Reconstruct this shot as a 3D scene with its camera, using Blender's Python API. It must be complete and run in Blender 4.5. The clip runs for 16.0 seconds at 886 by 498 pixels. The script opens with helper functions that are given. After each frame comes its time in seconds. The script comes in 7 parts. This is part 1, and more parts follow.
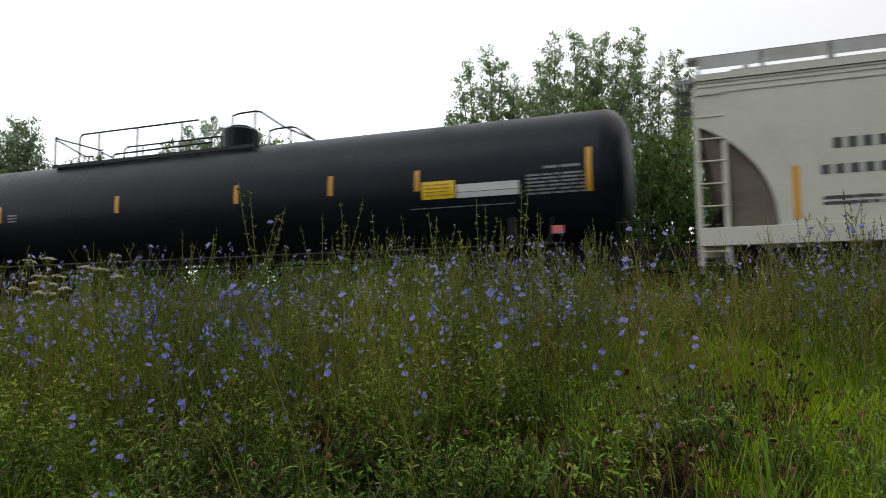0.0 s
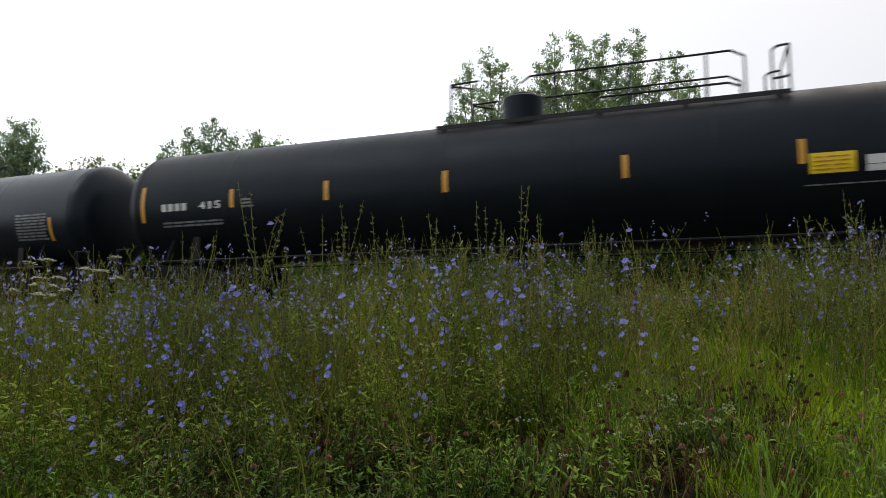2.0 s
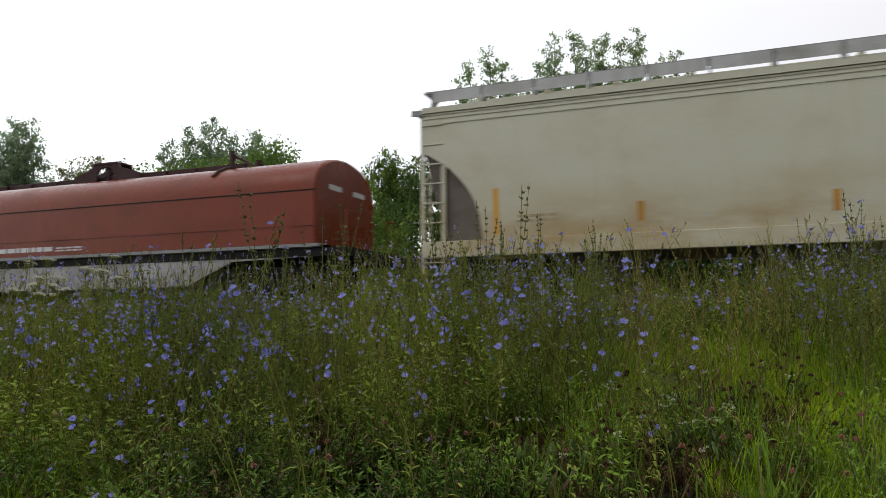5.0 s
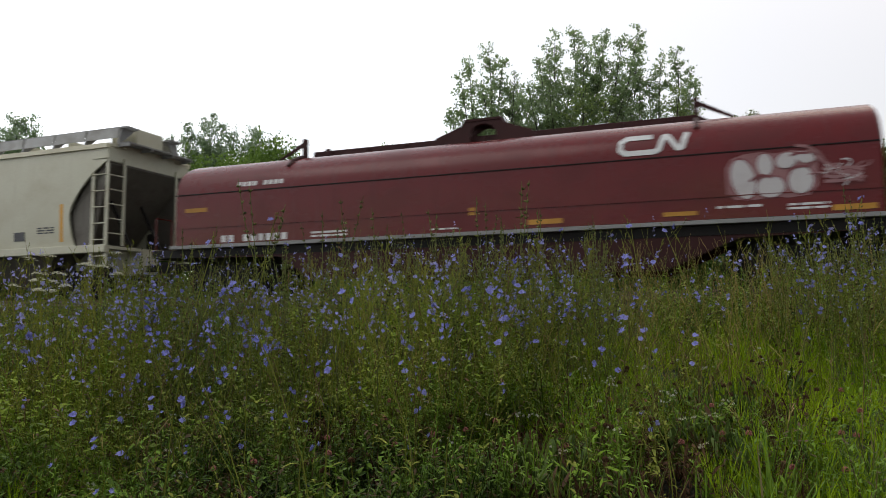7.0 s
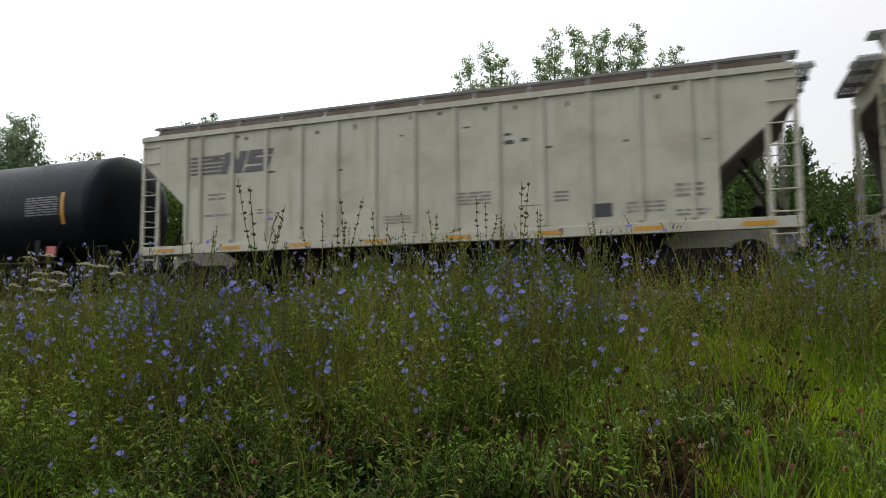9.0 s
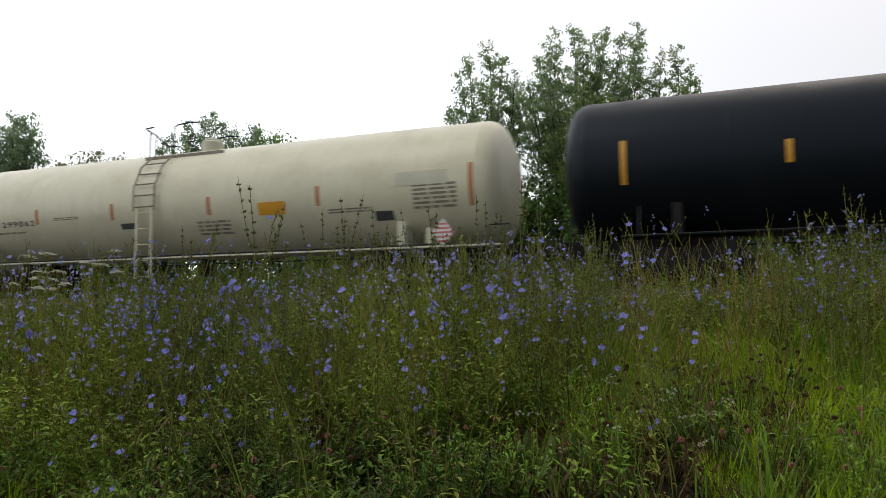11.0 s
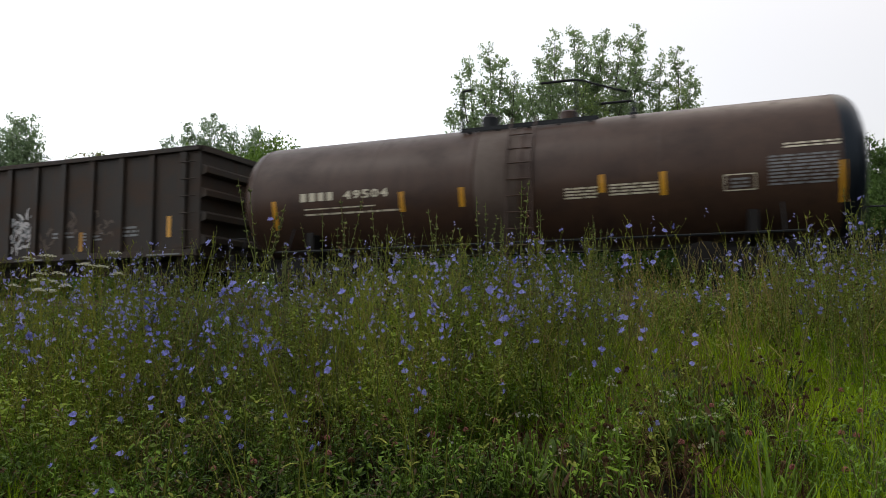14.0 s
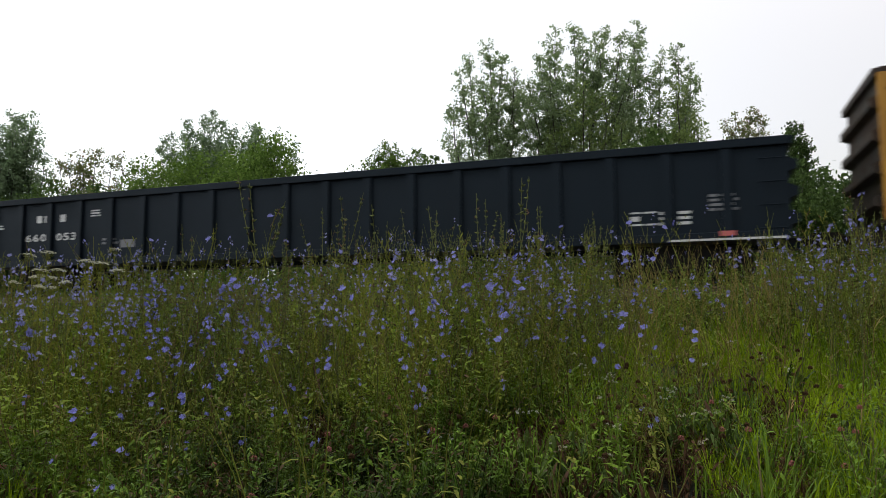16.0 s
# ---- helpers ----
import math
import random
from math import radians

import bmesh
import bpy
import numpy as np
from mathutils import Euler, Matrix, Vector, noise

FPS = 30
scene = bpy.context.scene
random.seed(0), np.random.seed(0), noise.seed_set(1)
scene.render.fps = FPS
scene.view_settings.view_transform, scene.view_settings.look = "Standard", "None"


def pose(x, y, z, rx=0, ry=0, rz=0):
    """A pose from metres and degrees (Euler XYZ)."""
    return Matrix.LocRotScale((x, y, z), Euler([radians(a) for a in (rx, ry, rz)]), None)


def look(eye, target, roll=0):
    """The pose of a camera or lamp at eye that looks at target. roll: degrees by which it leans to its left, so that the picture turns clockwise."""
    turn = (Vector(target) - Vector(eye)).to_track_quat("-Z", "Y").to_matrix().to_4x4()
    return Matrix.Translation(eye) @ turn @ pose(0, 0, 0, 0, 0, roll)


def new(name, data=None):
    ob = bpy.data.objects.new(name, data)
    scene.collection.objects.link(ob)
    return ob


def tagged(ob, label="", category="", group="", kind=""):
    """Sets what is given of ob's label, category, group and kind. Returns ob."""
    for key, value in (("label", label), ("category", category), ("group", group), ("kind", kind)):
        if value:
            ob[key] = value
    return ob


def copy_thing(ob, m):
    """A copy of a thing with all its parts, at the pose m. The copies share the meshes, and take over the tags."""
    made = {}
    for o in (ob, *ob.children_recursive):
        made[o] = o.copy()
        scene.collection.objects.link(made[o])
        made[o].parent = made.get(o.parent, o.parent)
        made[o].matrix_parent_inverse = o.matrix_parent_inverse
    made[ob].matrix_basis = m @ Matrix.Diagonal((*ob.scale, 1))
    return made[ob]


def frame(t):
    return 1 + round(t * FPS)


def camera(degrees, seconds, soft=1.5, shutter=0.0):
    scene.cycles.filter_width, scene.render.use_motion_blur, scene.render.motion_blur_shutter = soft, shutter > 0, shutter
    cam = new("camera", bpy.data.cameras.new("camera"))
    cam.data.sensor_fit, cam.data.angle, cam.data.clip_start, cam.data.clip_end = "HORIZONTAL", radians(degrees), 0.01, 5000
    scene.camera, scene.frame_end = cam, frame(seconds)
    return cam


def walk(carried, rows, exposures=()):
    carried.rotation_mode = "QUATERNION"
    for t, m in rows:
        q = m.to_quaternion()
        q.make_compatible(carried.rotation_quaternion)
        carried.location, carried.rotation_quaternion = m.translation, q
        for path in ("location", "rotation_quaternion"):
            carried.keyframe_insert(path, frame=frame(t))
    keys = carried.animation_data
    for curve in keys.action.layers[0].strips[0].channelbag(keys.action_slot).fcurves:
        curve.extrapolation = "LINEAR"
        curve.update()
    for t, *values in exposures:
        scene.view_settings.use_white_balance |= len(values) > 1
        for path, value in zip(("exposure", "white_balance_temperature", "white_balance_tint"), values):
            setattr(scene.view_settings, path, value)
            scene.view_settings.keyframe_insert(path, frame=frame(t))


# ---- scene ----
cam = camera(64.484, 16.0, soft=0.45, shutter=0.22)

# The camera is held by hand at one spot and nods a little: seconds, degrees of tilt.
EYE = (0.0, 0.0, -0.374)
NOD = [(0, 5.29), (0.5, 5.36), (1, 5.52), (1.5, 5.59), (2, 5.41), (2.5, 5.41), (3, 5.55), (3.5, 5.55), (4, 5.46),
       (5.2, 5.36), (6.5, 5.27), (7, 5.06), (7.5, 5.32), (8, 5.32), (8.5, 5.27), (9, 5.04), (10.2, 4.98), (11.5, 4.90),
       (12, 5.25), (12.5, 5.18), (13, 5.09), (13.5, 4.93), (14, 5.06), (14.5, 4.99), (15, 4.99), (15.5, 4.86), (16, 4.79)]
walk(cam, [(t, pose(*EYE, 90 + a, 0, 20.407) @ pose(0, 0, 0, 0, 0, -0.471)) for t, a in NOD], exposures=[(0, 0.0), (16, 0.0)])

TRACK_Y = 15.244     # middle of the track; rail tops lie at z = 0
SPEED = 14.5735      # of the train, metres a second

# ---- world and sun ----
world = bpy.data.worlds.new("overcast_sky")
scene.world = world
world.use_nodes = True
wn, wl = world.node_tree.nodes, world.node_tree.links
wn.clear()
sky = wn.new("ShaderNodeTexSky")
sky.sky_type, sky.sun_disc, sky.sun_elevation, sky.sun_rotation = "NISHITA", False, radians(52), radians(20)
sky.dust_density, sky.air_density = 4.0, 1.0
clear = wn.new("ShaderNodeBackground")
clear.inputs["Strength"].default_value = 0.05
cloud = wn.new("ShaderNodeBackground")
cloud.inputs["Color"].default_value = (0.985, 0.99, 1.0, 1)
way = wn.new("ShaderNodeTexCoord")
split = wn.new("ShaderNodeSeparateXYZ")
thick = wn.new("ShaderNodeMapRange")     # thicker cloud away from the sun's side
thick.interpolation_type = "SMOOTHSTEP"
thick.inputs["From Min"].default_value, thick.inputs["From Max"].default_value = -1.0, 0.42
thick.inputs["To Min"].default_value, thick.inputs["To Max"].default_value = 1.35, 0.42
wl.new(way.outputs["Generated"], split.inputs[0])
wl.new(split.outputs["X"], thick.inputs["Value"])
wl.new(thick.outputs[0], cloud.inputs["Strength"])
both = wn.new("ShaderNodeAddShader")
out = wn.new("ShaderNodeOutputWorld")
wl.new(sky.outputs[0], clear.inputs["Color"])
wl.new(clear.outputs[0], both.inputs[0])
wl.new(cloud.outputs[0], both.inputs[1])
wl.new(both.outputs[0], out.inputs["Surface"])

sun_data = bpy.data.lights.new("sun", "SUN")
sun_data.energy, sun_data.angle, sun_data.color = 0.55, radians(30), (1.0, 0.97, 0.92)
sun = new("sun", sun_data)
sun.matrix_world = look((0, 0, 60), (25, 32, 0))
tagged(sun, "soft sun behind thick cloud", "sun", kind="structure")


# ---- materials ----
def nodes_of(name):
    m = bpy.data.materials.new(name)
    m.use_nodes = True
    n, l = m.node_tree.nodes, m.node_tree.links
    return m, n, l, n["Principled BSDF"]


def noise_at(n, l, scale, stretch=(1, 1, 1), detail=4.0, rough=0.6):
    """A noise in the object's own metres."""
    co, mp, tx = n.new("ShaderNodeTexCoord"), n.new("ShaderNodeMapping"), n.new("ShaderNodeTexNoise")
    mp.inputs["Scale"].default_value = stretch
    tx.inputs["Scale"].default_value, tx.inputs["Detail"].default_value, tx.inputs["Roughness"].default_value = scale, detail, rough
    l.new(co.outputs["Object"], mp.inputs["Vector"])
    l.new(mp.outputs[0], tx.inputs["Vector"])
    return tx.outputs["Fac"]


def ramp(n, l, fac, a, b):
    r = n.new("ShaderNodeMapRange")
    r.inputs["From Min"].default_value, r.inputs["From Max"].default_value = a, b
    l.new(fac, r.inputs["Value"])
    return r.outputs[0]


def mixed(n, l, fac, a, b):
    m = n.new("ShaderNodeMix")
    m.data_type = "RGBA"
    for sock, v in ((m.inputs[6], a), (m.inputs[7], b)):
        if isinstance(v, tuple):
            sock.default_value = (*v, 1)
        else:
            l.new(v, sock)
    if isinstance(fac, float):
        m.inputs[0].default_value = fac
    else:
        l.new(fac, m.inputs[0])
    return m.outputs[2]


def paint(name, color, dirt=(0.08, 0.06, 0.045), amount=0.5, rough=0.5, streak=0.6, metal=0.0, bump=0.15, gloss=0.5, sheen=(1, 1, 1), splash=None):
    """Weathered paint on steel: blotches at two sizes, running streaks, fine relief."""
    m, n, l, p = nodes_of(name)
    blot = ramp(n, l, noise_at(n, l, 0.9, (1, 1, 1.4), 6, 0.65), 0.45, 0.78)
    run = ramp(n, l, noise_at(n, l, 4.0, (1.0, 1.0, 0.09), 4, 0.6), 0.5, 0.8)
    fine = noise_at(n, l, 38.0, (1, 1, 1), 3, 0.6)
    k1 = n.new("ShaderNodeMath"); k1.operation = "MULTIPLY"; k1.inputs[1].default_value = amount
    k2 = n.new("ShaderNodeMath"); k2.operation = "MULTIPLY"; k2.inputs[1].default_value = streak * amount
    l.new(blot, k1.inputs[0]); l.new(run, k2.inputs[0])
    k = n.new("ShaderNodeMath"); k.operation = "MAXIMUM"; k.use_clamp = True
    l.new(k1.outputs[0], k.inputs[0]); l.new(k2.outputs[0], k.inputs[1])
    c = mixed(n, l, k.outputs[0], color, dirt)
    c = mixed(n, l, ramp(n, l, fine, 0.3, 1.4), c, tuple(v * 0.7 for v in color))
    if splash:     # road-film thrown up from below, thinning out with height
        co, sp = n.new("ShaderNodeTexCoord"), n.new("ShaderNodeSeparateXYZ")
        l.new(co.outputs["Object"], sp.inputs[0])
        up = n.new("ShaderNodeMapRange")
        up.inputs["From Min"].default_value, up.inputs["From Max"].default_value = 2.35, 1.35
        l.new(sp.outputs["Z"], up.inputs["Value"])
        wide = ramp(n, l, noise_at(n, l, 0.35, (1, 1, 2.5), 5, 0.6), 0.36, 0.62)
        both_ = n.new("ShaderNodeMath"); both_.operation = "MULTIPLY"
        l.new(up.outputs[0], both_.inputs[0]); l.new(wide, both_.inputs[1])
        c = mixed(n, l, both_.outputs[0], c, splash)
    l.new(c, p.inputs["Base Color"])
    r = n.new("ShaderNodeMapRange")
    r.inputs["To Min"].default_value, r.inputs["To Max"].default_value = rough - 0.08, min(1.0, rough + 0.25)
    l.new(k.outputs[0], r.inputs["Value"])
    l.new(r.outputs[0], p.inputs["Roughness"])
    p.inputs["Metallic"].default_value = metal
    p.inputs["Specular IOR Level"].default_value = gloss
    p.inputs["Specular Tint"].default_value = (*sheen, 1)
    b = n.new("ShaderNodeBump")
    b.inputs["Strength"].default_value, b.inputs["Distance"].default_value = bump, 0.01
    l.new(noise_at(n, l, 6.0, (1, 1, 1), 5, 0.6), b.inputs["Height"])
    l.new(b.outputs[0], p.inputs["Normal"])
    return m


BLACK = paint("black_tank_paint", (0.0070, 0.0088, 0.0116), (0.0115, 0.0132, 0.0155), 0.5, 0.48, gloss=0.17, sheen=(0.78, 0.9, 1.0))
CHARCOAL = paint("faded_black_tank_and_dark_head", (0.0085, 0.011, 0.0152), (0.023, 0.0268, 0.032), 0.5, 0.42, gloss=0.32, sheen=(0.75, 0.88, 1.0))
SLATE = paint("slate_tank_paint", (0.037, 0.046, 0.060), (0.020, 0.024, 0.030), 0.75, 0.42, gloss=0.5, sheen=(0.85, 0.93, 1.0))
CREAM = paint("cream_tank_and_bright_eave", (0.63, 0.59, 0.42), (0.34, 0.285, 0.165), 0.45, 0.42)
BROWN = paint("brown_tank_paint", (0.066, 0.036, 0.0235), (0.020, 0.0125, 0.011), 0.85, 0.45, gloss=0.3)
RUST = paint("rusty_brown_steel", (0.030, 0.0235, 0.0185), (0.074, 0.040, 0.022), 1.0, 0.62, streak=0.9, gloss=0.25)
DULLSTRIP = paint("dull_yellow_strip", (0.32, 0.16, 0.028), (0.08, 0.05, 0.02), 0.6, 0.6)
TAN = paint("faint_tan_marking", (0.34, 0.26, 0.14), (0.4, 0.34, 0.24), 0.5, 0.6)
GREYWHITE = paint("dirty_light_grey_paint", (0.54, 0.52, 0.39), (0.38, 0.30, 0.165), 0.5, 0.5, splash=(0.36, 0.255, 0.11))
OFFWHITE = paint("chalky_white_paint", (0.54, 0.525, 0.42), (0.32, 0.275, 0.18), 0.9, 0.55, streak=1.0)
LIGHTGREY = paint("light_grey_hopper_paint", (0.54, 0.535, 0.455), (0.36, 0.33, 0.25), 0.5, 0.5)
PALE = paint("pale_grey_paint", (0.51, 0.495, 0.37), (0.34, 0.28, 0.165), 0.5, 0.5)
MAROON = paint("maroon_hood_paint", (0.125, 0.0135, 0.0145), (0.062, 0.015, 0.014), 0.7, 0.31, gloss=0.24, splash=(0.105, 0.026, 0.013))
ORANGE = paint("rust_orange_hood_paint", (0.20, 0.034, 0.010), (0.085, 0.018, 0.009), 0.7, 0.32, gloss=0.2)
RIDGE = paint("dark_red_ridge_steel", (0.040, 0.010, 0.009), (0.018, 0.009, 0.008), 0.7, 0.6, gloss=0.2)
NAVY = paint("blue_black_gondola_paint", (0.0055, 0.0088, 0.0132), (0.0125, 0.015, 0.0175), 0.6, 0.6, gloss=0.22, sheen=(0.7, 0.87, 1.0))
YELLOW = paint("faded_yellow_paint", (0.47, 0.225, 0.018), (0.14, 0.06, 0.018), 0.8, 0.6)
STRIP = paint("yellow_reflector", (0.62, 0.30, 0.02), (0.3, 0.14, 0.03), 0.5, 0.4)
PLACARD = paint("yellow_placard_paint", (0.78, 0.54, 0.015), (0.5, 0.33, 0.03), 0.3, 0.4)
WHITE = paint("white_marking_paint", (0.62, 0.62, 0.60), (0.35, 0.34, 0.32), 0.5, 0.5)
DIM = paint("worn_white_marking", (0.20, 0.205, 0.21), (0.07, 0.07, 0.07), 0.7, 0.6)
INK = paint("dark_marking_paint", (0.05, 0.05, 0.055), (0.12, 0.12, 0.11), 0.5, 0.6)
PINK = paint("pink_marking_paint", (0.55, 0.12, 0.11), (0.4, 0.2, 0.18), 0.5, 0.5)
STEEL = paint("dark_running_gear", (0.009, 0.008, 0.0075), (0.022, 0.015, 0.011), 0.6, 0.7, gloss=0.2)
WHEELSTEEL = paint("worn_wheel_steel", (0.014, 0.012, 0.011), (0.010, 0.008, 0.007), 0.5, 0.7, gloss=0.15)
RAILSTEEL = paint("rail_steel", (0.16, 0.12, 0.10), (0.09, 0.045, 0.025), 0.6, 0.4, metal=0.6)
TIMBER = paint("creosoted_timber", (0.055, 0.042, 0.033), (0.10, 0.085, 0.07), 0.5, 0.9)
APRON = paint("dull_grey_steel", (0.36, 0.36, 0.345), (0.15, 0.13, 0.10), 0.9, 0.6)
GALV = paint("galvanised_grating", (0.23, 0.23, 0.22), (0.12, 0.10, 0.08), 0.5, 0.6)
DARKPIPE = paint("dark_railing_steel", (0.008, 0.0095, 0.012), (0.02, 0.018, 0.016), 0.5, 0.6, gloss=0.3)
UNDERWHITE = paint("grimy_whitewashed_steel", (0.42, 0.40, 0.37), (0.12, 0.09, 0.07), 0.9, 0.8)
GRAFFITI = paint("white_spray_paint", (0.50, 0.47, 0.46), (0.30, 0.2, 0.2), 0.5, 0.6)
MAUVE = paint("mauve_spray_paint", (0.27, 0.125, 0.125), (0.15, 0.04, 0.042), 0.9, 0.6)
RUSTAPRON = paint("rusty_roof_steel", (0.13, 0.10, 0.075), (0.05, 0.028, 0.017), 0.9, 0.8)
DUSTY = paint("dusty_brown_paint", (0.105, 0.078, 0.062), (0.05, 0.026, 0.018), 0.8, 0.6, gloss=0.25)
GRAFLINE = paint("faded_red_spray_paint", (0.17, 0.035, 0.04), (0.10, 0.02, 0.022), 0.5, 0.6)
SCRAP = paint("scrap_steel_load", (0.015, 0.014, 0.015), (0.05, 0.03, 0.02), 0.6, 0.8)


# ---- mesh helpers ----
def box(bm, x0, x1, y0, y1, z0, z1, bevel=0.0):
    v = [bm.verts.new((x, y, z)) for z in (z0, z1) for y in (y0, y1) for x in (x0, x1)]
    fs = [bm.faces.new([v[i] for i in q]) for q in ((0, 2, 3, 1), (4, 5, 7, 6), (0, 1, 5, 4), (2, 6, 7, 3), (0, 4, 6, 2), (1, 3, 7, 5))]
    if bevel:
        es = list({e for f in fs for e in f.edges})
        bmesh.ops.bevel(bm, geom=es, offset=bevel, segments=2, affect="EDGES", profile=0.6)


def prism_x(bm, prof, x0, x1):
    """A closed outline of (y, z) drawn out along x."""
    a = [bm.verts.new((x0, y, z)) for y, z in prof]
    b = [bm.verts.new((x1, y, z)) for y, z in prof]
    k = len(prof)
    for i in range(k):
        j = (i + 1) % k
        bm.faces.new((a[i], a[j], b[j], b[i]))
    bm.faces.new(a[::-1])
    bm.faces.new(b)


def prism_y(bm, prof, y0, y1):
    """A closed outline of (x, z) drawn out along y."""
    a = [bm.verts.new((x, y0, z)) for x, z in prof]
    b = [bm.verts.new((x, y1, z)) for x, z in prof]
    k = len(prof)
    for i in range(k):
        j = (i + 1) % k
        bm.faces.new((a[i], a[j], b[j], b[i]))
    bm.faces.new(a[::-1])
    bm.faces.new(b)


def rod(bm, p, q, r, sides=6):
    p, q = Vector(p), Vector(q)
    d = (q - p).normalized()
    u = d.orthogonal().normalized()
    w = d.cross(u)
    ring = [[bm.verts.new(c + (u * math.cos(k * math.tau / sides) + w * math.sin(k * math.tau / sides)) * r) for k in range(sides)] for c in (p, q)]
    for k in range(sides):
        j = (k + 1) % sides
        bm.faces.new((ring[0][k], ring[0][j], ring[1][j], ring[1][k]))
    bm.faces.new(ring[0][::-1])
    bm.faces.new(ring[1])


def pipe(bm, pts, r, sides=6):
    for p, q in zip(pts, pts[1:]):
        rod(bm, p, q, r, sides)


def turned(bm, prof, sides=48, cy=0.0, cz=0.0, caps=True):
    """(x, radius) pairs turned about a line along x."""
    rings = []
    for x, r in prof:
        rings.append([bm.verts.new((x, cy + r * math.cos(k * math.tau / sides), cz + r * math.sin(k * math.tau / sides))) for k in range(sides)])
    for a, b in zip(rings, rings[1:]):
        for k in range(sides):
            j = (k + 1) % sides
            bm.faces.new((a[k], a[j], b[j], b[k]))
    if caps:
        bm.faces.new(rings[0][::-1])
        bm.faces.new(rings[-1])


def turned_y(bm, prof, cx, cz, sides=28):
    """(y, radius) pairs turned about a line along y."""
    rings = [[bm.verts.new((cx + r * math.cos(k * math.tau / sides), y, cz + r * math.sin(k * math.tau / sides))) for k in range(sides)] for y, r in prof]
    for a, b in zip(rings, rings[1:]):
        for k in range(sides):
            j = (k + 1) % sides
            bm.faces.new((a[k], a[j], b[j], b[k]))
    bm.faces.new(rings[0][::-1])
    bm.faces.new(rings[-1])


def drum(bm, x, y, z0, z1, r, sides=24):
    rings = [[bm.verts.new((x + rr * math.cos(k * math.tau / sides), y + rr * math.sin(k * math.tau / sides), z)) for k in range(sides)]
             for z, rr in ((z0, r), (z1 - 0.04, r), (z1, r - 0.05))]
    for a, b in zip(rings, rings[1:]):
        for k in range(sides):
            j = (k + 1) % sides
            bm.faces.new((a[k], a[j], b[j], b[k]))
    bm.faces.new(rings[-1])
    bm.faces.new(rings[0][::-1])


def plate_on(bm, x0, x1, z0, z1, skin, lift=0.006):
    """A thin plate that follows the near side of a body; skin(z) gives its y there."""
    k = max(1, int(abs(z1 - z0) / 0.12))
    zs = [z0 + (z1 - z0) * i / k for i in range(k + 1)]
    outer = [[bm.verts.new((x, skin(z) - lift, z)) for x in (x0, x1)] for z in zs]
    inner = [[bm.verts.new((x, skin(z) + 0.02, z)) for x in (x0, x1)] for z in zs]
    for i in range(k):
        bm.faces.new((outer[i][0], outer[i][1], outer[i + 1][1], outer[i + 1][0]))
        bm.faces.new((outer[i][0], outer[i + 1][0], inner[i + 1][0], inner[i][0]))
        bm.faces.new((outer[i][1], inner[i][1], inner[i + 1][1], outer[i + 1][1]))
    bm.faces.new((outer[0][0], inner[0][0], inner[0][1], outer[0][1]))
    bm.faces.new((outer[k][0], outer[k][1], inner[k][1], inner[k][0]))


def finish(name, bm, material, smooth=False):
    bmesh.ops.recalc_face_normals(bm, faces=bm.faces)
    me = bpy.data.meshes.new(name)
    bm.to_mesh(me)
    bm.free()
    me.materials.append(material)
    if smooth:
        me.polygons.foreach_set("use_smooth", [True] * len(me.polygons))
        me.set_sharp_from_angle(angle=radians(38))
    return me


def part(name, bm, material, parent, label="", smooth=False):
    ob = new(name, finish(name, bm, material, smooth))
    ob.parent = parent
    return tagged(ob, label)


def mesh_from(name, verts, faces, material, smooth=False):
    """A mesh from arrays; faces all have the same number of corners."""
    me = bpy.data.meshes.new(name)
    f = np.asarray(faces, np.int32)
    me.vertices.add(len(verts))
    me.vertices.foreach_set("co", np.asarray(verts, np.float32).ravel())
    me.loops.add(f.size)
    me.loops.foreach_set("vertex_index", f.ravel())
    me.polygons.add(len(f))
    me.polygons.foreach_set("loop_start", np.arange(0, f.size, f.shape[1], dtype=np.int32))
    me.update(calc_edges=True)
    me.materials.append(material)
    if smooth:
        me.polygons.foreach_set("use_smooth", [True] * len(me.polygons))
    return me


# ---- the lie of the land ----
PROFILE_Y = [-3000, -40, 0, 2, 3.2, 5, 7, 9, 11.5, 12.7, 13.7, 16.8, 17.8, 19.5, 26, 60, 3000]
PROFILE_Z = [-1.6, -1.6, -1.55, -1.5, -1.43, -1.13, -0.86, -0.70, -0.62, -0.58, -0.22, -0.22, -0.58, -0.75, -0.9, -0.9, -0.9]


def land(x, y):
    base = np.interp(y, PROFILE_Y, PROFILE_Z)
    rough = np.where((np.asarray(y) < 12.7) & (np.asarray(y) > -30), 1.0, 0.25)
    return base + rough * 0.05 * (np.sin(np.asarray(x) * 1.7 + np.asarray(y) * 0.9) + np.sin(np.asarray(x) * 0.6 - np.asarray(y) * 1.3))


m, n, l, p = nodes_of("soil_and_litter")
c = mixed(n, l, ramp(n, l, noise_at(n, l, 2.5, (1, 1, 1), 6), 0.35, 0.65), (0.018, 0.015, 0.009), (0.015, 0.019, 0.007))
c = mixed(n, l, ramp(n, l, noise_at(n, l, 30, (1, 1, 1), 4), 0.45, 0.8), c, (0.04, 0.032, 0.02))
l.new(c, p.inputs["Base Color"])
p.inputs["Roughness"].default_value = 0.95
b = n.new("ShaderNodeBump"); b.inputs["Distance"].default_value = 0.05
l.new(noise_at(n, l, 22, (1, 1, 1), 6), b.inputs["Height"]); l.new(b.outputs[0], p.inputs["Normal"])
SOIL = m


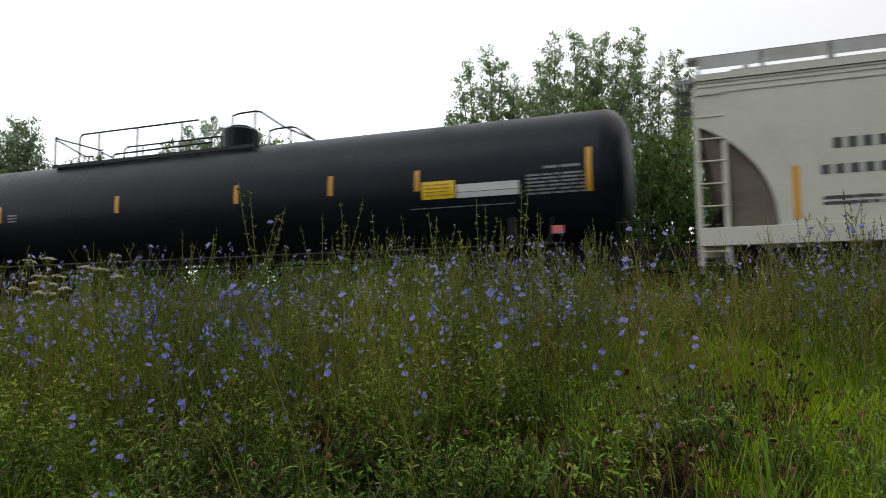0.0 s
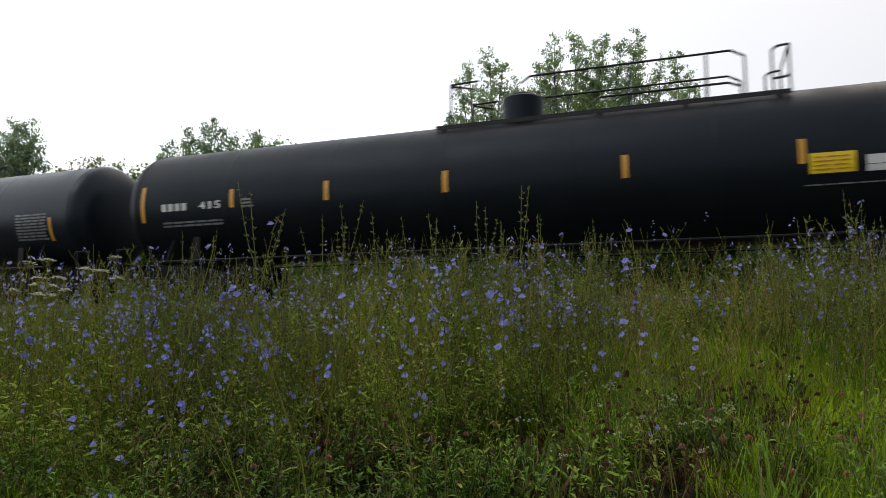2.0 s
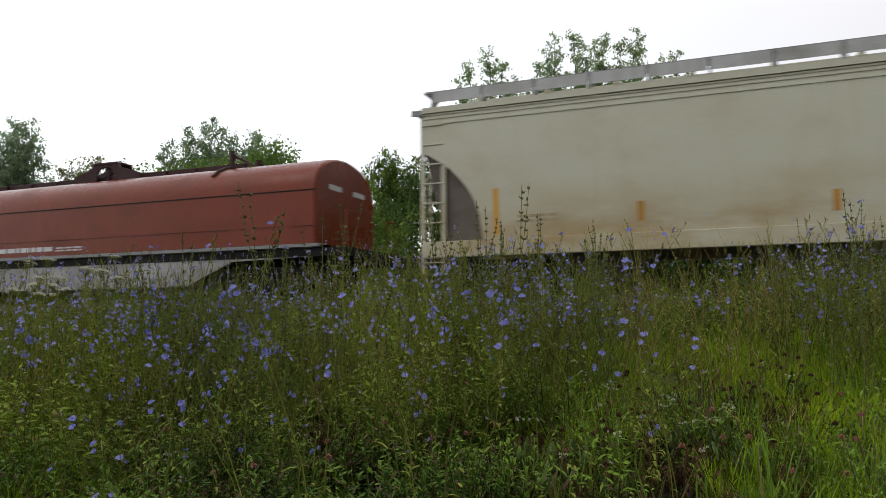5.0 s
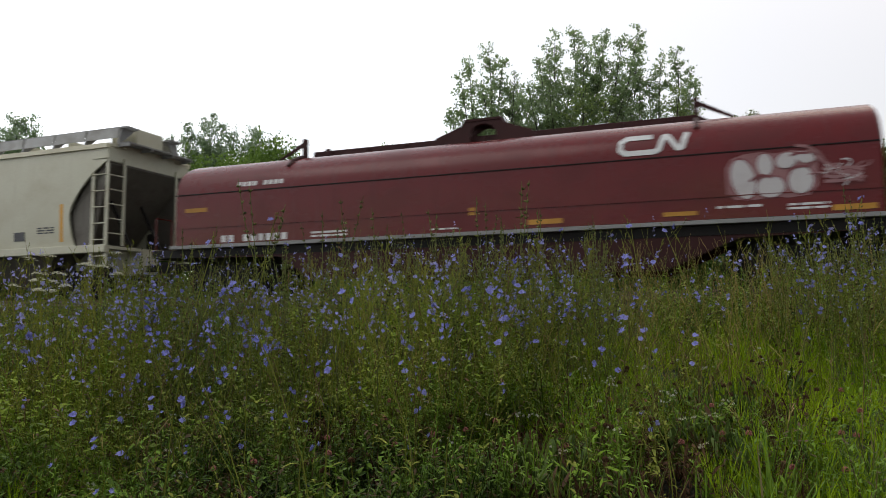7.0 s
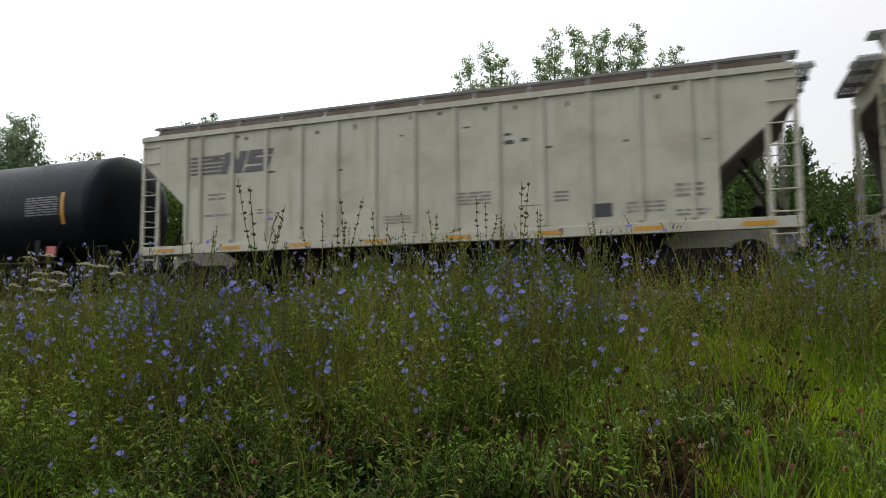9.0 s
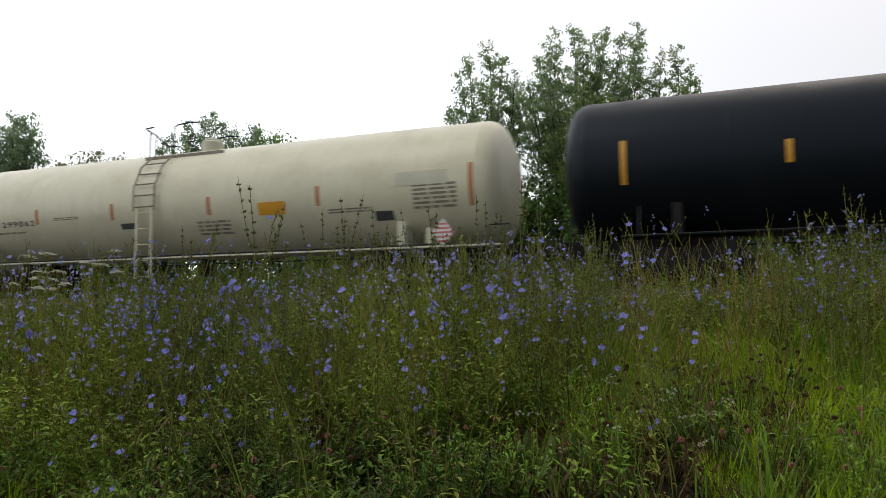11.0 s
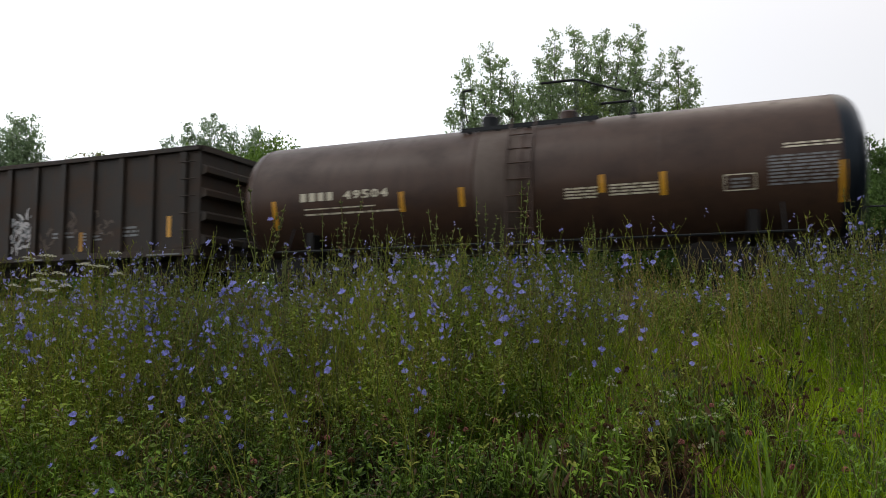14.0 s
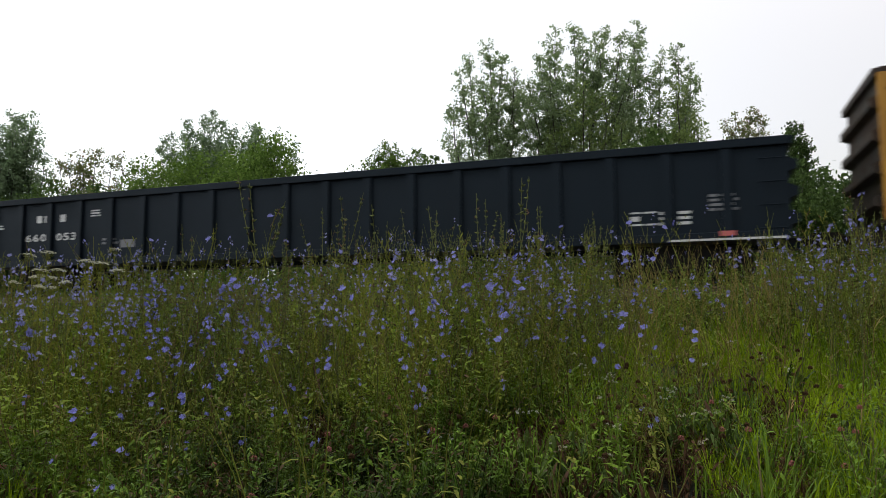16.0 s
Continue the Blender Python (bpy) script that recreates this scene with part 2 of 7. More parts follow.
def build_ground():
    xs = np.concatenate([[-3000, -800, -250, -120], np.arange(-70, 71, 0.7), [120, 250, 800, 3000]])
    ys = np.concatenate([[-3000, -300, -40, -10, -4], np.arange(-2, 22, 0.35), [24, 28, 36, 50, 80, 200, 800, 3000]])
    gx, gy = np.meshgrid(xs, ys)
    v = np.stack([gx, gy, land(gx, gy)], -1).reshape(-1, 3)
    w = len(xs)
    i = (np.arange(len(ys) - 1)[:, None] * w + np.arange(w - 1)).ravel()
    ob = new("ground", mesh_from("ground", v, np.stack([i, i + 1, i + w + 1, i + w], -1), SOIL, True))
    tagged(ob, "rough weedy ground rising gently to the railway", "ground", kind="structure")


def build_track():
    ob = new("railway_track")
    ob.location = (0, TRACK_Y, 0)
    tagged(ob, "single railway track of steel rails on timber ties", "track", kind="structure")
    for side in (-0.755, 0.755):
        bm = bmesh.new()
        prism_x(bm, [(side - 0.07, -0.17), (side + 0.07, -0.17), (side + 0.07, -0.155), (side + 0.012, -0.13), (side + 0.012, -0.05),
                     (side + 0.036, -0.035), (side + 0.034, 0), (side - 0.034, 0), (side - 0.036, -0.035), (side - 0.012, -0.05),
                     (side - 0.012, -0.13), (side - 0.07, -0.155)], -160, 160)
        part("rail", bm, RAILSTEEL, ob, "worn steel rail")
    tie = bmesh.new()
    box(tie, -0.115, 0.115, -1.3, 1.3, -0.34, -0.17, 0.012)
    me = finish("tie", tie, TIMBER)
    rng = random.Random(4)
    for k in range(150):
        t = new("tie", me)
        t.parent = ob
        t.location = (-45 + k * 0.52, rng.uniform(-0.03, 0.03), rng.uniform(-0.006, 0.003))
        t.rotation_euler = (0, 0, rng.uniform(-0.012, 0.012))
    # ballast stones
    rs = np.random.RandomState(8)
    count = 3500
    px, py = rs.uniform(-32, 32, count), rs.uniform(-2.4, 2.4, count)
    size = rs.uniform(0.02, 0.04, count)
    octa = np.array([(1, 0, 0), (-1, 0, 0), (0, 1, 0), (0, -1, 0), (0, 0, 1), (0, 0, -1)], float)
    face = np.array([(0, 2, 4), (2, 1, 4), (1, 3, 4), (3, 0, 4), (2, 0, 5), (1, 2, 5), (3, 1, 5), (0, 3, 5)])
    v = octa[None] * size[:, None, None] * rs.uniform(0.6, 1.3, (count, 6, 1))
    v += np.stack([px, py, land(px, py + TRACK_Y) + 0.02], -1)[:, None]
    f = face[None] + (np.arange(count) * 6)[:, None, None]
    st = new("ballast", mesh_from("ballast", v.reshape(-1, 3), f.reshape(-1, 3), paint("ballast_stone", (0.14, 0.13, 0.12), (0.06, 0.05, 0.04), 0.6, 0.9)))
    st.location = (0, TRACK_Y, 0)
    tagged(st, "crushed grey ballast stones under the track", "ballast", kind="stuff")


build_ground()
build_track()
# ---- the train ----
CARS = []     # (car, middle along the track at 8 s)
WHEELSETS = []


def make_wheelset(parent, x):
    bm = bmesh.new()
    turned_y(bm, [(-0.95, 0.085), (-0.82, 0.085), (-0.82, 0.12), (-0.815, 0.40), (-0.80, 0.455), (-0.72, 0.462), (-0.715, 0.487), (-0.685, 0.48),
                  (-0.68, 0.40), (-0.70, 0.2), (-0.66, 0.14), (-0.64, 0.09), (0.64, 0.09), (0.66, 0.14), (0.70, 0.2), (0.68, 0.40),
                  (0.685, 0.48), (0.715, 0.487), (0.72, 0.462), (0.80, 0.455), (0.815, 0.40), (0.82, 0.12), (0.82, 0.085), (0.95, 0.085)], 0, 0, 20)
    for k in range(3):     # bolts of the axle cap
        a = k * math.tau / 3
        rod(bm, (0.05 * math.cos(a), -0.97, 0.05 * math.sin(a)), (0.05 * math.cos(a), -0.94, 0.05 * math.sin(a)), 0.018, 5)
    ob = part("wheelset", bm, WHEELSTEEL, parent, "", True)
    ob.matrix_parent_inverse = Matrix.Translation((x, 0, 0.462))
    WHEELSETS.append(ob)


def make_truck(car, x):
    bm = bmesh.new()
    for s in (-1, 1):
        y = s * 1.0
        prism_y(bm, [(-1.12, 0.50), (-1.12, 0.62), (-0.75, 0.66), (-0.42, 0.78), (0.42, 0.78), (0.75, 0.66), (1.12, 0.62), (1.12, 0.50), (0.74, 0.46),
                     (0.40, 0.22), (-0.40, 0.22), (-0.74, 0.46)], y - 0.07, y + 0.07)
        for k in range(3):
            rod(bm, ((k - 1) * 0.13, y - s * 0.0 - 0.09, 0.30), ((k - 1) * 0.13, y - 0.09, 0.62), 0.055, 10)
        for wx in (-0.86, 0.86):
            box(bm, wx - 0.11, wx + 0.11, y - 0.1, y + 0.1, 0.36, 0.58, 0.02)
    box(bm, -0.18, 0.18, -1.1, 1.1, 0.50, 0.76, 0.02)
    tr = part("truck", bm, STEEL, car, "grimy cast-steel wheel truck")
    tr.location = (x, 0, 0)
    for wx in (-0.86, 0.86):
        make_wheelset(tr, wx)


def make_coupler(car, x, way):
    bm = bmesh.new()
    box(bm, min(x - way * 0.6, x + way * 0.5), max(x - way * 0.6, x + way * 0.5), -0.08, 0.08, 0.76, 0.94, 0.02)
    kx = x + way * 0.62
    prism_y(bm, [(kx - 0.16, 0.70), (kx + 0.14, 0.70), (kx + 0.16, 0.78), (kx + 0.16, 0.94), (kx + 0.12, 1.0), (kx - 0.16, 1.0)], -0.17, 0.13)
    part("coupler", bm, STEEL, car)
    bm = bmesh.new()
    pipe(bm, [(x, 0.35, 0.80), (x + way * 0.25, 0.36, 0.55), (x + way * 0.55, 0.3, 0.45), (x + way * 0.7, 0.22, 0.5)], 0.025, 6)
    part("brake_hose", bm, STEEL, car)


def new_car(name, label, category, middle):
    car = new(name)
    tagged(car, label, category, group="cars of the freight train")
    CARS.append((car, middle))
    return car


def gear(car, half, inset):
    for way in (-1, 1):
        make_truck(car, way * (half - inset))
        make_coupler(car, way * half, way)


def rows_of_marks(bm, x0, x1, z0, z1, rows, skin, rng, gap=0.55, words=True):
    """Lines of lettering too small to read, as plain bars."""
    h = (z1 - z0) / rows
    for r in range(rows):
        x = x0
        zz = z1 - (r + 1) * h
        while x < x1 - 0.04:
            w = min(rng.uniform(0.10, 0.42) if words else x1 - x0, x1 - x)
            plate_on(bm, x, x + w, zz + h * (1 - gap) / 2, zz + h * (1 + gap) / 2, skin)
            x += w + 0.05


def number_bars(x0, x1, z0, z1, count, skin, space=()):
    """Reporting marks as plain upright bars, one for each character."""
    w = (x1 - x0) / count
    for k in range(count):
        if k in space:
            continue
        bm = bmesh.new()
        plate_on(bm, x0 + k * w, x0 + (k + 0.66) * w, z0, z1, skin)
        yield bm


def ladder(bm, x0, x1, z0, z1, y, step=0.38, r=0.016, stile=0.03):
    for x in (x0, x1):
        box(bm, x - stile, x + stile, y - 0.012, y + 0.03, z0, z1)
    k = int((z1 - z0) / step)
    for i in range(1, k + 1):
        z = z0 + (i - 0.4) * (z1 - z0) / k
        rod(bm, (x0, y - 0.03, z), (x1, y - 0.03, z), r)


def tank_car(name, label, middle, half, top, r, paint_, strips, *, inset=2.2, head=0.48, strip_mat=None, skirt=None, seams=5, saddle=None, heads=None):
    """A tank car: turned shell, domed heads, saddles, stub sills, running gear. strips: x, low, high."""
    car = new_car(name, label, "tank car", middle)
    cz = top - r

    def skin(z):
        return -math.sqrt(max(0.01, r * r - (z - cz) ** 2))

    s = half - head
    prof = [(-s, r)]
    for k in range(1, seams + 1):
        x = -s + 2 * s * k / (seams + 1)
        prof += [(x - 0.06, r), (x - 0.02, r), (x - 0.008, r + 0.004), (x + 0.008, r + 0.004), (x + 0.02, r), (x + 0.06, r)]
    prof.append((s, r))
    bm = bmesh.new()
    turned(bm, prof, 72, 0, cz, caps=False)
    part("shell", bm, paint_, car, "", True)
    for way in (-1, 1):
        bm = bmesh.new()
        turned(bm, [(way * (s - 0.03), r + 0.007), (way * (s + 0.0), r + 0.007), (way * (s + 0.02), r - 0.002)]
               + [(way * (s + 0.02 + (head - 0.02) * math.sin(a)), (r - 0.003) * math.cos(a) ** 0.5) for a in [k * math.pi / 18 for k in range(1, 9)]]
               + [(way * (s + head), 0.03)], 72, 0, cz)
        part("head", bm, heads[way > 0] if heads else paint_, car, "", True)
        bm = bmesh.new()
        x0, x1 = sorted((way * (half + 0.28), way * (half - 3.4)))
        box(bm, x0, x1, -0.33, 0.33, 0.66, 1.02, 0.02)
        xb = way * (half + 0.2)
        box(bm, min(xb, xb - way * 0.12), max(xb, xb - way * 0.12), -1.35, 1.35, 0.86, 1.0, 0.01)
        part("stub_sill", bm, STEEL, car)
        bm = bmesh.new()
        xb = way * (half - inset)
        prism_x(bm, [(-1.34, 0.98), (-1.34, cz - 0.88), (-1.24, cz - 0.96)] + [(-skin_y, cz - math.sqrt(max(0, (r + 0.01) ** 2 - skin_y ** 2))) for skin_y in (1.1, 0.8, 0.4, 0.0, -0.4, -0.8, -1.1)]
                + [(1.24, cz - 0.96), (1.34, cz - 0.88), (1.34, 0.98), (0.4, 0.72), (-0.4, 0.72)], xb - 0.09, xb + 0.09)
        part("saddle", bm, saddle or STEEL, car)
        hx = way * (half + 0.22)
        for yy in (-1.3, 1.3):
            bm = bmesh.new()
            pipe(bm, [(hx, yy, 0.45), (hx, yy, 1.0), (hx, yy, 1.38), (hx - way * 0.42, yy, 1.38), (hx - way * 0.42, yy, 1.0)], 0.016)
            part("end_handrail", bm, DARKPIPE, car)
            bm = bmesh.new()
            rod(bm, (hx, yy, 0.45), (hx - way * 0.42, yy, 0.45), 0.016)
            rod(bm, (hx - way * 0.42, yy, 0.45), (hx - way * 0.42, yy, 1.2), 0.016)
            part("stirrup_step", bm, DARKPIPE, car)
            bm = bmesh.new()
            rod(bm, (hx, yy, 0.72), (hx - way * 0.42, yy, 0.72), 0.016)
            part("step_rung", bm, DARKPIPE, car)
    for x, z0, z1 in strips:
        bm = bmesh.new()
        plate_on(bm, x - 0.055, x + 0.055, z0, z1, skin)
        part("reflector_strip", bm, strip_mat or STRIP, car, "yellow reflective strip")
    # safety rail low along the side
    bm = bmesh.new()
    for side in (-1, 1):
        rod(bm, (-half + 1.2, side * 1.47, 1.0), (half - 1.2, side * 1.47, 1.0), 0.024)
        for x in (-half + 1.5, half - 1.5):
            rod(bm, (x, side * 1.47, 1.0), (x, side * 1.2, cz - math.sqrt(max(0.01, r * r - 1.44))), 0.016)
    part("side_rail", bm, DARKPIPE if skirt is None else skirt, car)
    bm = bmesh.new()
    drum(bm, 0.1, 0, 0.55, top - 2 * r + 0.1, 0.22, 16)
    part("outlet_valve", bm, STEEL, car)
    gear(car, half, inset)
    return car, skin, cz


def lettering(car, mat, words, x0, x1, z0, z1, skin, label="painted car number"):
    """Figures in the built-in font, one by one, laid on the side between x0..x1 and z0..z1."""
    pitch = (x1 - x0) / (len(words) - 0.2)
    for k, sign in enumerate(words):
        data = bpy.data.curves.new("figures", "FONT")
        data.body, data.resolution_u, data.offset = sign, 2, 0.022
        temp = new("figures", data)
        me = bpy.data.meshes.new_from_object(temp.evaluated_get(bpy.context.evaluated_depsgraph_get()))
        bpy.data.objects.remove(temp)
        bpy.data.curves.remove(data)
        co = np.zeros(len(me.vertices) * 3)
        me.vertices.foreach_get("co", co)
        co = co.reshape(-1, 3)
        lo, hi = co.min(0), co.max(0)
        wide = pitch * (0.4 if sign == "1" else 0.8)
        left = x0 + k * pitch + (pitch * 0.8 - wide) / 2
        x = left + (co[:, 0] - lo[0]) / (hi[0] - lo[0]) * wide
        z = z0 + (co[:, 1] - lo[1]) / (hi[1] - lo[1]) * (z1 - z0)
        y = np.array([skin(v) for v in z]) - 0.008
        me.vertices.foreach_set("co", np.stack([x, y, z], -1).ravel())
        me.materials.clear()
        me.materials.append(mat)
        me.update()
        ob = new("car_figure", me)
        ob.parent = car
        tagged(ob, label)


def marks(car, mat, entries, skin, rng=random.Random(3), label="worn painted lettering"):
    for x0, x1, z0, z1, rows in entries:
        bm = bmesh.new()
        rows_of_marks(bm, x0, x1, z0, z1, rows, skin, rng)
        part("marking", bm, mat, car, label)


def figures(car, mat, entries, skin, label="painted car marks"):
    for x0, x1, z0, z1, count, space in entries:
        for bm in number_bars(x0, x1, z0, z1, count, skin, space):
            part("car_mark", bm, mat, car, label)


def plates(car, mat, entries, skin, name, label):
    for x0, x1, z0, z1 in entries:
        bm = bmesh.new()
        plate_on(bm, x0, x1, z0, z1, skin, 0.01)
        part(name, bm, mat, car, label)


def platform(car, x0, x1, z, half_width, mat):
    bm = bmesh.new()
    for y in (-half_width, half_width - 0.36):
        for k in range(int((x1 - x0) / 0.09)):
            box(bm, x0 + k * 0.09, x0 + k * 0.09 + 0.05, y, y + 0.36, z, z + 0.03)
        box(bm, x0, x1, y - 0.02, y, z - 0.05, z + 0.04)
        box(bm, x0, x1, y + 0.36, y + 0.38, z - 0.05, z + 0.04)
    for k in range(5):
        x = x0 + 0.2 + k * (x1 - x0 - 0.4) / 4
        box(bm, x - 0.03, x + 0.03, -half_width, half_width, z - 0.09, z - 0.05)
        for y in (-half_width + 0.1, half_width - 0.1):
            rod(bm, (x, y, z - 0.2), (x, y, z - 0.06), 0.025)
    part("top_platform", bm, mat, car, "slatted steel platform")


def railing(car, lines, mat, r=0.02, far=True):
    """Handrails from (x, z) runs on the near side of the platform, and their twins on the far side."""
    for side in ((-0.8, 0.8) if far else (-0.8,)):
        for run in lines:
            bm = bmesh.new()
            pipe(bm, [(x, side, z) for x, z in run], r, 8)
            part("handrail", bm, mat, car, "thin bent-pipe handrail")


def crossbars(car, spots, mat, r=0.02):
    for x, z in spots:
        bm = bmesh.new()
        rod(bm, (x, -0.8, z), (x, 0.8, z), r, 8)
        part("handrail", bm, mat, car, "thin bent-pipe handrail")


def build_black_tank(middle, other):
    strips = [(-9.36, 2.0, 2.9), (-6.68, 2.23, 2.67), (-4.12, 2.24, 2.68), (-1.26, 2.22, 2.68), (2.45, 2.24, 2.69), (5.52, 2.26, 2.71), (9.25, 2.0, 2.91)] if other else [(-9.28, 2.08, 2.98), (-6.72, 2.22, 2.66), (-2.56, 2.26, 2.70), (1.1, 2.27, 2.72), (3.64, 2.29, 2.74), (5.75, 2.25, 2.70), (9.40, 2.02, 2.90)]
    car, skin, cz = tank_car("black_tank_car", "long glossy black tank car with yellow reflector strips", middle, 10.1, 3.97, 1.5, BLACK, strips, inset=2.3, seams=6)
    plates(car, PLACARD, [(5.63, 6.35, 2.07, 2.43) if other else (5.86, 6.60, 2.06, 2.43)], skin, "placard", "yellow placard with fine print")
    bm = bmesh.new()
    rows_of_marks(bm, *((5.69, 6.29) if other else (5.92, 6.54)), 2.10, 2.39, 4, lambda z: skin(z) - 0.012, random.Random(1), 0.3)
    part("placard_print", bm, YELLOW, car)
    plates(car, WHITE, [(6.52, 7.80, 2.18, 2.34), (6.52, 7.80, 2.06, 2.17)] if other else [(6.64, 7.98, 2.17, 2.33), (6.64, 7.98, 2.05, 2.16)], skin, "white_panel", "chalky white panel")
    marks(car, DIM, [(7.98, 9.08, 1.99, 2.45, 6) if other else (8.14, 9.32, 2.0, 2.44, 6), (8.5, 9.3, 2.5, 2.6, 1), (-8.77, -7.0, 1.84, 2.0, 2), (-6.4, -6.08, 2.2, 2.44, 3)], skin)
    figures(car, WHITE, [(-8.76, -7.95, 2.24, 2.42, 4, ())], skin)
    lettering(car, WHITE, "415" if other else "409", -7.62, -7.0, 2.24, 2.42, skin)
    marks(car, DIM, [(5.56, 7.86, 1.86, 1.9, 1)], skin)
    if not other:
        plates(car, PINK, [(8.66, 8.88, 1.2, 1.36)], lambda z: -1.5, "small_placard", "small red and white placard")
    platform(car, *((-1.7, 5.5, 3.80) if other else (-5.6, 1.15, 3.83)), 0.85, DARKPIPE)
    bm = bmesh.new()
    drum(bm, 0.1, 0, 3.85, 4.52, 0.47)
    drum(bm, 0.1, 0, 4.5, 4.6, 0.34)
    part("valve_housing", bm, BLACK, car, "", True)
    if other:
        runs = [[(0.25, 4.6), (0.45, 4.74), (4.45, 4.74), (4.7, 4.6), (4.7, 3.8)], [(1.0, 3.8), (1.0, 4.74)], [(2.5, 3.8), (2.5, 4.74)], [(4.0, 3.8), (4.0, 4.74)], [(1.75, 3.98), (1.9, 4.1), (4.4, 4.1), (4.62, 4.0)],
                [(-1.35, 3.8), (-1.35, 4.76), (-0.7, 4.78)], [(-1.35, 4.74), (-0.8, 4.6)], [(5.18, 4.08), (5.18, 4.64), (5.27, 4.71), (5.48, 4.73)], [(5.18, 3.8), (5.18, 4.08), (5.42, 4.1), (5.48, 4.16)], [(5.48, 4.73), (5.48, 3.8)]]
        crossbars(car, [(-1.35, 4.76), (5.48, 4.73)], DARKPIPE, 0.024)
    else:
        runs = [[(-5.59, 4.66), (-5.49, 4.68)], [(-5.58, 4.66), (-5.56, 3.85)], [(-5.56, 4.6), (-5.37, 4.52), (-4.7, 4.17), (-4.42, 4.04), (-4.2, 4.01)], [(-4.68, 3.83), (-4.66, 4.6), (-4.56, 4.67), (-0.62, 4.67)],
                [(-3.97, 3.85), (-3.97, 4.66)], [(-2.63, 3.85), (-2.63, 4.66)], [(-1.15, 3.85), (-1.15, 4.66)], [(-3.48, 3.86), (-3.47, 3.93), (-3.38, 4.01), (-0.19, 4.04), (-0.19, 3.85)],
                [(0.43, 3.85), (0.43, 4.66), (0.62, 4.7), (1.12, 4.71), (1.28, 4.67), (1.9, 4.25)], [(1.1, 4.7), (1.1, 3.85)]]
        crossbars(car, [(-5.58, 4.66), (1.9, 4.25)], DARKPIPE, 0.024)
    railing(car, runs, DARKPIPE, 0.024)
    return car


def build_faded_tank(middle):
    strips = [(-6.14, 1.98, 2.5), (-5.82, 1.80, 2.36), (-2.86, 1.87, 2.34), (-0.44, 1.88, 2.34), (1.55, 1.88, 2.33), (3.73, 1.90, 2.27), (6.06, 1.72, 2.33)]
    car, skin, cz = tank_car("faded_tank_car", "faded charcoal tank car with dusty upper shell", middle, 7.15, 3.90, 1.45, CHARCOAL, strips, seams=4)
    plates(car, YELLOW, [(2.88, 3.67, 1.72, 1.98)], skin, "placard", "dull yellow placard")
    marks(car, DIM, [(4.81, 5.93, 1.74, 2.47, 9), (-5.2, -3.3, 1.72, 1.86, 2), (1.75, 2.7, 1.95, 2.0, 1), (-1.9, -0.8, 2.0, 2.12, 2)], skin)
    figures(car, DIM, [(-5.2, -3.3, 2.02, 2.24, 9, (4,))], skin)
    platform(car, -0.22, 1.68, 3.68, 0.8, DARKPIPE)
    bm = bmesh.new()
    drum(bm, 0.17, 0, 3.8, 4.2, 0.27)
    drum(bm, 0.17, 0, 4.2, 4.26, 0.2)
    part("valve_housing", bm, CHARCOAL, car, "", True)
    runs = [[(-0.13, 3.7), (-0.13, 4.39), (-0.28, 4.51), (0.37, 4.52), (0.52, 4.47), (0.54, 4.01)], [(-0.1, 4.36), (0.39, 4.08)],
            [(1.09, 3.7), (1.14, 4.46), (1.29, 4.53), (1.6, 4.52), (2.28, 3.95)], [(1.37, 4.52), (1.38, 3.7)], [(0.83, 3.93), (1.34, 3.93), (1.37, 3.66)],
            [(1.98, 3.74), (2.05, 3.92), (2.29, 3.95)], [(2.15, 3.93), (2.17, 3.6)]]
    railing(car, runs, DARKPIPE, 0.02)
    crossbars(car, [(2.28, 3.95)], DARKPIPE)
    return car


def build_plain_tank(middle):
    strips = [(7.36, 2.0, 2.86), (4.6, 2.2, 2.62), (1.7, 2.2, 2.62), (-1.4, 2.2, 2.62), (-4.4, 2.2, 2.62), (-7.3, 2.0, 2.86)]
    car, skin, cz = tank_car("plain_black_tank_car", "plain black tank car with one lettered panel", middle, 8.55, 4.0, 1.5, BLACK, strips)
    marks(car, DIM, [(6.03, 7.2, 2.25, 2.78, 8)], skin)
    plates(car, PINK, [(6.9, 7.2, 1.2, 1.42)], lambda z: -1.5, "small_placard", "small red and white placard")
    platform(car, -1.8, 1.8, 3.80, 0.8, DARKPIPE)
    bm = bmesh.new()
    drum(bm, 0.0, 0, 3.85, 4.4, 0.42)
    part("valve_housing", bm, BLACK, car, "", True)
    railing(car, [[(s * 1.8, 3.82), (s * 1.8, 4.62), (s * 0.7, 4.62), (s * 0.7, 3.82)] for s in (-1, 1)], DARKPIPE)
    return car


WORNLADDER = paint("weathered_ladder_paint", (0.22, 0.19, 0.14), (0.1, 0.075, 0.05), 0.6, 0.7)


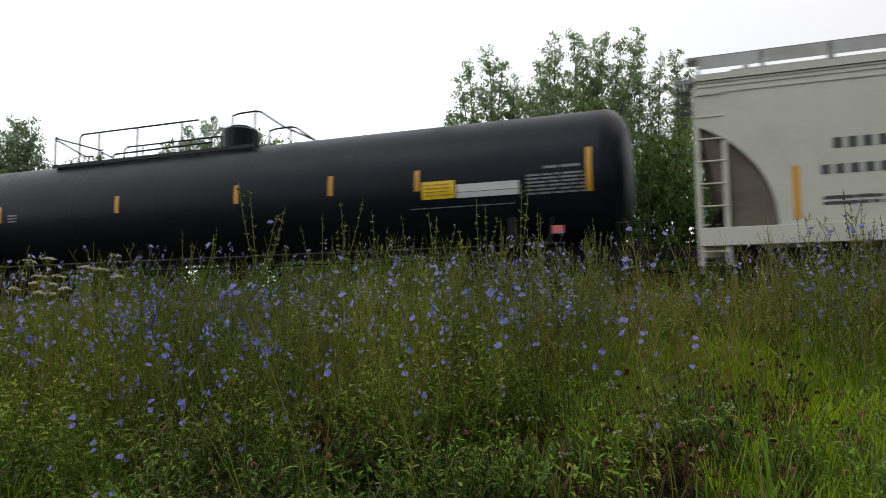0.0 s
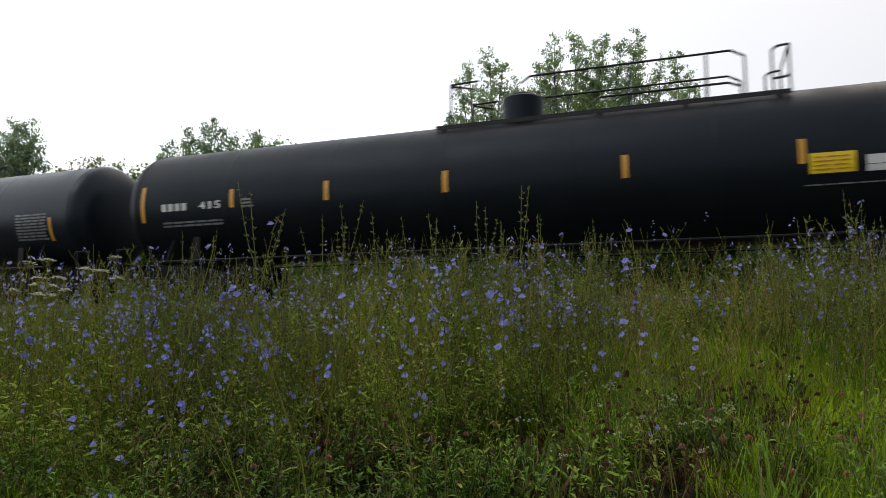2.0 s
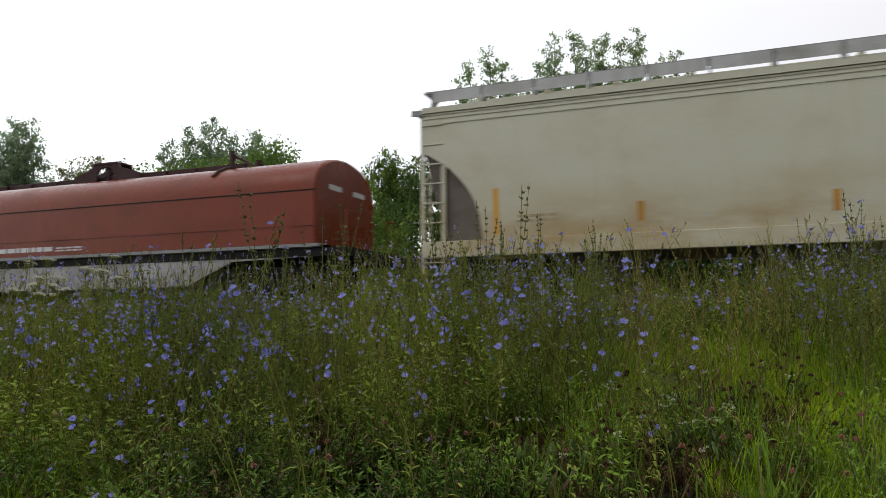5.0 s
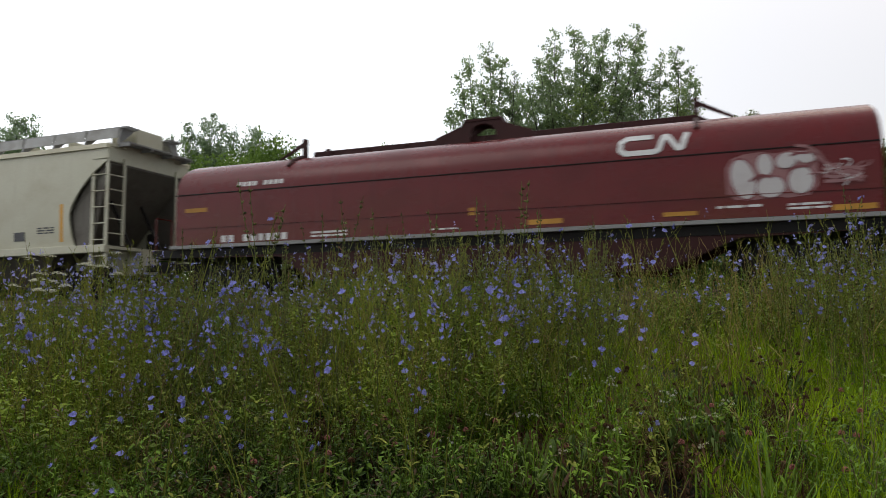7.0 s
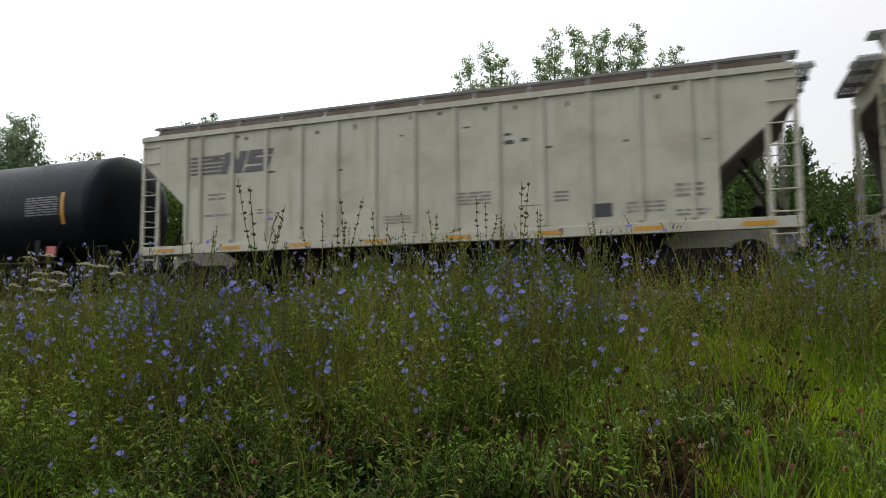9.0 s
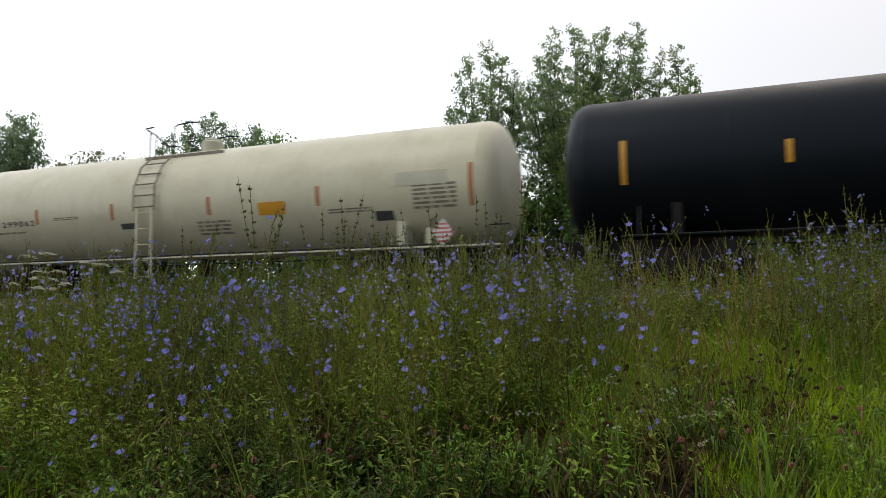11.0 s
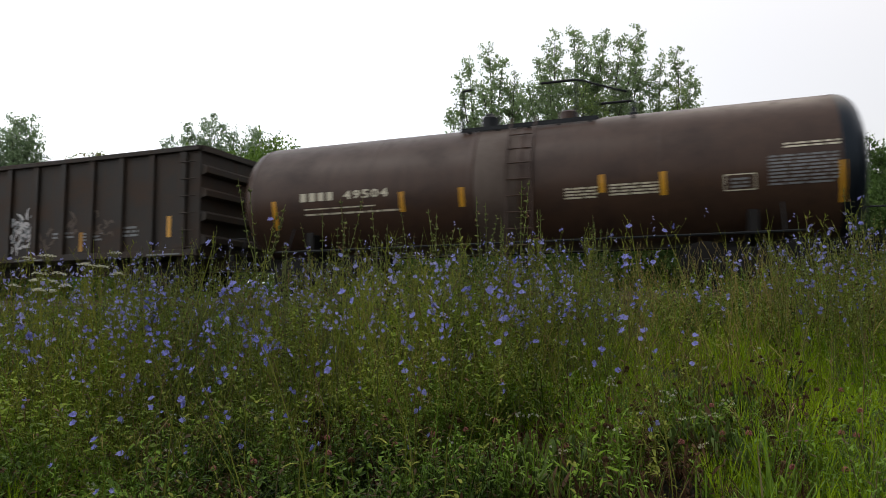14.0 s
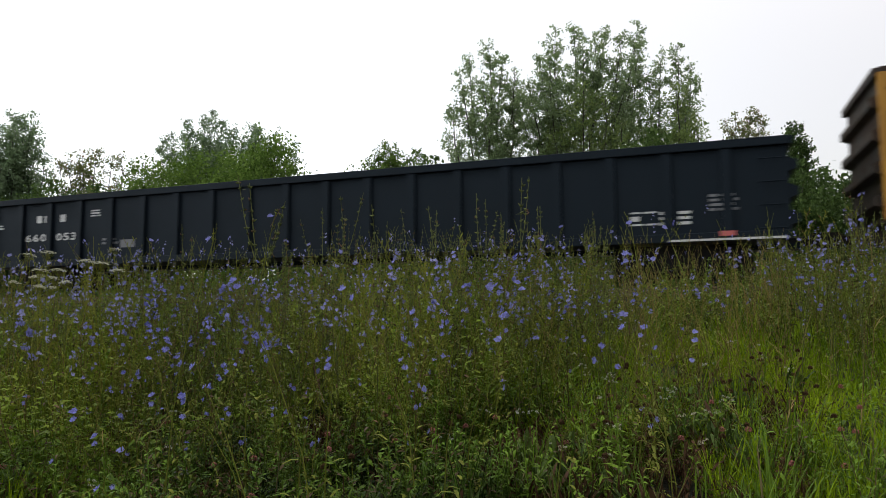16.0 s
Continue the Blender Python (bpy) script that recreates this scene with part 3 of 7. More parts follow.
def build_cream_tank(middle):
    FAINT = paint("worn_faint_marking", (0.20, 0.18, 0.13), (0.42, 0.38, 0.27), 0.7, 0.6)
    strips = [(7.93, 1.80, 2.70), (4.26, 2.0, 2.44), (1.24, 1.96, 2.39), (-1.78, 1.98, 2.4), (-4.40, 2.0, 2.4)]
    car, skin, cz = tank_car("cream_tank_car", "cream-white tank car with rusty strips and side ladder", middle, 8.5, 3.88, 1.45, CREAM, strips,
                             saddle=PALE, strip_mat=paint("rusty_strip", (0.42, 0.17, 0.07), (0.3, 0.16, 0.08), 0.5, 0.6))
    plates(car, STRIP, [(2.65, 3.38, 1.87, 2.16)], skin, "placard", "orange-yellow placard")
    plates(car, INK, [(-1.55, -1.10, 1.74, 1.88), (5.65, 6.10, 1.60, 1.80)], skin, "dark_panel", "small dark data panel")
    figures(car, INK, [(-6.79, -5.95, 1.97, 2.12, 4, ())], skin)
    lettering(car, INK, "299062", -5.72, -4.5, 1.97, 2.12, skin)
    marks(car, FAINT, [(-6.7, -4.9, 1.78, 1.86, 1), (-3.8, -2.95, 2.06, 2.15, 2), (0.82, 1.8, 1.48, 1.84, 4), (6.6, 7.6, 1.78, 2.34, 6), (4.5, 5.6, 1.8, 1.92, 2)], skin)
    plates(car, PALE, [(6.2, 7.4, 2.3, 2.6)], skin, "pale_patch", "paler repainted patch")
    bm = bmesh.new()
    c = (7.33, -1.52, 1.24)
    v = [bm.verts.new((c[0] + dx, c[1], c[2] + dz)) for dx, dz in ((-0.26, 0), (0, -0.30), (0.26, 0), (0, 0.30))]
    w = [bm.verts.new((c[0] + dx, c[1] + 0.01, c[2] + dz)) for dx, dz in ((-0.26, 0), (0, -0.30), (0.26, 0), (0, 0.30))]
    bm.faces.new(v), bm.faces.new(w[::-1])
    for i in range(4):
        bm.faces.new((v[i], w[i], w[(i + 1) % 4], v[(i + 1) % 4]))
    part("hazard_placard", bm, WHITE, car, "diamond placard with red stripes")
    bm = bmesh.new()
    for k in range(5):
        z = c[2] - 0.18 + k * 0.09
        hw = 0.24 * (1 - abs(z - c[2]) / 0.3)
        box(bm, c[0] - hw, c[0] + hw, c[1] - 0.006, c[1], z - 0.018, z + 0.018)
    part("hazard_stripes", bm, PINK, car)
    for x in (-7.0, 7.0):
        bm = bmesh.new()
        box(bm, x - 0.06, x + 0.06, -1.48, -1.36, 0.95, 1.36, 0.01)
        part("bolster_post", bm, PALE, car)
    bm = bmesh.new()
    box(bm, -8.6, 8.6, -1.50, -1.45, 0.93, 0.97, 0.008)
    part("white_side_sill", bm, PALE, car, "thin white side sill")
    bm = bmesh.new()
    for x in (-0.98, -0.32):
        pts = [(x, -1.53, 2.15), (x, -1.53, 2.75), (x, -1.3, 3.3), (x, -0.9, 3.66)]
        pipe(bm, pts, 0.022, 6)
    for k in range(5):
        z = 2.25 + k * 0.29
        y = -1.53 if z < 2.75 else -1.53 + (z - 2.75) * 0.55
        rod(bm, (-0.98, y, z), (-0.32, y, z), 0.018)
    part("ladder", bm, WORNLADDER, car, "weathered grey-brown side ladder")
    platform(car, -1.28, 1.23, 3.64, 0.84, WORNLADDER)
    bm = bmesh.new()
    for x in (-0.86, -0.40):
        box(bm, x - 0.026, x + 0.026, -1.54, -1.49, 0.45, 2.2, 0.008)
    for z in (0.5, 0.9, 1.3, 1.7, 2.1):
        rod(bm, (-0.86, -1.52, z), (-0.40, -1.52, z), 0.011)
    part("ladder_foot", bm, CREAM, car, "cream lower ladder")
    bm = bmesh.new()
    drum(bm, 0.2, 0, 3.7, 4.16, 0.285)
    drum(bm, 0.2, 0, 4.16, 4.23, 0.22)
    part("valve_housing", bm, PALE, car, "", True)
    runs = [[(-1.19, 3.65), (-1.17, 4.38), (-1.34, 4.48), (-1.06, 4.49)], [(-1.31, 4.45), (-0.94, 4.24), (-0.6, 3.95), (-0.22, 3.89)], [(-0.97, 4.29), (-0.98, 3.65)],
            [(-0.41, 3.65), (-0.38, 4.42), (-0.3, 4.48), (0.1, 4.51), (0.44, 4.48), (0.5, 4.2)]]
    railing(car, runs, DARKPIPE, 0.019)
    return car


def build_slate_tank(middle):
    strips = [(8.05, 1.45, 1.96), (-7.9, 1.45, 1.96), (-2.1, 1.6, 1.95), (1.6, 1.6, 1.95), (4.9, 1.6, 1.95)]
    # Right head darker: shade on its turned-away face is put into the colour.
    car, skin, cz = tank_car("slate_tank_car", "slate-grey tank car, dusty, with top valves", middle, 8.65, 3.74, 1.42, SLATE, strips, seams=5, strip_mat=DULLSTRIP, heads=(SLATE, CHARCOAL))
    figures(car, WHITE, [(-6.0, -4.4, 1.84, 2.02, 10, (4,))], skin)
    marks(car, DIM, [(6.74, 7.85, 1.98, 2.46, 8), (-6.0, -4.5, 1.55, 1.7, 2), (5.4, 6.2, 1.5, 1.75, 3), (1.8, 2.6, 1.6, 1.7, 1)], skin)
    plates(car, YELLOW, [(3.42, 4.20, 1.56, 1.73)], skin, "placard", "dull yellow placard")
    bm = bmesh.new()
    for x in (-0.17, 0.40):
        pipe(bm, [(x, skin(z) - 0.06, z) for z in (1.75, 2.1, 2.5, 2.85, 3.15, 3.4)], 0.018, 6)
    for k in range(6):
        z = 1.85 + k * 0.27
        rod(bm, (-0.17, skin(z) - 0.06, z), (0.40, skin(z) - 0.06, z), 0.015)
    part("ladder", bm, DARKPIPE, car, "dark steel side ladder")
    platform(car, -1.25, 1.33, 3.54, 0.8, DARKPIPE)
    bm = bmesh.new()
    drum(bm, 1.02, -0.2, 3.6, 4.14, 0.23, 20)
    drum(bm, 1.02, -0.2, 4.14, 4.24, 0.15, 16)
    part("relief_valve", bm, SLATE, car, "", True)
    bm = bmesh.new()
    drum(bm, 0.08, 0, 3.55, 3.74, 0.3)
    part("valve_housing", bm, SLATE, car, "", True)
    bm = bmesh.new()
    drum(bm, 2.02, -0.2, 3.5, 3.86, 0.07, 12)
    drum(bm, 2.02, -0.2, 3.86, 4.02, 0.1, 12)
    part("relief_valve", bm, DARKPIPE, car, "", True)
    runs = [[(-1.25, 3.49), (-1.24, 4.41), (-0.36, 4.40)], [(-1.21, 4.32), (-0.77, 4.26), (-0.48, 4.12), (-0.27, 3.97), (-0.13, 3.9), (0.73, 3.86), (0.88, 3.77)], [(-0.06, 3.6), (-0.05, 3.86)],
            [(0.44, 4.4), (1.28, 4.41), (1.43, 4.38), (1.69, 4.27), (1.88, 4.22), (2.09, 4.09), (2.2, 3.9), (2.37, 3.83)], [(1.35, 3.55), (1.37, 4.38)], [(1.75, 3.87), (2.35, 3.83)], [(2.3, 3.45), (2.32, 3.85)]]
    railing(car, runs, DARKPIPE, 0.027, False)
    return car


def build_brown_tank(middle):
    strips = [(-5.58, 1.55, 2.20), (-2.34, 1.79, 2.22), (-0.96, 1.82, 2.22), (1.95, 1.92, 2.27), (3.10, 1.80, 2.24), (6.13, 1.50, 2.22)]
    # The right head is darker than the shell and the left head.
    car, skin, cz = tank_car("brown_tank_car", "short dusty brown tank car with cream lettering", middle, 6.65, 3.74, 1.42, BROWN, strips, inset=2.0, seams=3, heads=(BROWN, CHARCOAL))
    cream = paint("cream_lettering", (0.62, 0.56, 0.42), (0.35, 0.28, 0.2), 0.4, 0.6)
    figures(car, cream, [(-4.86, -3.95, 2.14, 2.33, 4, ())], skin)
    lettering(car, cream, "49504", -3.74, -2.66, 2.14, 2.33, skin)
    marks(car, cream, [(-4.77, -2.4, 1.81, 1.88, 1), (-4.77, -3.0, 1.94, 1.99, 1)], skin)
    marks(car, cream, [(1.21, 1.86, 1.82, 2.06, 4), (2.1, 3.0, 1.84, 2.08, 4)], skin, label="faded yellow lettering")
    marks(car, DIM, [(4.94, 6.05, 1.84, 2.40, 9), (4.3, 4.6, 1.84, 2.04, 3)], skin)
    marks(car, cream, [(5.2, 6.1, 2.50, 2.62, 2)], skin)
    bm = bmesh.new()
    for z0, z1 in ((1.80, 1.82), (2.08, 2.10)):
        plate_on(bm, 4.18, 4.72, z0, z1, skin)
    for x in (4.18, 4.70):
        plate_on(bm, x, x + 0.02, 1.82, 2.08, skin)
    part("data_box", bm, cream, car)
    for x in (-0.75, 0.30):
        bm = bmesh.new()
        turned(bm, [(x - 0.06, 1.43), (x - 0.05, 1.436), (x + 0.05, 1.436), (x + 0.06, 1.43)], 64, 0, cz, caps=False)
        part("shell_band", bm, BROWN, car, "", True)
    bm = bmesh.new()
    turned(bm, [(-0.70, 1.424), (-0.69, 1.428), (0.23, 1.428), (0.24, 1.424)], 64, 0, cz, caps=False)
    part("dusty_course", bm, DUSTY, car, "dusty grey-brown middle course of the shell", True)
    bm = bmesh.new()
    for x in (0.02, 0.55):
        pipe(bm, [(x, -1.48, 0.5), (x, -1.48, 2.6), (x, -1.2, 3.2), (x, -0.8, 3.75)], 0.022)
    for k in range(9):
        z = 0.6 + k * 0.34
        rod(bm, (0.02, -1.48 if z < 2.6 else -1.48 + (z - 2.6) * 0.55, z), (0.55, -1.48 if z < 2.6 else -1.48 + (z - 2.6) * 0.55, z), 0.016)
    part("ladder", bm, BROWN, car)
    platform(car, -1.17, 1.87, 3.60, 0.78, DARKPIPE)
    bm = bmesh.new()
    drum(bm, 1.1, 0, 3.6, 4.0, 0.22)
    part("valve_housing", bm, BROWN, car, "", True)
    bm = bmesh.new()
    drum(bm, 2.5, -0.2, 3.5, 3.8, 0.11, 14)
    drum(bm, 2.5, -0.2, 3.8, 3.92, 0.06, 14)
    part("relief_valve", bm, DARKPIPE, car, "", True)
    runs = [[(-1.11, 3.6), (-1.11, 4.48), (-0.86, 4.49)], [(0.63, 4.45), (1.36, 4.44), (1.52, 4.41), (2.13, 4.17), (2.45, 4.06)], [(1.38, 3.6), (1.41, 4.44)], [(1.88, 3.87), (2.54, 3.86)], [(2.53, 3.5), (2.56, 3.84)]]
    railing(car, runs, DARKPIPE, 0.027, False)
    bm = bmesh.new()
    drum(bm, -0.62, -0.3, 3.6, 3.98, 0.2, 18)
    drum(bm, -0.62, -0.3, 3.98, 4.05, 0.13, 18)
    part("fill_valve", bm, DARKPIPE, car, "", True)
    return car


def hopper_car(name, label, middle, half, eave, sill0, sill1, paint_, cut, *, ribs=(), bays=3, rb_top=4.55, lines=(), bulge=0.0, inset=1.7, dark=None, apron=None, bay=None, lump=None, low_apron=False, eave_mat=None, hatch=None, web=True):
    """A covered hopper: side sheets cut back at the ends, slope sheets, roof, running boards, ladders, bays.
    cut: the cut of the side sheet at its right end, from the bottom up, as x, z."""
    car = new_car(name, label, "hopper car", middle)
    side = 1.5

    def skin(z):
        k = (z - sill1) / (eave - sill1)
        return -(side + bulge * 4 * k * (1 - k))

    if bulge:     # the cut of the side sheet is a smooth curve
        t_ = np.linspace(0, len(cut) - 1, 19)
        near = lambda k: np.array(cut[min(len(cut) - 1, max(0, k))])
        curve = []
        for t in t_:
            k = min(len(cut) - 2, int(t))
            q = t - k
            a, b, c, d = near(k - 1), near(k), near(k + 1), near(k + 2)
            curve.append(tuple(0.5 * (2 * b + (c - a) * q + (2 * a - 5 * b + 4 * c - d) * q * q + (3 * b - a - 3 * c + d) * q ** 3)))
        cut = curve
    zs_cut = [z for _, z in cut]
    for s in (-1, 1):
        bm = bmesh.new()
        left = [(-x, z) for x, z in cut]
        outline_z = sorted({sill1, eave, *zs_cut, *[sill1 + (eave - sill1) * k / 8 for k in range(9)]})
        xs = lambda z: float(np.interp(z, [c[1] for c in cut], [c[0] for c in cut]))
        ends = [(xs(z) if z < cut[-1][1] else half - 0.04, z) for z in outline_z]
        outer = [(bm.verts.new((-x, s * -skin(z), z)), bm.verts.new((x, s * -skin(z), z))) for x, z in ends]
        inner = [(bm.verts.new((-x, s * (-skin(z) - 0.05), z)), bm.verts.new((x, s * (-skin(z) - 0.05), z))) for x, z in ends]
        for i in range(len(ends) - 1):
            bm.faces.new((outer[i][0], outer[i][1], outer[i + 1][1], outer[i + 1][0]))
            bm.faces.new((inner[i][0], inner[i + 1][0], inner[i + 1][1], inner[i][1]))
            for e in (0, 1):
                bm.faces.new((outer[i][e], outer[i + 1][e], inner[i + 1][e], inner[i][e]))
        bm.faces.new((outer[0][0], inner[0][0], inner[0][1], outer[0][1]))
        bm.faces.new((outer[-1][0], outer[-1][1], inner[-1][1], inner[-1][0]))
        part("side_sheet", bm, paint_, car)
        bm = bmesh.new()
        ya, yb_ = sorted((s * 1.38, s * 1.56))
        box(bm, -half, half, ya, yb_, sill0, sill1, 0.015)
        part("side_sill", bm, paint_, car)
        bm = bmesh.new()
        prism_x(bm, [(s * 1.44, eave - 0.10), (s * 1.56, eave - 0.10), (s * 1.56, eave + 0.02), (s * 1.44, eave + 0.05)], -half + 0.02, half - 0.02)
        part("eave_rail", bm, eave_mat or paint_, car)
        for z in lines:
            bm = bmesh.new()
            box(bm, -half + 0.05, half - 0.05, min(s * (-skin(z) + 0.02), s * (-skin(z) - 0.02)), max(s * (-skin(z) + 0.02), s * (-skin(z) - 0.02)), z - 0.018, z + 0.018)
            part("side_bead", bm, paint_, car)
    for x, z0, z1 in ribs:
        for s in (-1, 1):
            bm = bmesh.new()
            prism_x(bm, [(s * 1.505, z0), (s * 1.545, z0 + 0.04), (s * 1.545, z1 - 0.04), (s * 1.505, z1)], x - 0.045, x + 0.045)
            part("side_rib", bm, paint_, car)
    zt = cut[-1][1]
    xb = cut[0][0]
    for way in (-1, 1):
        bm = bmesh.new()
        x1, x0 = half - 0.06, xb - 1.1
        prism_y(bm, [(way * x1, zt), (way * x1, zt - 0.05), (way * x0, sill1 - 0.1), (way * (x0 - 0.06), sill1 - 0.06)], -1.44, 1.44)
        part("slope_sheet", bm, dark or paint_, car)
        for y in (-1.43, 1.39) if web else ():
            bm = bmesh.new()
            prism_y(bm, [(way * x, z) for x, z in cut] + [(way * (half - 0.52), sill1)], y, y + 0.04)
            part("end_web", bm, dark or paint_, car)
        bm = bmesh.new()
        x0, x1 = sorted((way * (half - 0.02), way * (half + 0.36)))
        for k in range(5):
            box(bm, x0 + k * 0.078, x0 + k * 0.078 + 0.05, -1.2, 1.2, eave + 0.06, eave + 0.10)
        for y in (-1.2, -0.4, 0.4, 1.16):
            box(bm, x0, x1, y, y + 0.04, eave - 0.02, eave + 0.06)
        part("crossover_board", bm, GALV, car, "grating step across the end")
        bm = bmesh.new()
        box(bm, min(way * (half - 0.07), way * (half - 0.03)), max(way * (half - 0.07), way * (half - 0.03)), -1.45, 1.45, zt, eave - 0.02)
        part("end_sheet", bm, paint_, car)
        bm = bmesh.new()
        box(bm, min(way * half, way * (half - 0.45)), max(way * half, way * (half - 0.45)), -1.5, 1.5, sill0 + 0.1, sill1 - 0.02)
        box(bm, min(way * (half - 2.4), way * half), max(way * (half - 2.4), way * half), -0.3, 0.3, 0.7, sill1 - 0.06)
        part("end_platform", bm, paint_, car)
        for s in (-1, 1):
            bm = bmesh.new()
            y = s * 1.5
            xo = way * (half - 0.03)
            xi = way * (half - 0.50)
            ladder(bm, min(xo, xi), max(xo, xi), sill0 - 0.35, eave - 0.1 if bulge == 0 else eave - 0.2, y, 0.40, 0.016, 0.045)
            part("end_ladder", bm, paint_, car, "corner ladder")
            for k in range(7):
                z = sill1 + 0.3 + k * 0.38
                bm = bmesh.new()
                rod(bm, (way * (half + 0.02), s * 1.46, z), (way * (half + 0.02), s * 0.98, z), 0.015)
                part("end_rung", bm, paint_, car)
            bm = bmesh.new()
            box(bm, min(way * (half - 0.02), way * (half + 0.03)), max(way * (half - 0.02), way * (half + 0.03)), min(s * 0.94, s * 1.0), max(s * 0.94, s * 1.0), sill1, eave - 0.3)
            part("end_stile", bm, paint_, car)
        for s in (-0.55, 0.55):
            bm = bmesh.new()
            rod(bm, (way * (half - 0.12), s, sill1), (way * (half - 0.9), s, sill1 + (zt - sill1) * 0.62), 0.04)
            part("end_brace", bm, STEEL, car)
        bm = bmesh.new()
        drum(bm, way * (half - 0.55), 0.7, sill1 - 0.02, sill1 + 0.5, 0.16, 14)
        part("air_reservoir", bm, STEEL, car)
    bm = bmesh.new()
    prism_x(bm, [(-1.52, eave), (-1.2, eave + 0.09), (-0.6, eave + 0.17), (0.6, eave + 0.17), (1.2, eave + 0.09), (1.52, eave), (1.4, eave - 0.06), (-1.4, eave - 0.06)], -half + 0.03, half - 0.03)
    part("roof", bm, paint_, car)
    bm = bmesh.new()
    box(bm, -half + 0.7, half - 0.7, -0.36, 0.36, eave + 0.12, eave + hatch if hatch else rb_top - 0.1, 0.03)
    k = int((2 * half - 2) / 1.4)
    for i in range(k + 1):
        x = -half + 1 + i * (2 * half - 2) / k
        box(bm, x - 0.05, x + 0.05, -0.42, 0.42, eave + 0.12, rb_top - 0.03)
    part("hatch_cover", bm, (apron or APRON) if low_apron else paint_, car, "long trough hatch")
    for s in (-1, 1):
        bm = bmesh.new()
        ya, yb_ = sorted((s * 0.62, s * 1.02))
        for i in range(4):
            yy = ya + i * (yb_ - ya - 0.06) / 3
            box(bm, -half - 0.12, half + 0.12, yy, yy + 0.06, rb_top - 0.05, rb_top)
        part("running_board", bm, GALV, car, "grey grating running board")
        kk = int(2 * half / 1.15)
        for i in range(kk + 1):
            bm = bmesh.new()
            x = -half + 0.1 + i * (2 * half - 0.2) / kk
            prism_x(bm, [(s * 0.6, rb_top - 0.05), (s * 1.04, rb_top - 0.05), (s * 1.04, rb_top - 0.09), (s * 1.16, eave + 0.08), (s * 1.08, eave + 0.08), (s * 0.66, rb_top - 0.12)], x - 0.025, x + 0.025)
            part("board_bracket", bm, GALV, car)
            if i < kk:
                bm = bmesh.new()
                wx = (2 * half - 0.2) / kk
                zh = eave + 0.27 if low_apron else rb_top - 0.03
                yh = 1.03 + 0.09 * (rb_top - zh) / (rb_top - eave)
                zl = eave + (0.12 if low_apron else 0.27)
                yl = 1.03 + 0.09 * (rb_top - zl) / (rb_top - eave)
                prism_x(bm, [(s * yh, zh), (s * (yh + 0.02), zh), (s * (yl + 0.02), zl), (s * yl, zl)], x + 0.03, x + wx - 0.05)
                part("board_apron", bm, apron or APRON, car)
    if lump:
        bm = bmesh.new()
        box(bm, *lump[:2], -0.5, 0.5, eave + 0.1, lump[2], 0.05)
        part("vent_box", bm, paint_, car, "raised vent box on the roof")
    for k in range(bays):
        x = (k - (bays - 1) / 2) * (2 * xb - 1.6) / max(1, bays - 0.2)
        w = (2 * xb - 1.6) / bays / 2 - 0.15
        bm = bmesh.new()
        for (xa, xb2, ya, za) in ((w, 0.32, 1.36, sill1),):
            top = [bm.verts.new((x + sx * xa, sy * ya, za)) for sx, sy in ((-1, -1), (1, -1), (1, 1), (-1, 1))]
            low = [bm.verts.new((x + sx * xb2, sy * 0.55, 0.32)) for sx, sy in ((-1, -1), (1, -1), (1, 1), (-1, 1))]
            for i in range(4):
                bm.faces.new((top[i], top[(i + 1) % 4], low[(i + 1) % 4], low[i]))
            bm.faces.new(low)
            bm.faces.new(top[::-1])
        part("discharge_bay", bm, bay or dark or paint_, car)
    gear(car, half, inset)
    return car, skin


# Shade of the recessed car ends, put into a dark brown-grey colour.
SHADE = paint("shaded_slope_sheet", (0.125, 0.112, 0.09), (0.045, 0.036, 0.028), 0.8, 0.7)


# Browner variant for the long hoppers, again with the recess's shade in its colour.
SHADE_BROWN = paint("shaded_brown_end_web", (0.125, 0.098, 0.074), (0.055, 0.04, 0.03), 0.8, 0.7)


def build_long_hopper(middle, marked):
    cut = [(7.95, 1.15), (7.98, 1.4), (8.06, 1.8), (8.28, 2.25), (8.7, 2.72), (9.25, 3.08)]
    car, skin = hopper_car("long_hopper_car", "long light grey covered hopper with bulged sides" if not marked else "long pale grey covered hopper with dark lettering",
                           middle, 9.31, 4.03, 0.82, 1.16, GREYWHITE if not marked else LIGHTGREY, cut, bays=4, lines=(3.90, 3.82, 3.70), bulge=0.03, rb_top=4.58, dark=SHADE_BROWN)
    for x, z0, z1 in ((7.85, 1.22, 2.28), (5.57, 1.3, 1.78), (1.86, 1.38, 1.76), (-1.5, 1.38, 1.76), (-4.8, 1.38, 1.76), (-7.66, 1.25, 2.2)):
        bm = bmesh.new()
        plate_on(bm, x - 0.06, x + 0.06, z0, z1, skin)
        part("reflector_strip", bm, STRIP if abs(x) > 6 else YELLOW, car, "yellow reflective strip")
    plates(car, INK, [(6.17, 6.68, 1.66, 1.94)], skin, "data_panel", "black data panel")
    bm = bmesh.new()
    rows_of_marks(bm, 6.2, 6.64, 1.69, 1.92, 3, lambda z: skin(z) - 0.012, random.Random(5), 0.25)
    part("data_print", bm, DIM, car)
    marks(car, INK if marked else TAN, [(4.7, 5.3, 1.82, 1.92, 2), (0.2, 1.3, 1.86, 1.94, 1), (-7.2, -6.4, 1.45, 1.65, 2)], skin)
    if marked:
        figures(car, INK, [(-7.28, -5.9, 2.46, 2.65, 6, (0,)), (-7.26, -5.9, 2.01, 2.18, 6, ())], skin)
        marks(car, INK, [(-7.25, -6.2, 1.45, 1.64, 2)], skin)
    return car


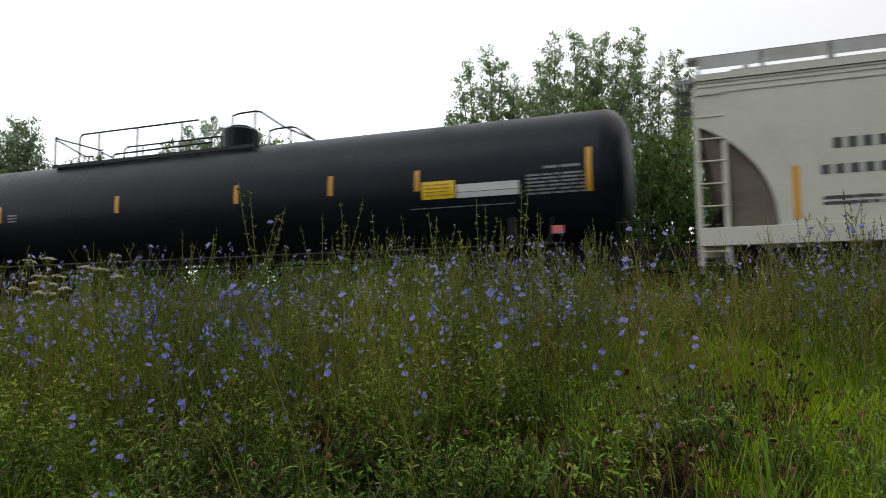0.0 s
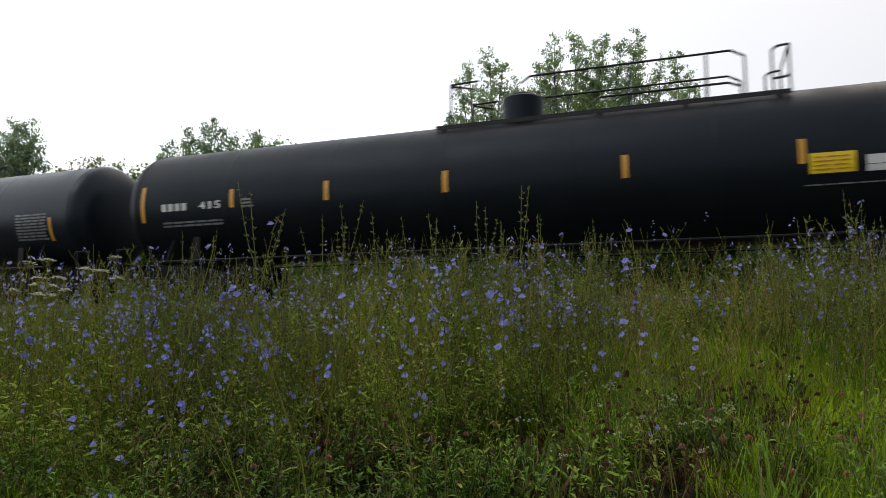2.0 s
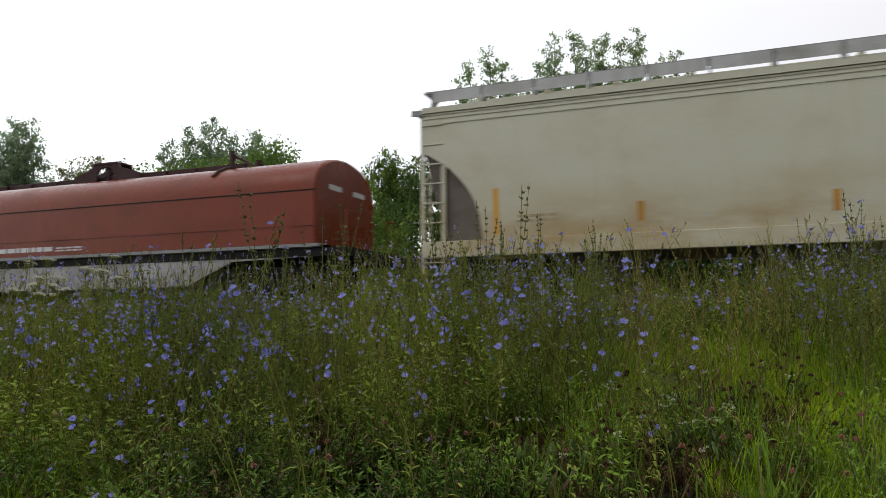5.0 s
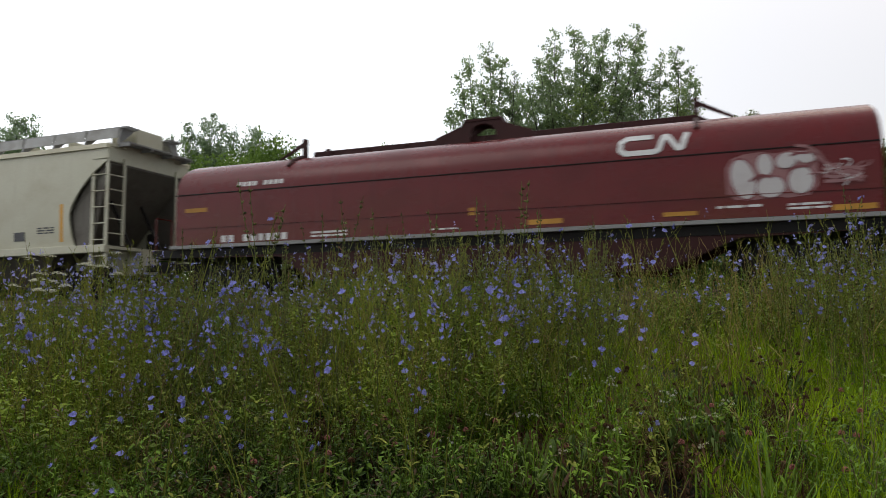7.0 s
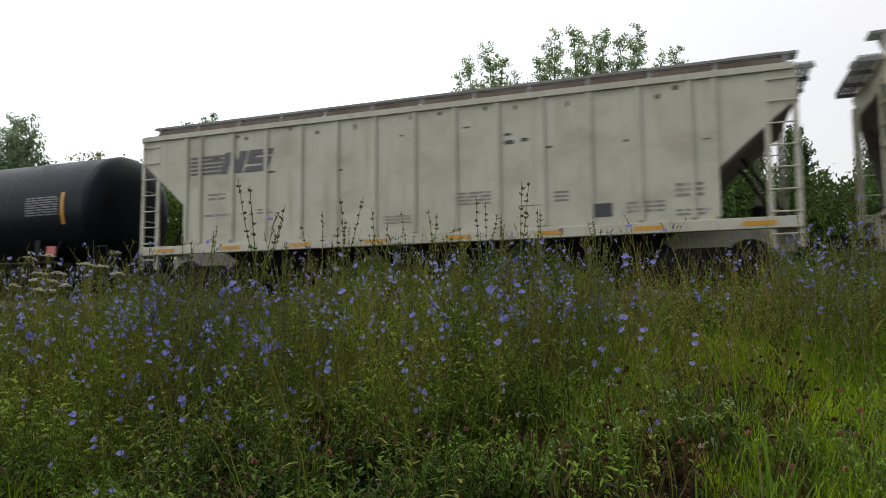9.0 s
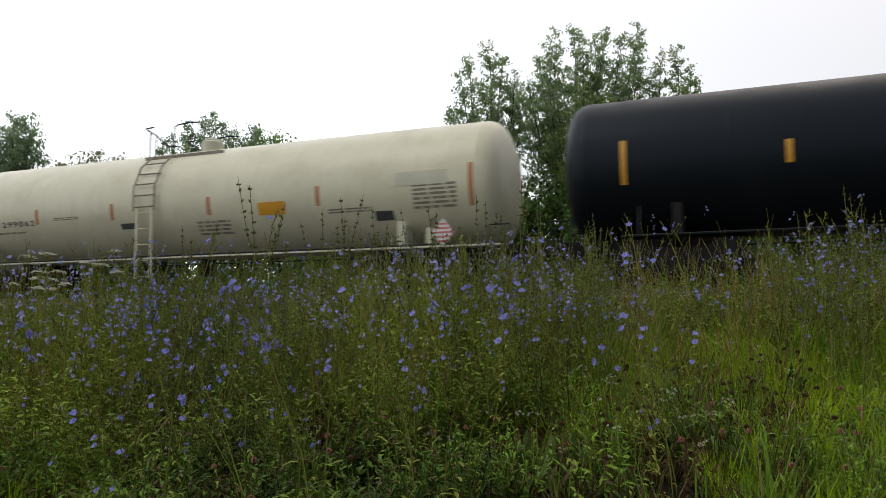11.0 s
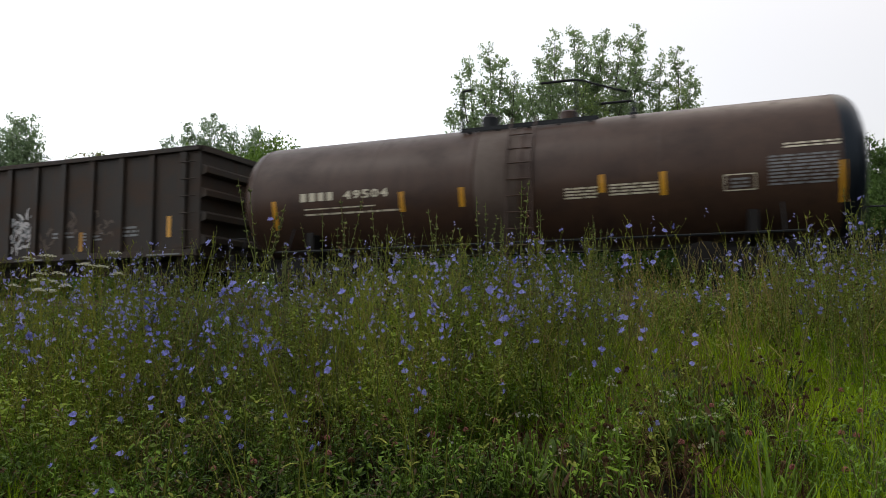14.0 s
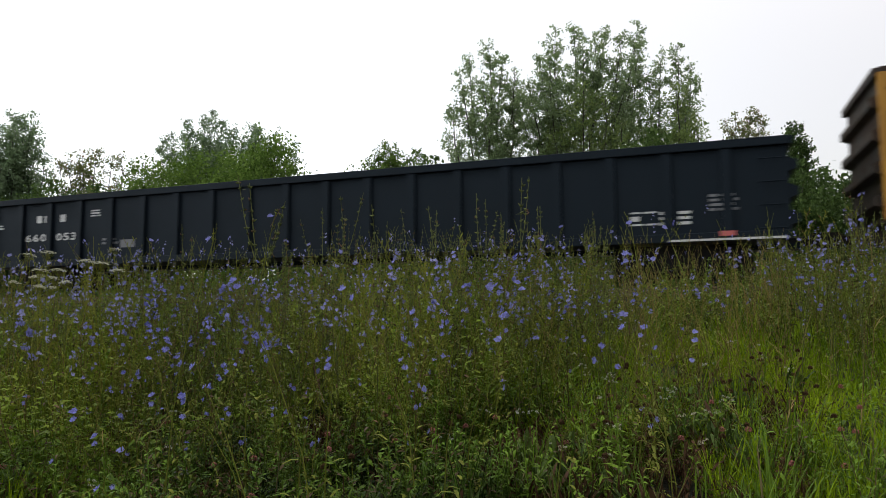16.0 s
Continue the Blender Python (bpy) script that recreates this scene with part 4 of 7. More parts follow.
def build_short_hopper(middle):
    cut = [(4.80, 1.40), (4.68, 1.8), (4.63, 2.25), (4.85, 2.7), (5.3, 3.2), (5.82, 3.58)]
    # Cream eave rail: the bright reflection along the eave is in its colour.
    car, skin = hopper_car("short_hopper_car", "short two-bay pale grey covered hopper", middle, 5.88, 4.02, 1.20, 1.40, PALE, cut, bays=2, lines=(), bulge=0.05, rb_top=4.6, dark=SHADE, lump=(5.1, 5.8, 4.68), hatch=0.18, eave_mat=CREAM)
    for x, z0, z1 in ((-4.52, 1.52, 2.40), (-0.05, 1.58, 2.0), (1.85, 1.72, 2.0), (4.36, 1.52, 2.52)):
        bm = bmesh.new()
        plate_on(bm, x - 0.06, x + 0.06, z0, z1, skin)
        part("reflector_strip", bm, STRIP, car, "yellow reflective strip")
    plates(car, INK, [(2.65, 3.04, 1.60, 1.84)], skin, "data_panel", "black data panel")
    bm = bmesh.new()
    rows_of_marks(bm, -4.4, -3.7, 2.66, 2.84, 3, skin, random.Random(2))
    for x0, x1, z0, z1 in ((-4.52, -3.69, 2.45, 2.6),):
        plate_on(bm, x0, x1, z0, z1, skin)
    part("owner_mark", bm, INK, car, "dark block-shaped owner mark")
    lettering(car, INK, "65377", -4.43, -3.51, 1.96, 2.12, skin)
    marks(car, INK, [(-4.4, -3.5, 1.62, 1.8, 2), (-2.9, -2.6, 2.2, 2.4, 3), (0.6, 1.2, 1.65, 1.85, 3), (3.5, 4.1, 1.75, 1.95, 3), (-1.3, -0.7, 1.6, 1.7, 2)], skin)
    return car


MARKGREY = paint("worn_dark_grey_marking", (0.10, 0.10, 0.10), (0.2, 0.19, 0.17), 0.6, 0.6)
FADEDINK = paint("faded_grey_marking", (0.22, 0.21, 0.18), (0.36, 0.34, 0.28), 0.8, 0.6)
RUSTSPOT = paint("rust_spot_brown", (0.12, 0.07, 0.045), (0.2, 0.16, 0.11), 0.5, 0.8)


def build_ribbed_hopper(middle):
    cut = [(6.08, 1.2), (6.08, 2.22), (7.36, 3.34)]
    ribs = [(-5.63 + k * 0.936, 1.27 if abs(-5.63 + k * 0.936) < 6 else 2.3, 4.0) for k in range(13)]
    ribs = [(x, z0, z1) for x, z0, z1 in ribs if abs(x) < 6.05] + [(-6.05, 1.27, 4.0), (6.03, 1.27, 4.0)]
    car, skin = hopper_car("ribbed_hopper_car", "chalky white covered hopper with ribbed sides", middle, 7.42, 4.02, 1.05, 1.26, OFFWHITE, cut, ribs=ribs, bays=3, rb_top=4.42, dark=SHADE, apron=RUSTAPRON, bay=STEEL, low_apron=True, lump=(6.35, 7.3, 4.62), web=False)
    for k in range(8):
        x = -6.6 + k * 1.9
        bm = bmesh.new()
        plate_on(bm, x - 0.28, x + 0.28, 1.11, 1.19, lambda z: -1.562)
        part("reflector_strip", bm, STRIP, car, "yellow reflective strip")
    # owner's mark: five slanted bars that run into two heavy slanted blocks
    face = lambda z: -1.5
    lean = 0.12
    for k in range(5):
        z = 2.98 + k * 0.098
        bm = bmesh.new()
        prism_y(bm, [(-5.94, z - 0.02), (-5.05 + lean * k * 0.3, z - 0.02), (-5.02 + lean * k * 0.3, z + 0.035), (-5.93, z + 0.035)], -1.513, -1.5)
        part("mark_bar", bm, MARKGREY, car, "dark grey owner-mark bar")
    lo, hi = 2.94, 3.45
    slant = lambda z: (z - lo) * 0.28
    left, right = -5.06, -4.44     # the first heavy block: two stems joined by a falling stroke
    pair = [[(left, lo), (left + 0.2, lo), (left + 0.2, hi), (left, hi)], [(right - 0.2, lo), (right, lo), (right, hi), (right - 0.2, hi)],
            [(left + 0.02, hi), (left + 0.25, hi), (right - 0.02, lo), (right - 0.25, lo)]]
    left, right, bar = -4.37, -3.72, 0.125     # the second: three bars joined at opposite ends
    mid = (lo + hi) / 2
    pair += [[(left, lo), (right, lo), (right, lo + bar), (left, lo + bar)], [(left, mid - bar / 2), (right, mid - bar / 2), (right, mid + bar / 2), (left, mid + bar / 2)],
             [(left, hi - bar), (right, hi - bar), (right, hi), (left, hi)], [(left, mid), (left + 0.2, mid), (left + 0.2, hi - 0.02), (left, hi - 0.02)],
             [(right - 0.2, lo + 0.02), (right, lo + 0.02), (right, mid), (right - 0.2, mid)]]
    for k, block in enumerate(pair):
        bm = bmesh.new()
        prism_y(bm, [(x + slant(z), z) for x, z in block], -1.514 - 0.0015 * k, -1.5)
        part("mark_block", bm, MARKGREY, car, "dark grey slanted owner-mark block")
    rng = random.Random(17)
    for k in range(22):     # rust spots below the eave and chipped dashes
        bm = bmesh.new()
        x = -5.2 + 0.53 * k + rng.uniform(-0.2, 0.2)
        z = rng.uniform(3.68, 3.86) if k % 3 else rng.uniform(2.6, 3.5)
        if x > 5.9:
            continue
        w, h = (rng.uniform(0.03, 0.06), rng.uniform(0.03, 0.07)) if k % 3 else (rng.uniform(0.05, 0.14), rng.uniform(0.015, 0.03))
        prism_y(bm, [(x - w, z - h * 0.4), (x - w * 0.3, z - h), (x + w * 0.7, z - h * 0.7), (x + w, z + h * 0.3), (x + w * 0.2, z + h), (x - w * 0.7, z + h * 0.6)], -1.506, -1.498)
        part("rust_spot", bm, RUSTSPOT, car, "brown rust spot")
    plates(car, INK, [(3.75, 4.13, 1.42, 1.68), (2.0, 2.2, 3.02, 3.1), (2.35, 2.5, 3.05, 3.12), (2.0, 2.15, 3.2, 3.25)], face, "data_panel", "small black data panel")
    marks(car, FADEDINK, [(-5.4, -4.9, 2.3, 2.5, 2), (-5.5, -4.7, 1.9, 2.0, 1), (-4.0, -3.6, 1.9, 2.05, 2), (0.9, 1.7, 1.8, 2.1, 4), (-0.7, 0.0, 1.5, 1.7, 3), (4.4, 5.1, 1.45, 1.7, 3),
                     (5.3, 5.8, 1.7, 2.0, 3), (3.0, 3.3, 1.75, 2.0, 3), (5.3, 5.9, 1.35, 1.5, 2), (2.3, 2.8, 1.7, 1.75, 1)], face)
    return car


HOOD = [(-1.50, 1.27), (-1.50, 2.46), (-1.485, 2.62), (-1.42, 2.84), (-1.30, 3.02), (-1.10, 3.19), (-0.8, 3.32), (-0.4, 3.40), (0.0, 3.43)]


def build_coil_car(middle, paint_, name, label, maroon):
    car = new_car(name, label, "coil car", middle)
    half = 7.55
    prof = HOOD + [(-y, z) for y, z in HOOD[-2::-1]]
    bm = bmesh.new()
    a = [(y * 0.97, z if z < 2 else z - 0.04) for y, z in prof]
    k = len(prof)
    rings = []
    for x, pr in ((-half, a), (-half + 0.05, prof), (half - 0.05, prof), (half, a)):
        rings.append([bm.verts.new((x, y, z)) for y, z in pr])
    for r0, r1 in zip(rings, rings[1:]):
        for i in range(k):
            j = (i + 1) % k
            bm.faces.new((r0[i], r0[j], r1[j], r1[i]))
    bm.faces.new(rings[0][::-1]), bm.faces.new(rings[-1])
    part("hood", bm, paint_, car, "", True)

    def skin(z):
        return float(np.interp(z, [q[1] for q in HOOD], [q[0] for q in HOOD]))

    for z in (2.50, 1.68):
        for s in (1, -1):
            bm = bmesh.new()
            y = s * skin(z)
            box(bm, -half + 0.02, half - 0.02, min(y, y - s * 0.0) - 0.018, y + 0.018, z - 0.010, z + 0.010)
            part("hood_seam", bm, STEEL if z > 2 else paint_, car)
    for s in (-1, 1):
        bm = bmesh.new()
        ya, yb_ = sorted((s * 1.40, s * 1.54))
        box(bm, -half - 0.1, half + 0.1, ya, yb_, 1.18, 1.26, 0.008)
        part("deck_rail", bm, GALV, car, "pale steel deck rail")
        bm = bmesh.new()
        belly = [(-half, 1.18), (half, 1.18), (half, 0.98), (5.2, 0.92), (3.9, 0.36), (-3.8, 0.36), (-4.6, 0.92), (-half, 0.98)]
        prism_y(bm, belly, s * 1.36 - 0.04, s * 1.36 + 0.04)
        part("fish_belly_sill", bm, RIDGE if maroon else UNDERWHITE, car, "rusty red-brown side sill" if maroon else "whitewashed grimy side sill")
    bm = bmesh.new()
    box(bm, -half - 0.75, half + 0.75, -1.42, 1.42, 0.98, 1.17)
    part("deck", bm, STEEL, car)
    for way in (-1, 1):
        for y in (-1.35, 1.35):
            bm = bmesh.new()
            pipe(bm, [(way * (half + 0.7), y, 1.1), (way * (half + 0.7), y, 2.0), (way * (half + 0.7), y * 0.6, 2.0), (way * (half + 0.7), y * 0.6, 1.1)], 0.018)
            part("end_handrail", bm, paint_, car)
        xe = way * (half + 0.012)
        for y0 in (-0.9, 0.3):
            bm = bmesh.new()
            box(bm, min(xe, xe - way * 0.03), max(xe, xe - way * 0.03), y0, y0 + 0.6, 2.6, 2.72)
            part("end_marking", bm, WHITE, car)
    # lifting gear on the ridge
    bm = bmesh.new()
    box(bm, -4.5, 4.58, -0.10, 0.10, 3.40, 3.63, 0.02)
    for k in range(9):
        box(bm, -4.05 + k * 1.0, -3.95 + k * 1.0, -0.16, 0.16, 3.38, 3.60, 0.01)
    part("ridge_beam", bm, RIDGE, car, "dark red lifting beam along the ridge")
    bm = bmesh.new()
    arch = [(0.31 * math.cos(a), 3.60 + 0.27 * math.sin(a)) for a in [k * math.pi / 10 for k in range(11)]]
    for y in (-0.26, 0.20):
        prism_y(bm, [(-1.25, 3.42), (-1.15, 3.62), (-0.52, 3.84), (-0.44, 3.97), (0.44, 3.97), (0.52, 3.84), (1.15, 3.62), (1.25, 3.42), (0.31, 3.42)] + arch + [(-0.31, 3.42)], y, y + 0.06)
    box(bm, -0.45, 0.45, -0.28, 0.28, 3.93, 3.99, 0.01)
    part("lifting_lug", bm, RIDGE, car, "lifting bracket on the ridge")
    for x in (-4.45, 4.55):
        for s in (-1, 1):
            bm = bmesh.new()
            pts = [(x, s * 1.31, 3.04), (x, s * 1.12, 3.20), (x, s * 0.82, 3.34), (x, s * 0.5, 3.42)]
            for p_, q_ in zip(pts, pts[1:]):
                rod(bm, p_, q_, 0.045, 6)
            part("stacking_guide", bm, RIDGE, car)
            bm = bmesh.new()
            box(bm, x - 0.05, x + 0.05, min(s * 0.5, s * 0.62), max(s * 0.5, s * 0.62), 3.40, 3.84)
            d_ = 1 if x > 0 else -1
            prism_y(bm, [(x, 3.80), (x, 3.70), (x + d_ * 0.62, 3.40), (x + d_ * 0.72, 3.40)], s * 0.56 - 0.03, s * 0.56 + 0.03)
            part("stacking_post", bm, RIDGE, car)
    if maroon:
        # owner's mark: a run of looped white strokes
        def stroke(pts, w=0.105):
            """One painted ribbon that follows the hood."""
            bm = bmesh.new()
            fine = [(a[0] + (b[0] - a[0]) * q / 6, a[1] + (b[1] - a[1]) * q / 6) for a, b in zip(pts, pts[1:]) for q in range(6)] + [pts[-1]]
            prev = None
            for k, (x, z) in enumerate(fine):
                a, b = fine[max(0, k - 1)], fine[min(len(fine) - 1, k + 1)]
                d = Vector((b[0] - a[0], b[1] - a[1])).normalized() * w / 2
                edge = [(x - d.y, z + d.x), (x + d.y, z - d.x)]
                ring = [bm.verts.new((u, skin(v) - 0.016, v)) for u, v in edge] + [bm.verts.new((u, skin(v) + 0.02, v)) for u, v in edge[::-1]]
                if prev:
                    for i in range(4):
                        bm.faces.new((prev[i], prev[(i + 1) % 4], ring[(i + 1) % 4], ring[i]))
                else:
                    bm.faces.new(ring[::-1])
                prev = ring
            bm.faces.new(prev)
            part("owner_mark", bm, WHITE, car, "white looped owner mark")
        stroke([(3.75, 2.94), (3.28, 2.94), (3.16, 2.86), (3.14, 2.70), (3.24, 2.62), (3.80, 2.62)])
        stroke([(3.78, 2.62), (3.86, 2.66), (3.96, 2.93), (4.02, 2.93), (4.20, 2.66), (4.27, 2.66), (4.38, 2.98)])
        figures(car, WHITE, [(-5.73, -4.43, 2.61, 2.72, 9, (4,)), (-6.16, -4.28, 1.30, 1.46, 9, (2,))], skin)
        marks(car, WHITE, [(-3.7, -2.8, 1.30, 1.46, 2), (6.03, 6.68, 1.36, 1.5, 2), (4.85, 5.6, 1.44, 1.52, 1), (-0.8, -0.2, 1.32, 1.38, 1)], skin)
        plates(car, YELLOW, [(-7.23, -6.59, 2.06, 2.16), (6.73, 7.4, 1.32, 1.42), (0.05, 0.2, 1.6, 1.76), (1.3, 2.0, 1.34, 1.44), (3.9, 4.5, 1.36, 1.44)], skin, "reflector_strip", "yellow reflective strip")
        # pale spray-painted body of two fat letters with a spike, then thin faded outlines
        body = [(5.02, 1.72), (5.16, 1.60), (5.5, 1.58), (5.78, 1.62), (6.05, 1.59), (6.38, 1.62), (6.52, 1.78), (6.56, 2.02), (6.50, 2.26), (6.46, 2.42), (6.42, 2.47),
                (6.34, 2.40), (6.12, 2.44), (5.85, 2.40), (5.62, 2.45), (5.34, 2.43), (5.12, 2.36), (5.0, 2.16), (5.05, 1.95)]
        xs = sorted(set([p_[0] for p_ in body] + [5.0 + 0.04 * k for k in range(40)]))
        bm = bmesh.new()
        prev = None
        for x in xs:
            hits = []
            for (xa, za), (xc, zc_) in zip(body, body[1:] + body[:1]):
                if min(xa, xc) <= x <= max(xa, xc) and xa != xc:
                    hits.append(za + (zc_ - za) * (x - xa) / (xc - xa))
            if len(hits) < 2 or max(hits) - min(hits) < 0.02:
                continue
            lo, hi = min(hits), max(hits)
            col = [bm.verts.new((x, skin(lo + (hi - lo) * k / 8) - 0.006, lo + (hi - lo) * k / 8)) for k in range(9)]
            if prev:
                for k in range(8):
                    bm.faces.new((prev[k], prev[k + 1], col[k + 1], col[k]))
            prev = col
        part("spray_body", bm, MAUVE, car, "faded mauve spray-painted halo")

        def oval(cx, cz_, rx, rz, turn, mat, lift, name, label):
            bm = bmesh.new()
            ring = []
            for k in range(24):
                u, w = rx * math.cos(k * math.tau / 24), rz * math.sin(k * math.tau / 24)
                ring.append((cx + u * math.cos(turn) - w * math.sin(turn), cz_ + u * math.sin(turn) + w * math.cos(turn)))
            f0 = [bm.verts.new((x, skin(z) - lift, z)) for x, z in ring]
            f1 = [bm.verts.new((x, skin(z) + 0.02, z)) for x, z in ring]
            bm.faces.new(f0), bm.faces.new(f1[::-1])
            for k in range(24):
                bm.faces.new((f0[k], f1[k], f1[(k + 1) % 24], f0[(k + 1) % 24]))
            part(name, bm, mat, car, label)

        for k, (cx, cz_, rx, rz, turn) in enumerate(((5.31, 1.97, 0.20, 0.37, 0.2), (5.68, 2.21, 0.13, 0.20, 0.05), (5.76, 1.80, 0.23, 0.19, 0.1), (6.25, 1.89, 0.20, 0.24, -0.1), (6.03, 2.26, 0.17, 0.14, 0.3), (6.33, 2.30, 0.16, 0.10, -0.4))):
            oval(cx, cz_, rx * 1.13, rz * 1.1, turn, GRAFLINE, 0.009 + 0.001 * k, "spray_outline", "dark red sprayed outline")
            oval(cx, cz_, rx, rz, turn, GRAFFITI, 0.016 + 0.001 * k, "spray_oval", "pale greenish-white sprayed oval")

        def spray(pts, w, mat, name, label):
            bm = bmesh.new()
            prev = None
            for k, (x, z) in enumerate(pts):
                a, b = pts[max(0, k - 1)], pts[min(len(pts) - 1, k + 1)]
                d = Vector((b[0] - a[0], b[1] - a[1])).normalized() * w
                two = [bm.verts.new((x - d.y, skin(z) - 0.026, z + d.x)), bm.verts.new((x + d.y, skin(z) - 0.026, z - d.x))]
                if prev:
                    bm.faces.new((prev[0], prev[1], two[1], two[0]))
                prev = two
            part(name, bm, mat, car, label)
        for pts in ([(5.42, 1.92), (5.52, 2.0), (5.66, 2.02), (5.8, 1.96)], [(6.06, 2.06), (6.2, 2.13), (6.36, 2.13), (6.44, 2.2)], [(6.1, 2.34), (6.26, 2.38), (6.4, 2.36)]):
            spray(pts, 0.022, GRAFLINE, "spray_line", "thin dark red sprayed line")
        for pts in ([(6.18, 2.52), (6.38, 2.48), (6.54, 2.36), (6.62, 2.2)], [(6.5, 2.3), (6.66, 2.16), (6.84, 2.06), (7.05, 2.06), (7.22, 2.0)], [(6.6, 2.08), (6.8, 1.98), (7.0, 2.0), (7.2, 1.94)],
                    [(6.6, 1.94), (6.78, 1.9), (7.0, 1.93), (7.24, 1.87)], [(6.62, 1.84), (6.84, 1.83), (7.1, 1.85), (7.2, 1.81)]):
            spray(pts, 0.028, MAUVE, "spray_scribble", "greyish mauve sprayed scribble")
        rng = random.Random(29)
        for k in range(16):     # the tag beside it, in short looping strokes
            x, z, a, bend = rng.uniform(6.62, 7.2), rng.uniform(1.84, 2.16), rng.uniform(0, math.tau), rng.uniform(-0.8, 0.8)
            run = []
            for q in range(6):
                run.append((x, z))
                x, z, a = x + 0.06 * math.cos(a), z + 0.045 * math.sin(a), a + bend
            spray(run, 0.014, GRAFFITI if k % 3 == 0 else MAUVE, "spray_scribble", "pale looping sprayed stroke")
    else:
        figures(car, WHITE, [(-6.23, -5.62, 1.30, 1.47, 3, ())], skin)
        lettering(car, WHITE, "187595", -5.4, -4.27, 1.30, 1.47, skin)
        marks(car, WHITE, [(-3.9, -3.2, 1.34, 1.48, 2), (-3.1, -2.6, 1.34, 1.48, 2), (-2.5, -0.4, 1.34, 1.56, 1), (-0.3, 0.6, 1.36, 1.5, 2)], skin)
        plates(car, YELLOW, [(-7.12, -6.5, 2.12, 2.24), (-7.2, -6.7, 1.36, 1.46)], skin, "reflector_strip", "yellow reflective strip")
    gear(car, half + 0.75, 2.0)
    return car


def gondola(name, label, middle, half, z0, top, paint_, ribs, rim, end_steps):
    car = new_car(name, label, "gondola car", middle)
    for s in (-1, 1):
        bm = bmesh.new()
        ya, yb_ = sorted((s * 1.40, s * 1.45))
        box(bm, -half, half, ya, yb_, z0 + 0.12, top - 0.04)
        part("side_sheet", bm, paint_, car)
        bm = bmesh.new()
        ya, yb_ = sorted((s * 1.36, s * 1.55))
        box(bm, -half - 0.02, half + 0.02, ya, yb_, top - rim, top, 0.015)
        part("top_rim", bm, paint_, car)
        bm = bmesh.new()
        box(bm, -half, half, ya, yb_, z0, z0 + 0.16, 0.015)
        part("side_sill", bm, paint_, car)
        for x in ribs:
            bm = bmesh.new()
            prism_x(bm, [(s * 1.44, z0 + 0.05), (s * 1.54, z0 + 0.1), (s * 1.52, top - rim), (s * 1.44, top - rim)], x - 0.085, x + 0.085)
            part("side_rib", bm, paint_, car)
    bm = bmesh.new()
    box(bm, -half, half, -1.42, 1.42, z0, z0 + 0.1)
    box(bm, -half - 0.3, half + 0.3, -0.3, 0.3, 0.7, z0 + 0.02)
    part("floor", bm, paint_, car)
    for way in (-1, 1):
        bm = bmesh.new()
        box(bm, min(way * half, way * (half - 0.05)), max(way * half, way * (half - 0.05)), -1.42, 1.42, z0, top)
        part("end_sheet", bm, paint_, car)
        for k in range(end_steps):
            bm = bmesh.new()
            z = z0 + 0.25 + k * (top - z0 - 0.4) / end_steps
            prism_y(bm, [(way * half, z), (way * (half + 0.16), z + 0.06), (way * (half + 0.16), z + 0.20), (way * half, z + 0.28)], -1.42, 1.42)
            part("end_corrugation", bm, paint_, car)
        bm = bmesh.new()
        box(bm, min(way * half, way * (half + 0.1)), max(way * half, way * (half + 0.1)), -1.46, 1.46, top - 0.14, top)
        part("end_rim", bm, paint_, car)
        for s in (-1, 1):
            for k in range(int((top - z0) / 0.42)):
                z = z0 + 0.2 + k * 0.42
                bm = bmesh.new()
                rod(bm, (way * (half - 0.5), s * 1.56, z), (way * (half - 0.08), s * 1.56, z), 0.014)
                part("grab_iron", bm, paint_, car)
            bm = bmesh.new()
            rod(bm, (way * (half - 0.5), s * 1.5, z0 - 0.35), (way * (half - 0.5), s * 1.5, z0), 0.016)
            rod(bm, (way * (half - 0.08), s * 1.5, z0 - 0.35), (way * (half - 0.08), s * 1.5, z0), 0.016)
            rod(bm, (way * (half - 0.5), s * 1.5, z0 - 0.35), (way * (half - 0.08), s * 1.5, z0 - 0.35), 0.016)
            part("stirrup_step", bm, paint_, car)
    gear(car, half, 1.9)
    return car


